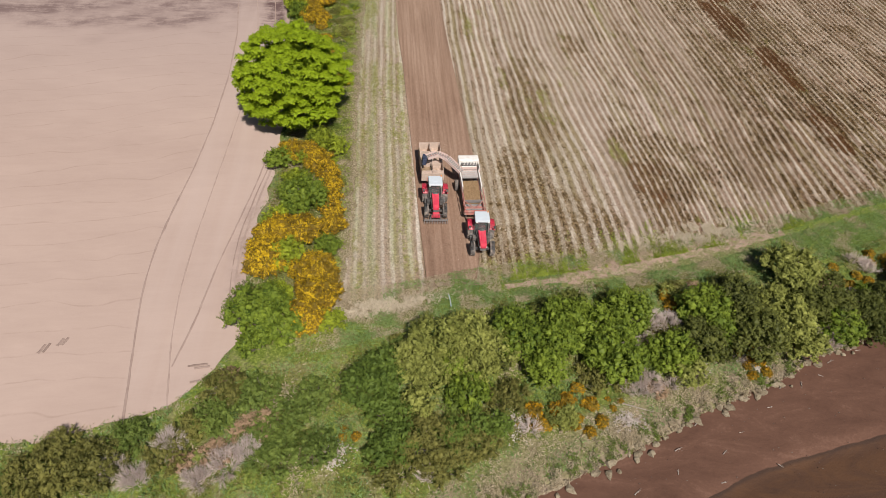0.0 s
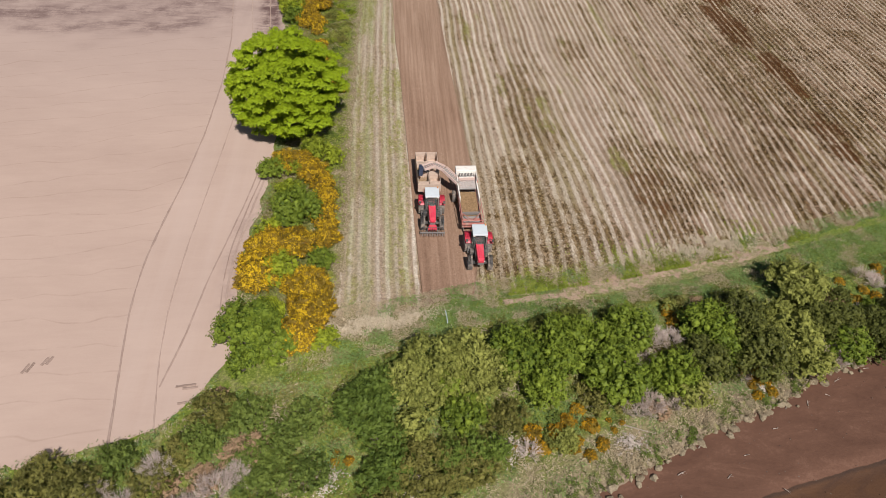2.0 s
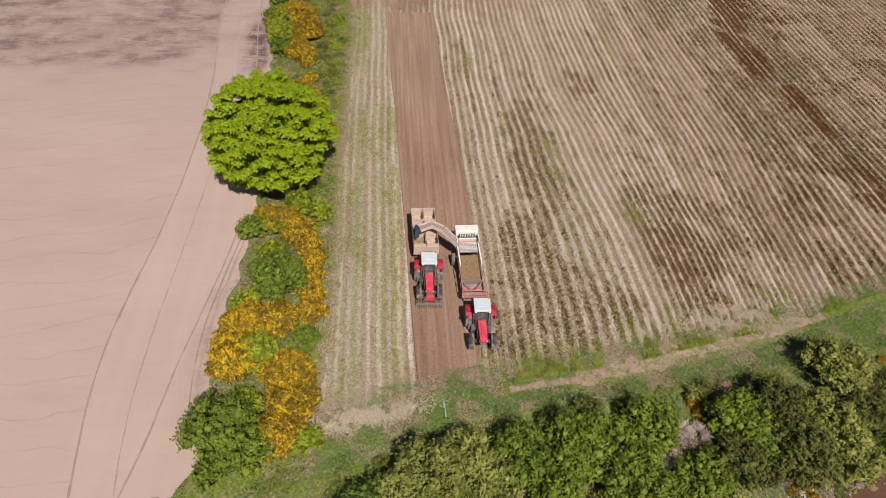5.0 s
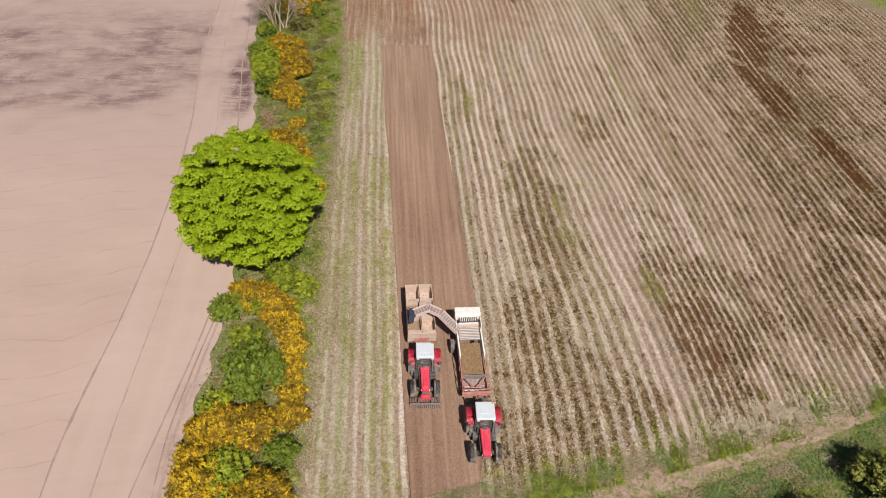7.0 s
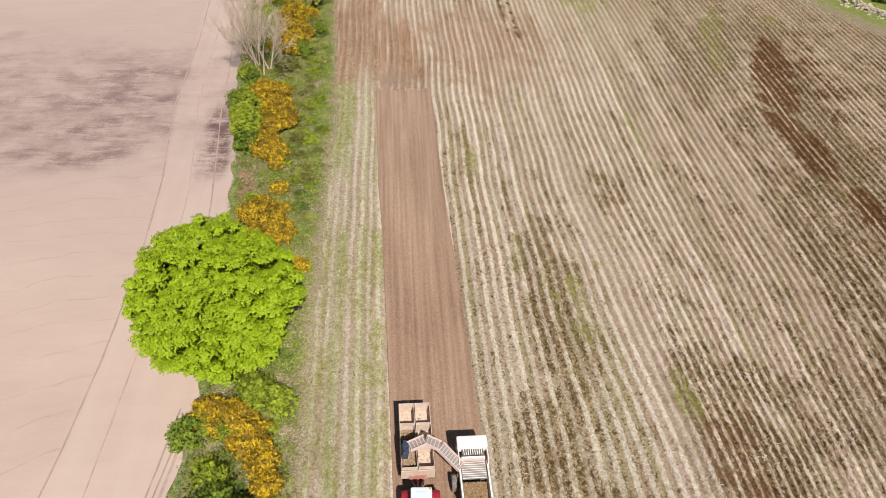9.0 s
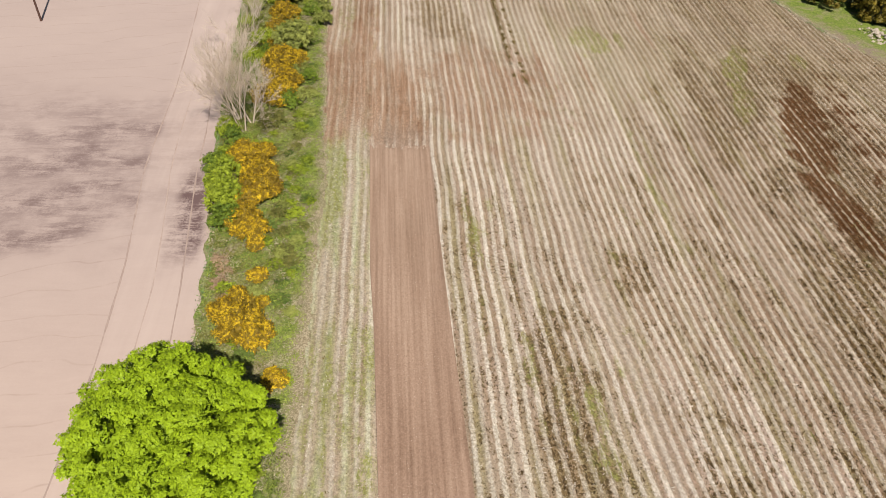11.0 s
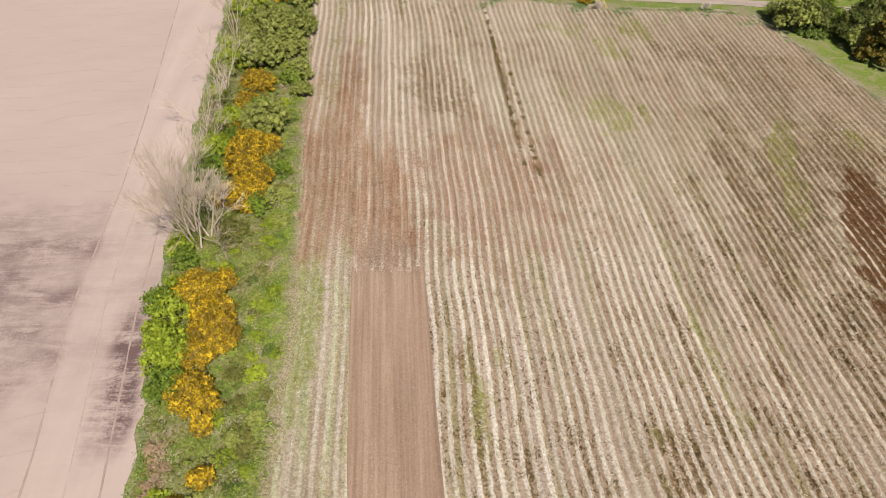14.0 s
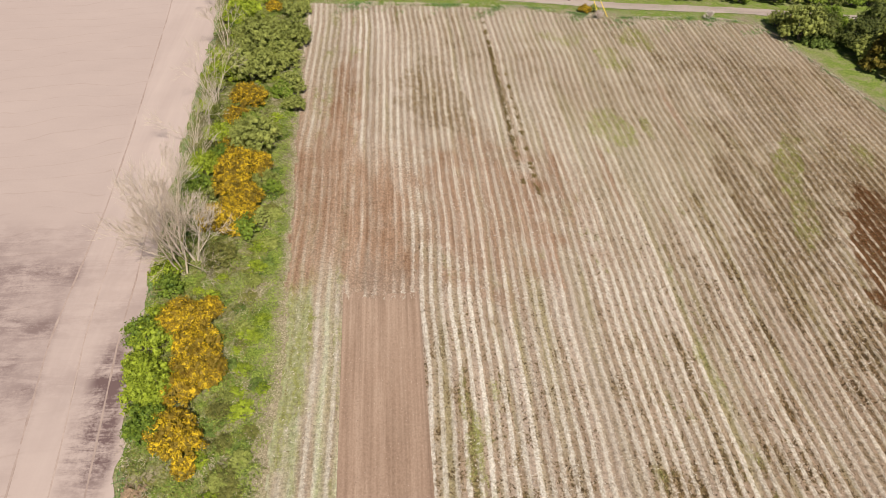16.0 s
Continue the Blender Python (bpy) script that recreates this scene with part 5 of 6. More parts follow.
# the bank and the scrub belt
x, y = spots_in(g, 500000, -50, 76, 12, 62, on_bank)
keep = g.uniform(0, 1, len(x)) < ramp01(x, -50, -31) * ramp01(y - 0.3 * (x + 30).clip(-20, 0), 13, 22)
x, y = x[keep], y[keep]
mound = np.clip(waves(x, y, 64, 3.5) + 0.25, 0, 1.2) * 0.7 * ramp01(y - shore_y(x), 3, 6)
z = ground_height(x, y) + 0.03 + mound * g.uniform(0.35, 1.0, len(x))
normal = unit(g.normal(size=(len(x), 3)) * 0.55 + (0, 0, 0.8))
pick = waves(x, y, 65, 6.0) + 0.3 * g.normal(size=len(x))
low = y - shore_y(x) < 4.5
p = np.stack([x, y, z], 1)
for sel, material, label in ((pick > np.where(low, 0.22, 0.12), BLADE, "fresh green grass and nettles on the bank"), ((pick <= 0.12) & (pick > -0.62) & ~low, SCRUB_LEAF, "brownish bramble undergrowth on the bank"),
                             ((pick <= -0.62) | ((pick <= 0.22) & low), STRAW, "bleached dead grass on the bank")):
    scatter("undergrowth", p[sel], normal[sel], 0.068 * g.uniform(0.6, 1.6, sel.sum()), material, g, 3.4, label, "undergrowth")
# field margins
x, y = spots_in(g, 160000, -8, 100, 130, 196, on_edges)
along_x = g.uniform(-7, 75, 120000)
along_y = belt_y(along_x) - 1.6 + (ridge_south(along_x) + 3.4 - belt_y(along_x)) * g.uniform(0, 1, 120000)
grown = (x < 80) | (y > 159) | (g.uniform(0, 1, len(x)) < 0.25)
x, y = np.concatenate([x[grown], along_x]), np.concatenate([y[grown], along_y])
z = ground_height(x, y) + 0.06 + 0.16 * g.uniform(0, 1, len(x))
normal = unit(g.normal(size=(len(x), 3)) * 0.7 + (0, 0, 0.5))
green = waves(x, y, 66, 4.5) + 0.18 * g.normal(size=len(x)) + 0.15 - 0.8 * np.exp(-(((x + 1.0) / 3.5) ** 2 + ((y - 44.6) / 1.3) ** 2)) - 0.3 * (y > ridge_south(x) - 0.2) * (y < 100) - 0.1 * (x > 14) * (x < 38) * (y < 70) + 0.15 * (x > 38) * (y < 70) > 0
trail = (x > 11) & (g.uniform(0, 1, len(x)) < 0.8) & (np.abs(y - np.interp(x, [-2.5, 9.7, 21, 34.7, 44.7, 60], [43.6, 46.6, 48.4, 51.8, 55, 60])) < np.where((x > 17) & (x < 41), 1.15, 0.45))
p = np.stack([x, y, z], 1)
scatter("margin_grass", p[green & ~trail], normal[green & ~trail], 0.055 * g.uniform(0.6, 1.5, (green & ~trail).sum()), BLADE, g, 3.2, "short green grass along the field margins", "grass")
scatter("margin_grass", p[~green & ~trail], normal[~green & ~trail], 0.055 * g.uniform(0.6, 1.5, (~green & ~trail).sum()), STRAW, g, 3.2, "short dry grass along the field margins", "grass")

# raked-up straw at the field's southern edge
for cx, cy, wide, deep, n, away in ((-0.8, 44.4, 2.6, 0.45, 4600, -0.45), (34.4, 54.5, 2.6, 0.8, 7500, -0.1), (25.0, 52.6, 2.0, 0.7, 1400, 0.0)):
    x = cx + wide * g.normal(size=n)
    y = cy + 0.2 * (x - cx) + deep * g.normal(size=n)
    keep = (x > -5.2) & (waves(x, y, 75, 2.5) > away)
    x, y = x[keep], y[keep]
    normal = unit(g.normal(size=(len(x), 3)) * 0.4 + (0, 0, 1))
    scatter("straw_litter", np.stack([x, y, 0.17 + 0.08 * g.uniform(0, 1, len(x))], 1), normal, 0.085 * g.uniform(0.6, 1.5, len(x)), PALE_STRAW, g, 3.2, "bleached straw litter at the field's edge", "straw")


# tall grass that grows into the row ends
n = 60000
x = g.uniform(10.8, 46, n)
y = ridge_south(x) - 0.6 + 6.0 * g.uniform(0, 1, n) ** 1.7
row_off = np.mod(row_place(x, y), 1)
keep = (np.minimum(row_off, 1 - row_off) < 0.24 + 0.2 * (y < ridge_south(x) + 1.2)) & (waves(x, y * 0.5, 76, 4.0) + 0.25 * g.normal(size=n) > 0.05 + 0.12 * (y - ridge_south(x)) + 0.35 * (x > 30))
x, y = x[keep], y[keep]
normal = unit(g.normal(size=(len(x), 3)) * 0.8 + (0, 0, 0.35))
scatter("row_end_grass", np.stack([x, y, 0.1 + 0.25 * g.uniform(0, 1, len(x))], 1), normal, 0.06 * g.uniform(0.6, 1.6, len(x)), LIME_BLADE, g, 3.6, "tall green grass growing into the ends of the rows", "grass")

n = 50000
x = g.uniform(-4, 80, n)
y = ridge_north(x) + 0.8 - 7.0 * g.uniform(0, 1, n) ** 2.2
keep = waves(x, y * 0.6, 77, 4.0) + 0.3 * g.normal(size=n) > 0.12 + 0.1 * (ridge_north(x) - y)
x, y = x[keep], y[keep]
normal = unit(g.normal(size=(len(x), 3)) * 0.7 + (0, 0, 0.5))
green = waves(x, y, 78, 7.0) + 0.2 * g.normal(size=len(x)) > 0.1
p = np.stack([x, y, 0.12 + 0.15 * g.uniform(0, 1, len(x))], 1)
scatter("row_end_grass", p[green], normal[green], 0.08 * g.uniform(0.6, 1.6, green.sum()), BLADE, g, 3.4, "green grass creeping into the far ends of the rows", "grass")
scatter("straw_litter", p[~green], normal[~green], 0.085 * g.uniform(0.6, 1.6, (~green).sum()), PALE_STRAW, g, 3.4, "bleached straw litter on the far ends of the rows", "straw")


def on_seed_edge(x, y):
    d = hedge_west(y) - 0.2 - x
    south = (np.abs(y - seed_south(d)) < 1.1) & (d > 0.4)
    return south | ((np.abs(d) < 0.8) & (y > 40.5))


x, y = spots_in(g, 260000, -34, -11, 28, 195, on_seed_edge)
gone = np.abs(g.normal(size=len(x))) * 0.22
d_edge = np.where(y > 41.5, x - hedge_west(y), seed_south(hedge_west(y) - 0.2 - x) - y)
keep = (d_edge > -gone) & (waves(x, y, 71, 1.6) > -0.35)
x, y = x[keep], y[keep]
z = 0.05 + 0.16 * g.uniform(0, 1, len(x))
normal = unit(g.normal(size=(len(x), 3)) * 0.7 + (0, 0, 0.5))
p, green = np.stack([x, y, z], 1), waves(x, y, 72, 4.0) + 0.3 * g.normal(size=len(x)) > -0.2
scatter("edge_grass", p[green], normal[green], 0.075 * g.uniform(0.6, 1.5, green.sum()), BLADE, g, 3.2, "ragged green grass creeping into the sown field", "grass")
scatter("edge_grass", p[~green], normal[~green], 0.075 * g.uniform(0.6, 1.5, (~green).sum()), STRAW, g, 3.2, "ragged dry grass at the sown field's edge", "grass")


def in_rows(x, y):
    ok = (x > hedge_east(y) + 0.9) & (y > ridge_south(x) + 0.5) & (y < ridge_north(x) - 0.5)
    return ok & ~((x > strip_west(y) - 0.4) & (x < strip_east(y) + 0.4) & (y > 48) & (y < 121.3))


def lookup(field):
    """The field's soft patches at the scattered spots."""
    i = np.clip(np.round((x - across[0]) / 0.186).astype(int), 0, len(across) - 1)
    v = np.clip((y - ridge_south(x)) / (ridge_north(x) - ridge_south(x)), 0, 1) ** (1 / 1.12)
    return field[np.clip(np.round(v * 214).astype(int), 0, 214), i]


# withered tops on the ridge crests
x, y = spots_in(g, 190000, -7, 90, 45, 190, in_rows)
off = np.mod(row_place(x, y), 1) - 0.5
x = x - off * ROW * 0.35
thin = g.uniform(0, 1, len(x)) < 0.42 + 0.5 * waves(x * 0.6, y, 67, 14.0)
thin &= (lookup(brown) < 0.25) & ((x > 3.4) | (g.uniform(0, 1, len(x)) < 0.35))
thin &= lookup(turned) < 0.4
x, y = x[thin], y[thin]
z = 0.20 + 0.03 * g.uniform(0, 1, len(x))
normal = unit(g.normal(size=(len(x), 3)) * 0.45 + (0, 0, 0.9))
scatter("haulm", np.stack([x, y, z], 1), normal, 0.06 * g.uniform(0.5, 1.8, len(x)), HAULM, g, 3.2, "withered pale potato tops strewn along the ridges", "potato haulm")
# weeds between the ridges
x, y = spots_in(g, 190000, -7, 90, 46, 188, in_rows)

want = np.clip(lookup(weed) * 0.75 + lookup(lush) * 0.4, 0, 1) * (0.15 + 0.85 * ramp01(waves(x * 1.4, y, 68, 2.2), 0.0, 0.45))
keep = g.uniform(0, 1, len(x)) < want
x, y = x[keep], y[keep]
off = np.mod(row_place(x, y), 1) - 0.5
x = x + np.sign(off) * (0.5 - np.abs(off)) * ROW * 0.35
z = 0.10 + 0.14 * g.uniform(0, 1, len(x))
normal = unit(g.normal(size=(len(x), 3)) * 0.6 + (0, 0, 0.7))
scatter("furrow_weeds", np.stack([x, y, z], 1), normal, 0.085 * g.uniform(0.5, 1.7, len(x)), WEED, g, 1.6, "dull green and brown weeds between the ridges", "weeds")


# two rows overgrown with dark weeds
n = 11000
t = g.uniform(0, 1, n)
second = g.uniform(0, 1, n) < 0.4
y = np.where(second, 138 + 30 * t, 139 + 51 * t)
x = np.where(second, 24.1, 22.75) + 0.16 * g.normal(size=n)
keep = waves(x * 0.5 + 9 * second, y, 73, 3.0) > -0.05 + 0.4 * second
x, y = x[keep], y[keep]
z = 0.14 + 0.25 * g.uniform(0, 1, len(x)) ** 2
normal = unit(g.normal(size=(len(x), 3)) * 0.6 + (0, 0, 0.6))
scatter("weed_rows", np.stack([x, y, z], 1), normal, 0.10 * g.uniform(0.6, 1.6, len(x)), WEED, g, 1.6, "tall dark brownish-green weeds on two rows of the field", "weeds")


def lump_mesh(name, at, size, material, g):
    """Many small eight-sided lumps in one mesh."""
    o = np.array([(1, 0, 0), (0, 1, 0), (-1, 0, 0), (0, -1, 0), (0, 0, 0.8), (0, 0, -0.8)])
    f = np.array([(0, 1, 4), (1, 2, 4), (2, 3, 4), (3, 0, 4), (1, 0, 5), (2, 1, 5), (3, 2, 5), (0, 3, 5)])
    n = len(at)
    v = o[None] * np.asarray(size).reshape(-1, 1, 1) * g.uniform(0.6, 1.3, (n, 6, 1)) + at[:, None]
    return raw_mesh(name, v.reshape(-1, 3), (f[None] + 6 * np.arange(n)[:, None, None]).reshape(-1, 3), material)


x, y = spots_in(g, 4500, 2, 11, 48, 122, lambda a, b: (a > strip_west(b) + 0.1) & (a < strip_east(b) - 0.1))
tagged(new("soil_clods", lump_mesh("soil_clods", np.stack([x, y, 0.085 + 0 * x], 1), g.uniform(0.02, 0.075, len(x)), CLOD, g)), "small clods and stones on the lifted soil", "clods", kind="stuff")
PALE_STONE = plain("pale_shell_and_stone", (0.30, 0.25, 0.21), (0.66, 0.60, 0.54), 3.0, 0.9)
for cx, cy, r, n in ((10.1, 31.9, 1.3, 700), (-3.8, 29.8, 0.8, 260), (20.1, 32.2, 1.0, 380), (-4.2, 28.9, 0.6, 160), (33.6, 37.2, 0.6, 120)):
    a, q = g.uniform(0, 6.283, n), 1.3 * r * np.abs(g.normal(size=n)) * 0.6
    x, y = cx + q * np.cos(a) * 1.2, cy + q * np.sin(a) * 0.8
    at = np.stack([x, y, ground_height(x, y) + 0.04 + 0.2 * np.exp(-(q / r) ** 2 * 2)], 1)
    tagged(new("stone_heap", lump_mesh("stone_heap", at, g.uniform(0.03, 0.12, n), PALE_STONE, g)), "scattered heap of pale stones and shells on the bank", "stones", kind="stuff")

RUBBLE = plain("dusty_rubble", (0.26, 0.205, 0.155), (0.50, 0.42, 0.335), 3.0, 0.95)
n = 420
t = g.uniform(-1, 1, n)
x, y = 89.6 + 2.6 * t + 1.1 * g.normal(size=n), 153.6 - 4.2 * t + 1.1 * g.normal(size=n)
rise = np.exp(-(((x - 89.6) * 0.85 + (y - 153.6) * 0.53) / 1.3) ** 2)
tagged(new("rubble_heap", lump_mesh("rubble_heap", np.stack([x, y, ground_height(x, y) + 0.05 + 0.7 * rise * g.uniform(0, 1, n)], 1), 0.10 + 0.28 * g.uniform(0, 1, n) ** 2, RUBBLE, g)), "long heap of pale rubble beside the field's corner", "rubble", kind="stuff")
SHORE_STONE = plain("muddy_stone", (0.07, 0.048, 0.036), (0.20, 0.155, 0.125), 3.0, 0.9)
# eroded turf hummocks along the shore
TURF = plain("eroded_turf", (0.13, 0.10, 0.062), (0.36, 0.30, 0.205), 7.0, 0.95, 0.0, 0.5)


def hummock_mesh(seed):
    gg = np.random.default_rng(seed)
    bm = bmesh.new()
    bmesh.ops.create_icosphere(bm, subdivisions=2, radius=1.0)
    for v in bm.verts:
        v.co *= 1 + 0.45 * noise.noise(v.co * 2.3 + Vector((seed * 3.7, 0, 0))) + 0.10 * float(gg.normal())
        v.co.z = max(v.co.z * 0.75, -0.5)
    me = bpy.data.meshes.new("turf_hummock")
    bm.to_mesh(me)
    bm.free()
    me.materials.append(TURF)
    return me


hummocks = [hummock_mesh(s) for s in range(5)]
for k in range(290):
    x = 6.0 + 50 * (k + 5 * math.sin(0.9 * k) + float(g.uniform(-3.0, 3.0))) / 290
    y = float(shore_y(x)) + 0.15 + float(g.normal()) * 0.55
    r = 0.12 + 0.26 * float(g.uniform(0, 1)) ** 1.6
    ob = new("turf_hummock", hummocks[k % 5])
    ob.matrix_world = pose(x, y, -1.52, 0, 0, float(g.uniform(0, 360))) @ Matrix.Diagonal((r * float(g.uniform(0.8, 1.4)), r * 0.9, r * float(g.uniform(0.7, 1.1)), 1))
    tagged(ob, "eroded grey-brown turf hummock at the edge of the mud", "turf", "turf hummocks along the shore")

# tussocks on the hummocks and on the scarp above them
n = 42000
x = g.uniform(5, 62, n)
up = np.abs(g.normal(size=n)) * 1.1
y = shore_y(x) - 0.25 + up
keep = waves(x, y, 79, 1.3) + 0.25 * g.normal(size=n) > 0.0
x, y, up = x[keep], y[keep], up[keep]
z = np.maximum(ground_height(x, y), -1.5) + 0.08 + 0.28 * g.uniform(0, 1, len(x)) * np.clip(waves(x, y, 79, 1.3) + 0.3, 0, 1)
normal = unit(g.normal(size=(len(x), 3)) * 0.8 + (0, 0, 0.4))
green = waves(x, y, 80, 3.2) + 0.2 * g.normal(size=len(x)) > 0.30 - 0.25 * up.clip(0, 1.5)
p = np.stack([x, y, z], 1)
scatter("tussock_grass", p[green], normal[green], 0.06 * g.uniform(0.6, 1.6, green.sum()), NETTLE, g, 3.6, "dark green tussock grass along the shore", "grass")
scatter("tussock_grass", p[~green], normal[~green], 0.06 * g.uniform(0.6, 1.6, (~green).sum()), STRAW, g, 3.6, "bleached tussock grass along the shore", "grass")
x, y = spots_in(g, 2600, 6, 70, 14, 46, lambda a, b: (b < shore_y(a) - 0.4) & (b > shore_y(a) - 16))
keep = g.uniform(0, 1, len(x)) < 0.25 + 0.75 * np.exp(-(shore_y(x) - y) / 3.0)
x, y = x[keep], y[keep]
tagged(new("mud_debris", lump_mesh("mud_debris", np.stack([x, y, -1.6 + 0 * x], 1), 0.02 + 0.05 * g.uniform(0, 1, len(x)) ** 2, SHORE_STONE, g)), "small stones and scraps of wood strewn over the mud", "debris", kind="stuff")
DRIFT = plain("driftwood", (0.25, 0.205, 0.165), (0.52, 0.46, 0.40), 7.0, 0.85)
for x, y, ln, turn in ((21.2, 33.6, 2.6, -14), (25.9, 32.0, 0.55, 50), (23.6, 29.6, 0.8, 20), (34.9, 35.6, 0.7, 60), (42.5, 40.3, 2.2, 12), (44.0, 39.4, 1.0, -20), (22.9, 27.6, 0.5, 80), (29.5, 31.0, 0.5, 10),
                       (19.2, 26.0, 0.8, 30), (31.5, 27.8, 0.5, -50), (27.4, 29.2, 0.6, 35), (33.0, 33.4, 0.5, 5), (37.0, 35.8, 0.6, 70), (39.2, 36.6, 0.45, -30), (26.3, 26.6, 0.5, 15), (40.9, 38.2, 0.8, 25)):
    gg = np.random.default_rng(int(x * 100))
    z = -1.56 if y < shore_y(x) else float(ground_height(np.float64(x), np.float64(y))) + 0.07
    log = holder("driftwood_branch", pose(x, y, z, 0, 0, turn), "bleached driftwood branch stranded on the shore", "driftwood")
    bm = bmesh.new()
    stems(bm, (-ln / 2, 0, 0), [(ln / 2, ln * float(gg.uniform(-0.15, 0.15)), 0.03)], 0.03 + 0.017 * ln, gg, 6)
    part("stem", bm, DRIFT, log)
    bm = bmesh.new()
    stems(bm, (0, 0, 0.02), [(ln * float(gg.uniform(0.1, 0.45)), ln * float(gg.uniform(-0.3, 0.3)), 0.06)], 0.02, gg, 5)
    part("twig", bm, DRIFT, log)

# ---- overhead line poles ----
POLE_WOOD = plain("tarred_pole", (0.045, 0.022, 0.016), (0.11, 0.055, 0.04), 5.0, 0.8)
PORCELAIN = plain("insulator", (0.45, 0.43, 0.40), (0.62, 0.60, 0.57), 5.0, 0.3)
STEEL = paint_material("galvanised_steel", (0.42, 0.42, 0.41), rough=0.45, dirt=0.25, metal=0.6)
YELLOW_GUARD = paint_material("yellow_stay_guard", (0.75, 0.52, 0.03), dirt=0.15)


def cyl(bm, a, b, r0, r1=None, sides=12):
    """A round bar from a to b."""
    a, b = Vector(a), Vector(b)
    q = (b - a).to_track_quat('Z', 'Y').to_matrix().to_4x4()
    bmesh.ops.create_cone(bm, cap_ends=True, segments=sides, radius1=r0, radius2=r0 if r1 is None else r1, depth=(b - a).length,
                          matrix=Matrix.Translation((a + b) / 2) @ q)
    return bm


def power_pole(x, y, height, turn):
    pole = holder("power_pole", pose(x, y, 0, 0, 0, turn), "dark tarred wooden power pole standing in the field", "pole", "overhead line poles")
    part("post", cyl(bmesh.new(), (0, 0, -0.3), (0, 0, height), 0.17, 0.12), POLE_WOOD, pole)
    arm = part("crossarm", cyl(bmesh.new(), (-0.8, -0.16, height - 0.35), (0.8, -0.16, height - 0.35), 0.06, None, 6), STEEL, pole)
    for dx in (-0.7, 0.0, 0.7):
        bm = bmesh.new()
        for k in range(3):
            cyl(bm, (dx, -0.16, height - 0.28 + 0.09 * k), (dx, -0.16, height - 0.21 + 0.09 * k), 0.09, 0.05, 10)
        part("insulator", bm, PORCELAIN, arm)
    return pole


power_pole(-49.1, 156.3, 10.5, 10)
power_pole(39.4, 195.0, 10.5, 10)
for gx0, gy0 in ((43.4, 188.6), (44.9, 188.2)):
    stay = holder("stay_wire", pose(gx0, gy0, 0.05), "steel stay wire with a yellow guard, anchored at the field's edge", "stay wire")
    top = Vector((39.4 - gx0, 195.0 - gy0, 9.5))
    part("wire", cyl(bmesh.new(), (0, 0, -0.1), top, 0.02, None, 5), STEEL, stay)
    part("guard", cyl(bmesh.new(), top * 0.01, top * 0.24, 0.06, None, 8), YELLOW_GUARD, stay)
HOSE = plain("faded_blue_plastic", (0.30, 0.38, 0.42), (0.52, 0.60, 0.64), 6.0, 0.5)
hose = holder("plastic_pipe", pose(5.95, 45.1, 0.12, 0, 0, 12), "short bent piece of faded blue plastic pipe lying in the grass", "pipe")
bm = bmesh.new()
bend_at = [Vector((0.22 * math.sin(a * 1.4) - 0.1, -0.75 + 1.5 * a, 0.02)) for a in (0.0, 0.25, 0.5, 0.75, 1.0)]
for a, b in zip(bend_at, bend_at[1:]):
    cyl(bm, a, b, 0.055, None, 8)
part("tube", bm, HOSE, hose)
# a dead bush and bleached cuttings at the field's far edge
bare_tree(43.0, 187.4, 333, 1.6, 8, 3, 0.0, "bare_shrub", "tangled leafless greyish-brown shrub by the field's edge", "shrub")
bare_tree(63.0, 188.3, 334, 1.5, 8, 3, 0.0, "bare_shrub", "tangled leafless greyish-brown shrub by the field's edge", "shrub")


# ---- machines: they face south, towards -y ----
RED = paint_material("tractor_red", (0.68, 0.04, 0.085), rough=0.3, dirt=0.2)
FADED_RED = paint_material("faded_red_steel", (0.44, 0.16, 0.13), (0.44, 0.32, 0.26), rough=0.6, dirt=1.0)
CAB_WHITE = paint_material("cab_roof_white", (0.58, 0.64, 0.67), rough=0.35, dirt=0.12)
PANEL_WHITE = paint_material("harvester_white", (0.80, 0.77, 0.71), rough=0.4, dirt=0.35)
BOX_WOOD = plain("potato_box_wood", (0.44, 0.335, 0.265), (0.64, 0.51, 0.42), 3.0, 0.85)
ELEVATOR = paint_material("elevator_paint", (0.62, 0.47, 0.42), rough=0.5, dirt=0.5)
IRON = paint_material("black_iron", (0.055, 0.055, 0.056), (0.34, 0.29, 0.24), rough=0.5, dirt=0.55)
GREY_STEEL = paint_material("worn_grey_steel", (0.30, 0.29, 0.28), rough=0.45, dirt=0.45, metal=0.5)
LIGHT_STEEL = paint_material("polished_steel", (0.62, 0.60, 0.57), rough=0.4, dirt=0.3, metal=0.3)
RUBBER = paint_material("dusty_tyre_rubber", (0.12, 0.108, 0.098), (0.38, 0.31, 0.25), 0.8, 1.0)
RIM_GREY = paint_material("silver_rim", (0.46, 0.46, 0.45), rough=0.4, dirt=0.4, metal=0.3)
POTATO = plain("potato_skin", (0.28, 0.19, 0.12), (0.47, 0.34, 0.22), 6.0, 0.9)
CROP_SOIL = plain("soil_on_web", (0.19, 0.12, 0.06), (0.42, 0.285, 0.16), 5.0, 0.95, 0.0, 0.8)
CURTAIN = plain("blue_rubber_curtain", (0.020, 0.027, 0.05), (0.06, 0.075, 0.12), 6.0, 0.6)
LAMP_GLASS = paint_material("lamp_glass", (0.70, 0.68, 0.62), rough=0.15, dirt=0.1)
AMBER = paint_material("amber_lamp", (0.75, 0.25, 0.02), rough=0.2, dirt=0.05)


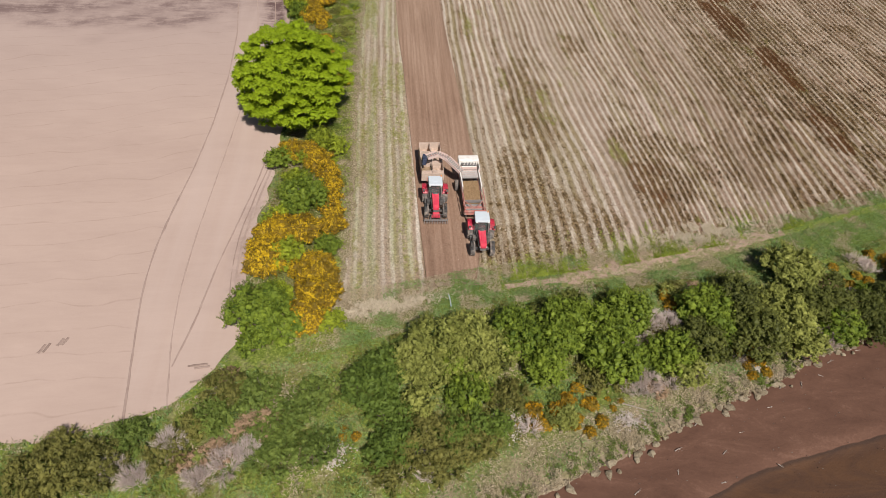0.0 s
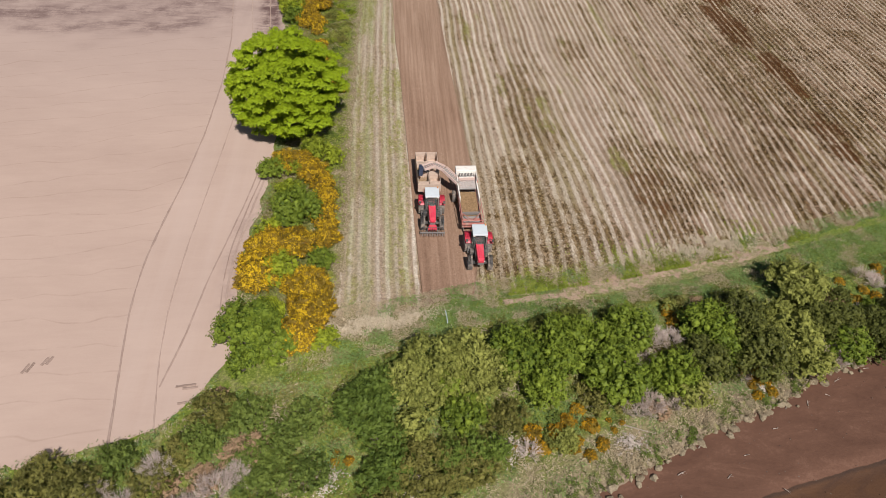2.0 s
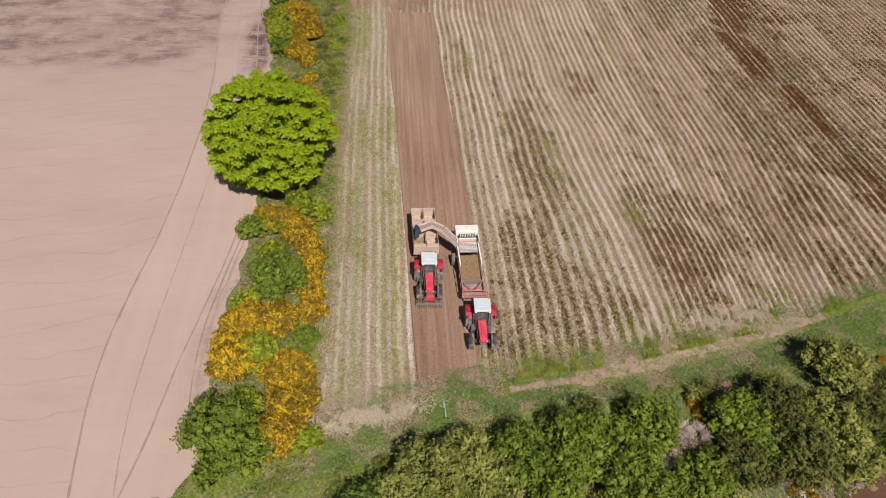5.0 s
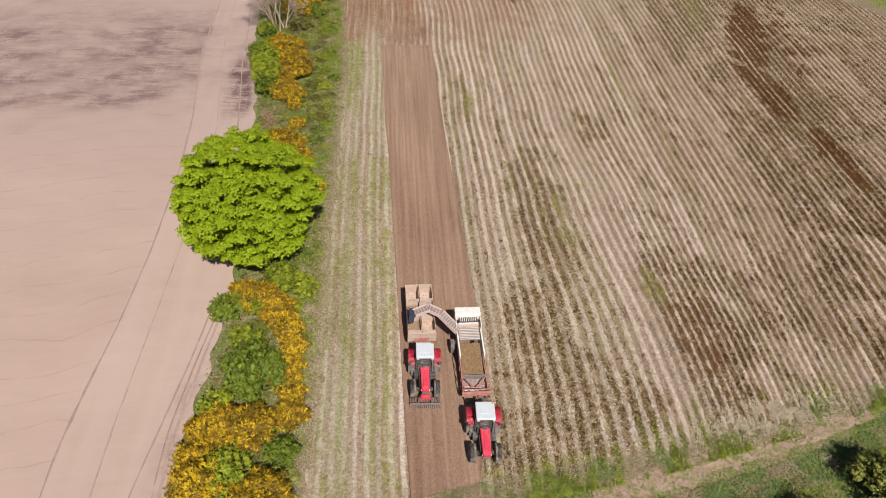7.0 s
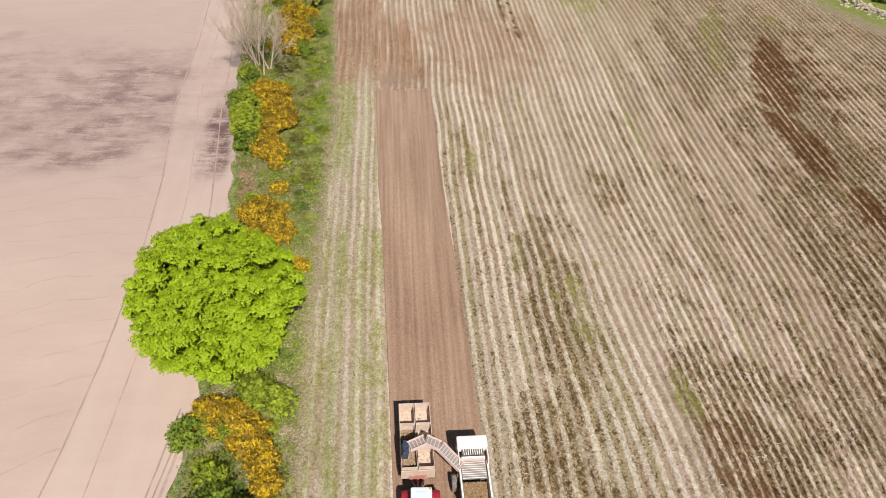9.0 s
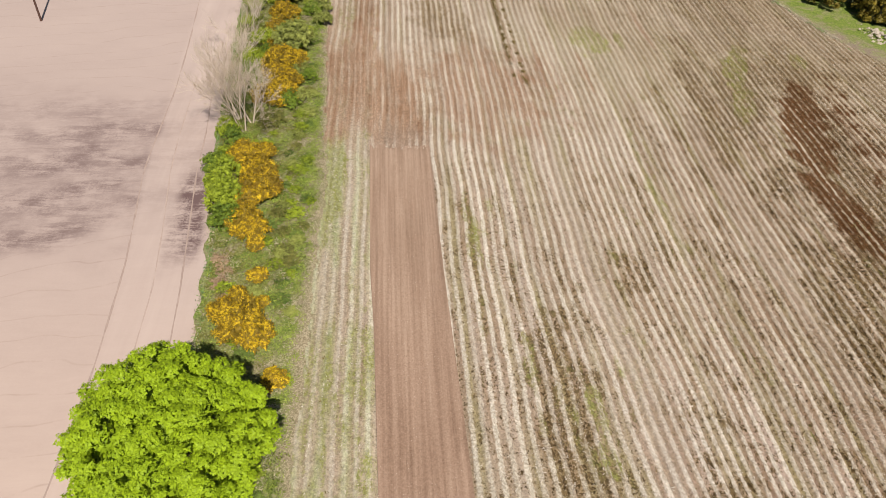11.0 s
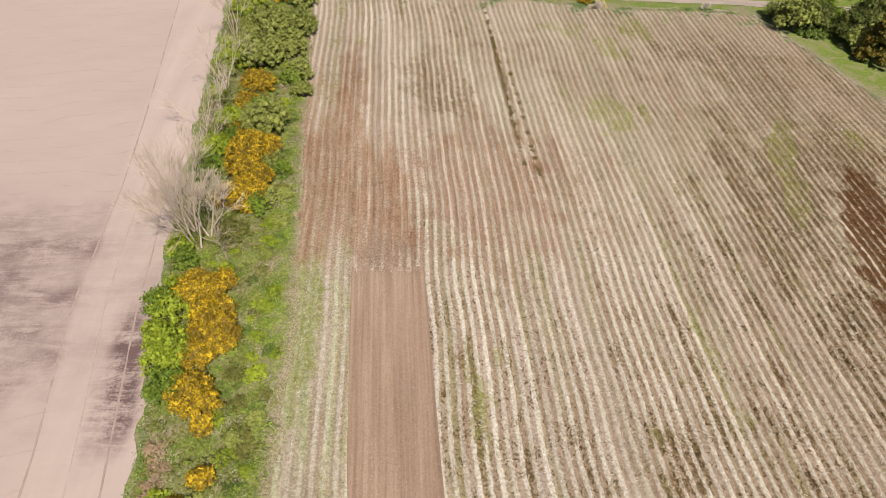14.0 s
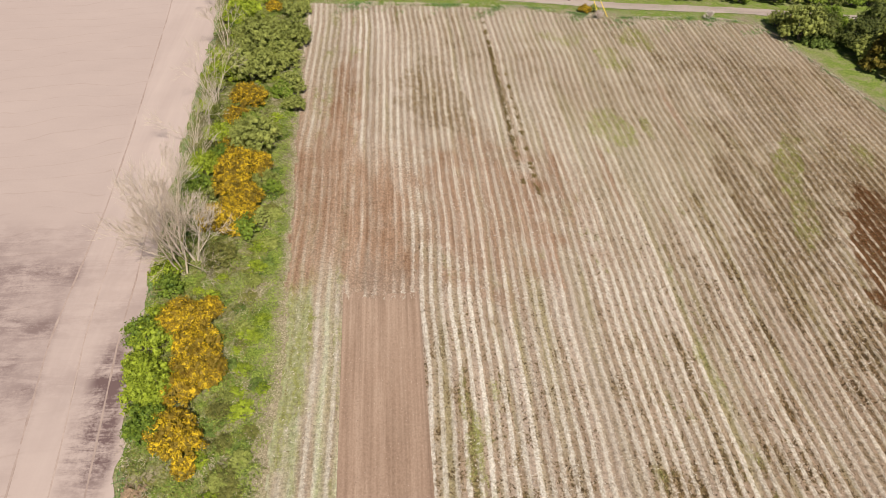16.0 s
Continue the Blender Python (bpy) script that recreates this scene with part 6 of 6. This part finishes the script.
def make_glass():
    k = Nodes("cab_glass", 0.05, 0.0, 0.6)
    k.bsdf.inputs["Transmission Weight"].default_value = 0.85
    return k.done(k.mix(k.noise(6.0, 3.0), (0.20, 0.26, 0.25), (0.32, 0.36, 0.34)))


GLASS = make_glass()


def bx(bm, centre, size, bevel=0.025, turn=(0, 0, 0), taper=1.0):
    """A bevelled block; taper narrows its front (-y) end."""
    got = bmesh.ops.create_cube(bm, size=1.0)
    vs = got["verts"]
    m = pose(*centre, *turn)
    for v in vs:
        co = Vector((v.co.x * size[0], v.co.y * size[1], v.co.z * size[2]))
        if taper != 1.0 and v.co.y < 0:
            co.x *= taper
            if v.co.z > 0:
                co.z -= size[2] * (1 - taper) * 0.6
        v.co = m @ co
    if bevel:
        edges = list({e for v in vs for e in v.link_edges})
        bmesh.ops.bevel(bm, geom=edges, offset=bevel, segments=2, affect='EDGES', profile=0.6)
    return bm


def box_part(name, centre, size, material, parent, bevel=0.025, turn=(0, 0, 0), taper=1.0, label=""):
    return part(name, bx(bmesh.new(), centre, size, bevel, turn, taper), material, parent, label)


def bar_part(name, a, b, r, material, parent, sides=8, label=""):
    return part(name, cyl(bmesh.new(), a, b, r, None, sides), material, parent, label)


def wheel(parent, x, y, r, width, lugs, rim_material=None):
    """A lugged tyre on its rim, the axle across x."""
    bm = bmesh.new()
    prof = [(0.56, -0.34), (0.60, -0.48), (0.82, -0.5), (0.93, -0.42), (0.955, 0.0), (0.93, 0.42), (0.82, 0.5), (0.60, 0.48), (0.56, 0.34)]
    n = 32
    rings = []
    for k in range(n):
        a = k * 6.2832 / n
        rings.append([bm.verts.new((x + w * width, y + q * r * math.cos(a), r + q * r * math.sin(a))) for q, w in prof])
    for k in range(n):
        for j in range(len(prof) - 1):
            bm.faces.new((rings[k][j], rings[k][j + 1], rings[(k + 1) % n][j + 1], rings[(k + 1) % n][j]))
    for k in range(lugs):
        for side in (-1, 1):
            a = (k + 0.25 * side) * 6.2832 / lugs
            m = pose(x, y, r, math.degrees(a)) @ pose(side * width * 0.24, 0, r * 0.955, 0, 0, side * 38)
            vs = bmesh.ops.create_cube(bm, size=1.0)["verts"]
            for v in vs:
                v.co = m @ Vector((v.co.x * width * 0.52, v.co.y * r * 0.075, v.co.z * r * 0.09))
    bmesh.ops.recalc_face_normals(bm, faces=bm.faces)
    ob = new("wheel")
    ob.parent = parent
    part("tyre", bm, RUBBER, ob)
    bm = bmesh.new()
    s = 1 if x > 0 else -1
    cyl(bm, (x - 0.3 * width, y, r), (x + 0.3 * width, y, r), r * 0.57, None, 24)
    cyl(bm, (x + s * 0.2 * width, y, r), (x + s * 0.46 * width, y, r), r * 0.2, r * 0.16, 12)
    for k in range(8):
        a = k * 0.785
        cyl(bm, (x + s * 0.44 * width, y + r * 0.3 * math.cos(a), r + r * 0.3 * math.sin(a)), (x + s * 0.36 * width, y + r * 0.3 * math.cos(a), r + r * 0.3 * math.sin(a)), 0.03, None, 6)
    part("rim", bm, rim_material or RIM_GREY, ob)
    return ob


def fender(parent, x, y, r, width, label=""):
    """A curved mudguard over a rear wheel."""
    bm = bmesh.new()
    rows = []
    for k in range(9):
        a = radians(25 + k * 15)
        rows.append([bm.verts.new((x + w, y + q * math.cos(a), r + q * math.sin(a))) for q, w in ((r * 1.07, -width / 2), (r * 1.13, -width * 0.42), (r * 1.13, width * 0.42), (r * 1.07, width / 2))])
    for lo, hi in zip(rows, rows[1:]):
        for j in range(3):
            bm.faces.new((lo[j], lo[j + 1], hi[j + 1], hi[j]))
    got = bmesh.ops.solidify(bm, geom=list(bm.faces), thickness=0.035)
    bmesh.ops.recalc_face_normals(bm, faces=bm.faces)
    return part("mudguard", bm, RED, parent, label)


def tractor(x, y, turn, label):
    """Origin on the ground under the rear axle."""
    t = holder("tractor", pose(x, y, 0.09, 0, 0, turn), label, "tractor", "red tractors")
    box_part("chassis", (0, -1.35, 0.95), (0.62, 3.3, 0.55), IRON, t)
    box_part("rear_axle", (0, 0, 0.95), (1.7, 0.45, 0.45), IRON, t)
    box_part("front_axle", (0, -2.75, 0.75), (1.8, 0.25, 0.22), IRON, t)
    hood = box_part("hood", (0, -2.38, 1.62), (0.78, 2.2, 0.62), RED, t, 0.09, taper=0.84, label="glossy red bonnet")
    box_part("bonnet_ridge", (0, -2.4, 1.9), (0.36, 2.0, 0.10), RED, hood, 0.045, taper=0.9)
    box_part("vent", (0, -1.36, 1.945), (0.5, 0.2, 0.03), IRON, hood, 0.01)
    box_part("nose", (0, -3.5, 1.62), (0.5, 0.2, 0.34), RED, hood, 0.07)
    for dx in (-0.24, 0.24):
        box_part("headlight", (dx, -3.43, 1.5), (0.26, 0.06, 0.14), LAMP_GLASS, hood, 0.02)
    grille = box_part("grille", (0, -3.42, 1.22), (0.62, 0.08, 0.42), IRON, t, 0.02)
    for k in range(5):
        box_part("slat", (0, -3.47, 1.08 + 0.07 * k), (0.56, 0.02, 0.025), GREY_STEEL, grille, 0.0)
    for s in (-1, 1):
        box_part("side_panel", (s * 0.44, -2.2, 1.34), (0.04, 1.5, 0.30), IRON, t, 0.01)
        fender(t, s * 1.06, 0.0, 0.95, 0.68)
        wheel(t, s * 1.06, 0.0, 0.95, 0.66, 20)
        wheel(t, s * 0.98, -2.75, 0.73, 0.5, 18)
        bm = bmesh.new()
        rows = []
        for k in range(6):
            a = radians(70 + k * 16)
            rows.append([bm.verts.new((s * 1.06 + w, -2.75 + 0.83 * math.cos(a), 0.73 + 0.83 * math.sin(a))) for w in (-0.14, 0.14)])
        for lo, hi in zip(rows, rows[1:]):
            bm.faces.new((lo[0], lo[1], hi[1], hi[0]))
        bmesh.ops.solidify(bm, geom=list(bm.faces), thickness=0.03)
        part("front_mudguard", bm, IRON, t)
        tank = box_part("fuel_tank", (s * 0.66, -1.15, 0.85), (0.5, 0.95, 0.6), IRON, t, 0.06)
        for k in range(3):
            box_part("step", (s * 0.98, -0.98, 0.55 + 0.28 * k), (0.26, 0.4, 0.035), GREY_STEEL, tank, 0.0)
        arm = bar_part("mirror_arm", (s * 0.75, -1.2, 2.45), (s * 1.25, -1.32, 2.42), 0.02, IRON, t)
        box_part("mirror", (s * 1.27, -1.32, 2.3), (0.2, 0.06, 0.36), IRON, arm, 0.02)
    cab = box_part("cab_floor", (0, -0.5, 1.32), (1.45, 1.55, 0.2), IRON, t)
    for dx, dy in ((-0.72, -1.22), (0.72, -1.22), (-0.78, 0.22), (0.78, 0.22), (-0.8, -0.45), (0.8, -0.45)):
        bar_part("pillar", (dx, dy, 1.35), (dx * 0.93, dy * 0.93, 2.88), 0.04, IRON, cab, 6)
    for c, s in (((0, -1.25, 2.1), (1.36, 0.02, 1.35)), ((0, 0.26, 2.2), (1.46, 0.02, 1.15)), ((-0.77, -0.5, 2.12), (0.02, 1.4, 1.35)), ((0.77, -0.5, 2.12), (0.02, 1.4, 1.35))):
        pane = box_part("window_pane", c, s, GLASS, cab, 0.0)
        pane.visible_shadow = False
    box_part("seat", (0, -0.15, 1.75), (0.5, 0.5, 0.16), IRON, cab, 0.05)
    box_part("seat_back", (0, 0.12, 2.1), (0.48, 0.14, 0.6), IRON, cab, 0.05)
    box_part("dashboard", (0, -0.98, 1.85), (0.7, 0.25, 0.4), IRON, cab, 0.05)
    roof = box_part("cab_roof", (0, -0.5, 2.98), (1.5, 1.62, 0.22), CAB_WHITE, t, 0.1, label="pale grey-white cab roof")
    box_part("hatch", (0, -0.42, 3.095), (0.8, 0.75, 0.03), CAB_WHITE, roof, 0.012)
    for s in (-1, 1):
        box_part("work_lamp", (s * 0.6, -1.36, 2.93), (0.2, 0.06, 0.1), LAMP_GLASS, roof, 0.02)
        box_part("tail_lamp", (s * 1.06, 1.02, 1.3), (0.3, 0.06, 0.12), AMBER, t, 0.02)
    bar_part("beacon", (0.62, 0.12, 3.08), (0.62, 0.12, 3.26), 0.06, AMBER, roof, 10)
    bar_part("exhaust", (0.62, -1.42, 1.5), (0.62, -1.42, 2.85), 0.06, GREY_STEEL, t, 10)
    bar_part("air_intake", (-0.55, -1.45, 1.5), (-0.55, -1.45, 2.2), 0.07, IRON, t, 10)
    for s in (-1, 1):
        bar_part("link_arm", (s * 0.35, 0.25, 0.75), (s * 0.42, 1.05, 0.55), 0.045, IRON, t)
    bar_part("drawbar", (0, 0.2, 0.5), (0, 1.15, 0.45), 0.06, IRON, t)
    return t


DRIVE = 1.7   # the two outfits stand this far back from where they end up
LEAN = 1.2
tug = tractor(5.36, 58.75 + DRIVE, -1.0, "red tractor with a front buckrake, pulling a box trailer")
lift = box_part("front_linkage", (0, -3.6, 0.7), (0.9, 0.35, 0.3), RED, tug, 0.04)
box_part("front_frame", (0, -3.75, 1.0), (0.7, 0.25, 0.45), RED, tug, 0.04)
rake = box_part("buckrake_beam", (0, -3.98, 0.42), (2.55, 0.12, 0.12), GREY_STEEL, tug, 0.02)
for k in range(15):
    bar_part("tine", (-1.2 + k * 2.4 / 14, -3.95, 0.38), (-1.2 + k * 2.4 / 14, -4.3, 0.2), 0.025, GREY_STEEL, rake, 6)
for s in (-1, 1):
    bar_part("rake_arm", (s * 0.45, -3.5, 0.8), (s * 0.6, -3.95, 0.42), 0.06, IRON, rake)
    bar_part("rake_brace", (s * 1.25, -3.98, 0.45), (s * 1.05, -3.85, 1.05), 0.035, IRON, rake)
bar_part("rake_top_bar", (-1.05, -3.85, 1.05), (1.05, -3.85, 1.05), 0.035, IRON, rake)
for k in range(9):
    bar_part("rake_bar", (-0.96 + k * 0.24, -3.85, 1.05), (-0.96 + k * 0.24, -3.97, 0.45), 0.022, IRON, rake, 6)


def box_trailer():
    """A flat trailer that carries six open wooden potato boxes."""
    t = holder("box_trailer", pose(5.2, 63.85 + DRIVE, 0.09, 0, 0, LEAN), "flat farm trailer with a pale wooden headboard, carrying potato boxes", "trailer")
    box_part("bed", (0, 0, 1.0), (2.5, 5.7, 0.14), FADED_RED, t)
    for s in (-1, 1):
        box_part("side_beam", (s * 0.5, 0, 0.84), (0.14, 5.5, 0.2), FADED_RED, t, 0.01)
        for y in (0.7, 1.75):
            wheel(t, s * 0.95, y, 0.48, 0.38, 14)
    head = box_part("headboard", (0, -2.92, 1.55), (2.5, 0.08, 1.0), BOX_WOOD, t, 0.015)
    box_part("brace", (0, -2.98, 1.25), (1.3, 0.06, 0.5), FADED_RED, head, 0.01)
    bar_part("drawbar", (0, -2.8, 0.8), (0, -4.1, 0.55), 0.09, FADED_RED, t)
    for s in (-1, 1):
        bar_part("drawbar_strut", (s * 0.6, -2.6, 0.85), (0, -3.9, 0.58), 0.06, FADED_RED, t)
        box_part("tail_lamp", (s * 0.9, 2.88, 0.85), (0.3, 0.06, 0.14), AMBER, t, 0.02)
    return t


def potato_box(x, y, fill, seed):
    """An open box of upright boards on runners, part filled."""
    b = holder("potato_box", pose(x, y, 1.165, 0, 0, LEAN), "open wooden potato box on the trailer, half full of potatoes" if fill > 0.15 else "nearly empty open wooden potato box on the trailer", "box", "potato boxes on the trailer")
    w, l, h = 1.2, 1.86, 1.15
    box_part("base", (0, 0, 0.10), (w - 0.06, l - 0.06, 0.08), BOX_WOOD, b, 0.0)
    for s in (-1, 1):
        box_part("runner", (s * 0.48, 0, 0.03), (0.1, l - 0.1, 0.06), BOX_WOOD, b, 0.0)
        for k in range(5):
            box_part("side_board", (s * (w / 2 - 0.025), 0, 0.245 + k * 0.222), (0.035, l, 0.205), BOX_WOOD, b, 0.0)
            box_part("end_board", (0, s * (l / 2 - 0.025), 0.245 + k * 0.222), (w - 0.09, 0.035, 0.205), BOX_WOOD, b, 0.0)
        for q in (-1, 1):
            box_part("corner_post", (s * (w / 2 - 0.085), q * (l / 2 - 0.085), 0.62), (0.075, 0.075, 1.05), BOX_WOOD, b, 0.0)
    g = np.random.default_rng(seed)
    n = 420 if fill > 0.15 else 14
    x, y = g.uniform(-w / 2 + 0.1, w / 2 - 0.1, n), g.uniform(-l / 2 + 0.1, l / 2 - 0.1, n)
    z = 0.16 + fill * 0.85 * (1 - 0.25 * (x ** 2 + (y * 0.7) ** 2)) + 0.04 * g.uniform(-1, 1, n)
    load = new("crop_load", lump_mesh("crop_load", np.stack([x, y, z], 1), g.uniform(0.04, 0.075, n), POTATO, g))
    load.parent = b
    tagged(load, "earthy loose potatoes", kind="stuff")
    if fill > 0.15:
        box_part("fill", (0, 0, 0.08 + fill * 0.34), (w - 0.1, l - 0.1, fill * 0.66), CROP_SOIL, b, 0.0)
    return b


box_trailer()
for i, dx in enumerate((-0.62, 0.62)):
    for j, dy in enumerate((-1.88, 0.0, 1.88)):
        m = pose(5.2, 63.85 + DRIVE, 0.09, 0, 0, LEAN) @ Vector((dx, dy, 0))
        potato_box(m.x, m.y, ((0.5, 0.42, 0.06), (0.05, 0.06, 0.05))[i][j], 20 + 3 * i + j)

tractor(9.74, 52.65 + DRIVE, -1.5, "red tractor drawing a potato harvester, one side on the ridges")


def harvester():
    """A trailed two-row potato harvester; the origin lies under the middle of its bed."""
    h = holder("potato_harvester", pose(9.38, 59.1 + DRIVE, 0.09, 0, 0, 1.0), "trailed potato harvester with white panels, red frame and a side elevator", "harvester")
    for s in (-1, 1):
        box_part("main_beam", (s * 0.98, 0.0, 0.95), (0.14, 7.9, 0.26), FADED_RED, h, 0.02)
        side = box_part("side_panel", (s * 1.02, 0.9, 1.72), (0.07, 3.4, 0.85), PANEL_WHITE, h, 0.02)
        box_part("top_rail", (s * 1.04, 0.9, 2.17), (0.13, 3.4, 0.07), PANEL_WHITE, side, 0.02)
        box_part("front_panel", (s * 0.98, -2.3, 1.25), (0.06, 2.9, 0.5), FADED_RED, h, 0.02)
        bar_part("hand_rail", (s * 1.12, -3.7, 1.85), (s * 1.12, -0.9, 2.2), 0.035, FADED_RED, h)
        for y in (-3.7, -2.6, -1.5):
            bar_part("rail_post", (s * 1.12, y, 1.0), (s * 1.12, y, 1.85 + (y + 3.7) * 0.125), 0.03, FADED_RED, h)
    for y in (-3.95, -2.9, -0.8, 2.6, 3.9):
        box_part("cross_beam", (0, y, 0.95), (2.1, 0.16, 0.2), FADED_RED, h, 0.02)
    # lifting share end
    box_part("front_beam", (0, -4.05, 1.35), (2.35, 0.2, 0.2), FADED_RED, h, 0.03)
    bar_part("front_guard", (-1.15, -4.0, 1.75), (1.15, -4.0, 1.75), 0.045, FADED_RED, h)
    for s in (-1, 1):
        bar_part("front_post", (s * 1.1, -4.02, 0.9), (s * 1.1, -4.0, 1.78), 0.05, FADED_RED, h)
        box_part("share", (s * 0.45, -3.9, 0.18), (0.75, 0.5, 0.04), GREY_STEEL, h, 0.01, (-24, 0, 0))
        for q in (-1, 1):
            m = s * 0.45 + q * 0.46
            bar_part("cutting_disc", (m - 0.015, -3.6, 0.42), (m + 0.015, -3.6, 0.42), 0.36, GREY_STEEL, h, 24)
        roller = bar_part("ridge_roller", (s * 0.45 - 0.38, -3.3, 0.62), (s * 0.45 + 0.38, -3.3, 0.62), 0.27, GREY_STEEL, h, 16)
        bar_part("roller_arm", (s * 0.45, -3.3, 0.75), (s * 0.45, -3.95, 1.3), 0.05, FADED_RED, roller)
        bar_part("top_strut", (s * 0.95, -2.5, 1.5), (s * 0.15, -3.85, 1.75), 0.05, FADED_RED, h)
    bar_part("drawbar", (0.1, -3.9, 0.8), (0.3, -5.4, 0.55), 0.1, FADED_RED, h)
    bar_part("drive_shaft", (0.15, -3.8, 0.95), (0.3, -5.2, 0.75), 0.07, IRON, h)
    # sieving web with the crop on it
    web = box_part("sieve_web", (0, -1.4, 1.12), (1.78, 4.4, 0.06), GREY_STEEL, h, 0.0, (9, 0, 0))
    for k in range(28):
        y = -3.5 + k * 0.155
        bar_part("web_bar", (-0.88, y, 1.16 + 0.158 * (y + 1.4)), (0.88, y, 1.16 + 0.158 * (y + 1.4)), 0.016, GREY_STEEL, web, 5)
    g = np.random.default_rng(90)
    n = 2600
    x, y = g.uniform(-0.86, 0.86, n), g.uniform(-2.4, 1.0, n)
    at = np.stack([x, y, 1.2 + 0.158 * (y + 1.4) + 0.05 * g.uniform(0, 1, n)], 1)
    crop = new("crop_flow", lump_mesh("crop_flow", at, g.uniform(0.035, 0.085, n), CROP_SOIL, g))
    crop.parent = h
    tagged(crop, "brown soil and potatoes riding on the web", kind="stuff")
    box_part("soil_bed", (0, -0.7, 1.27), (1.74, 3.3, 0.05), CROP_SOIL, h, 0.0, (9, 0, 0))
    box_part("deflector", (0, -2.5, 1.5), (1.9, 0.08, 0.35), GREY_STEEL, h, 0.01)
    # cleaning rollers and cross rails
    clean = box_part("cleaner_frame", (0, 1.75, 1.95), (1.85, 1.4, 0.12), GREY_STEEL, h, 0.01)
    for k in range(16):
        bar_part("cleaning_roller", (-0.9, 1.1 + k * 0.09, 2.05), (0.9, 1.1 + k * 0.09, 2.05), 0.036, (LIGHT_STEEL, GREY_STEEL, ELEVATOR, GREY_STEEL)[k % 4], clean, 8)
    hood = box_part("roller_hood", (0, 2.5, 2.3), (1.8, 0.2, 0.36), ELEVATOR, h, 0.04)
    box_part("hood_edge", (0, 2.52, 2.5), (1.7, 0.1, 0.06), PANEL_WHITE, hood, 0.02)
    # solid dark block added in place of the shade inside the fingered slot
    gap = box_part("slot_shade_block", (0, 2.9, 2.42), (1.6, 0.52, 0.3), IRON, h, 0.0)
    for k in range(9):
        bar_part("finger", (-0.66 + k * 0.165, 2.66, 2.6), (-0.66 + k * 0.165, 3.16, 2.62), 0.03, PANEL_WHITE, gap, 6)
    box_part("rear_hood", (0, 3.62, 2.55), (2.3, 0.95, 0.75), PANEL_WHITE, h, 0.12, label="smooth white rear hood")
    for s in (-1, 1):
        box_part("rear_side", (s * 1.08, 3.0, 2.05), (0.08, 2.0, 1.3), PANEL_WHITE, h, 0.03)
    box_part("rear_panel", (0, 4.05, 1.7), (2.2, 0.08, 1.2), PANEL_WHITE, h, 0.03)
    wheel(h, -1.38, 1.55, 0.62, 0.46, 16)
    wheel(h, 0.72, 1.75, 0.62, 0.46, 16)
    bar_part("axle", (-1.35, 1.55, 0.62), (0.72, 1.75, 0.62), 0.09, IRON, h)
    box_part("control_box", (1.12, 2.3, 2.2), (0.16, 0.5, 0.4), FADED_RED, h, 0.03)
    # the elevator: a slatted conveyor that climbs to the side, then levels out over the boxes
    foot, lip = Vector((-0.95, 1.85, 2.25)), Vector((-4.75, 3.05, 3.35))
    bend, crown = Vector((-2.45, 3.1, 3.2)), Vector((-3.5, 3.5, 3.52))
    for a, b, name in ((foot, bend, "elevator"), (bend, crown, "elevator_bend"), (crown, lip, "elevator_head")):
        way = (b - a).normalized()
        side = way.cross(Vector((0, 0, 1))).normalized()
        up = side.cross(way)
        boom = part(name, stems(bmesh.new(), a, [b], 0.04, g), FADED_RED, h)
        for s in (-1, 1):
            bm = bmesh.new()
            q = [a + side * s * 0.34, b + side * s * 0.34]
            vs = [bm.verts.new(c + up * u + side * s * t) for c in q for u, t in ((-0.12, 0), (0.2, 0), (0.2, 0.05), (-0.12, 0.05))]
            for f in ((0, 1, 5, 4), (1, 2, 6, 5), (2, 3, 7, 6), (3, 0, 4, 7), (0, 3, 2, 1), (4, 5, 6, 7)):
                bm.faces.new([vs[i] for i in f])
            bmesh.ops.recalc_face_normals(bm, faces=bm.faces)
            part("side_rail", bm, ELEVATOR, boom)
        bm = bmesh.new()
        vs = [bm.verts.new(c + side * s * 0.33 + up * u) for c in (a, b) for s, u in ((-1, 0), (1, 0), (1, 0.03), (-1, 0.03))]
        for f in ((0, 1, 5, 4), (1, 2, 6, 5), (2, 3, 7, 6), (3, 0, 4, 7), (0, 3, 2, 1), (4, 5, 6, 7)):
            bm.faces.new([vs[i] for i in f])
        bmesh.ops.recalc_face_normals(bm, faces=bm.faces)
        part("belt", bm, GREY_STEEL, boom)
        n = max(4, int((b - a).length / 0.24))
        for k in range(n):
            c = a.lerp(b, (k + 0.5) / n) + up * 0.07
            part("flight", cyl(bmesh.new(), c - side * 0.32, c + side * 0.32, 0.03, None, 6), ELEVATOR, boom)
    for k in range(6):
        c = lip + Vector((-0.22 - 0.05 * (k % 2), 0.45 - 0.19 * k, -0.25))
        part("curtain_strip", bx(bmesh.new(), c, (0.42, 0.17, 0.75), 0.03, (0, 6, 0)), CURTAIN, h)
    return h


harvester()
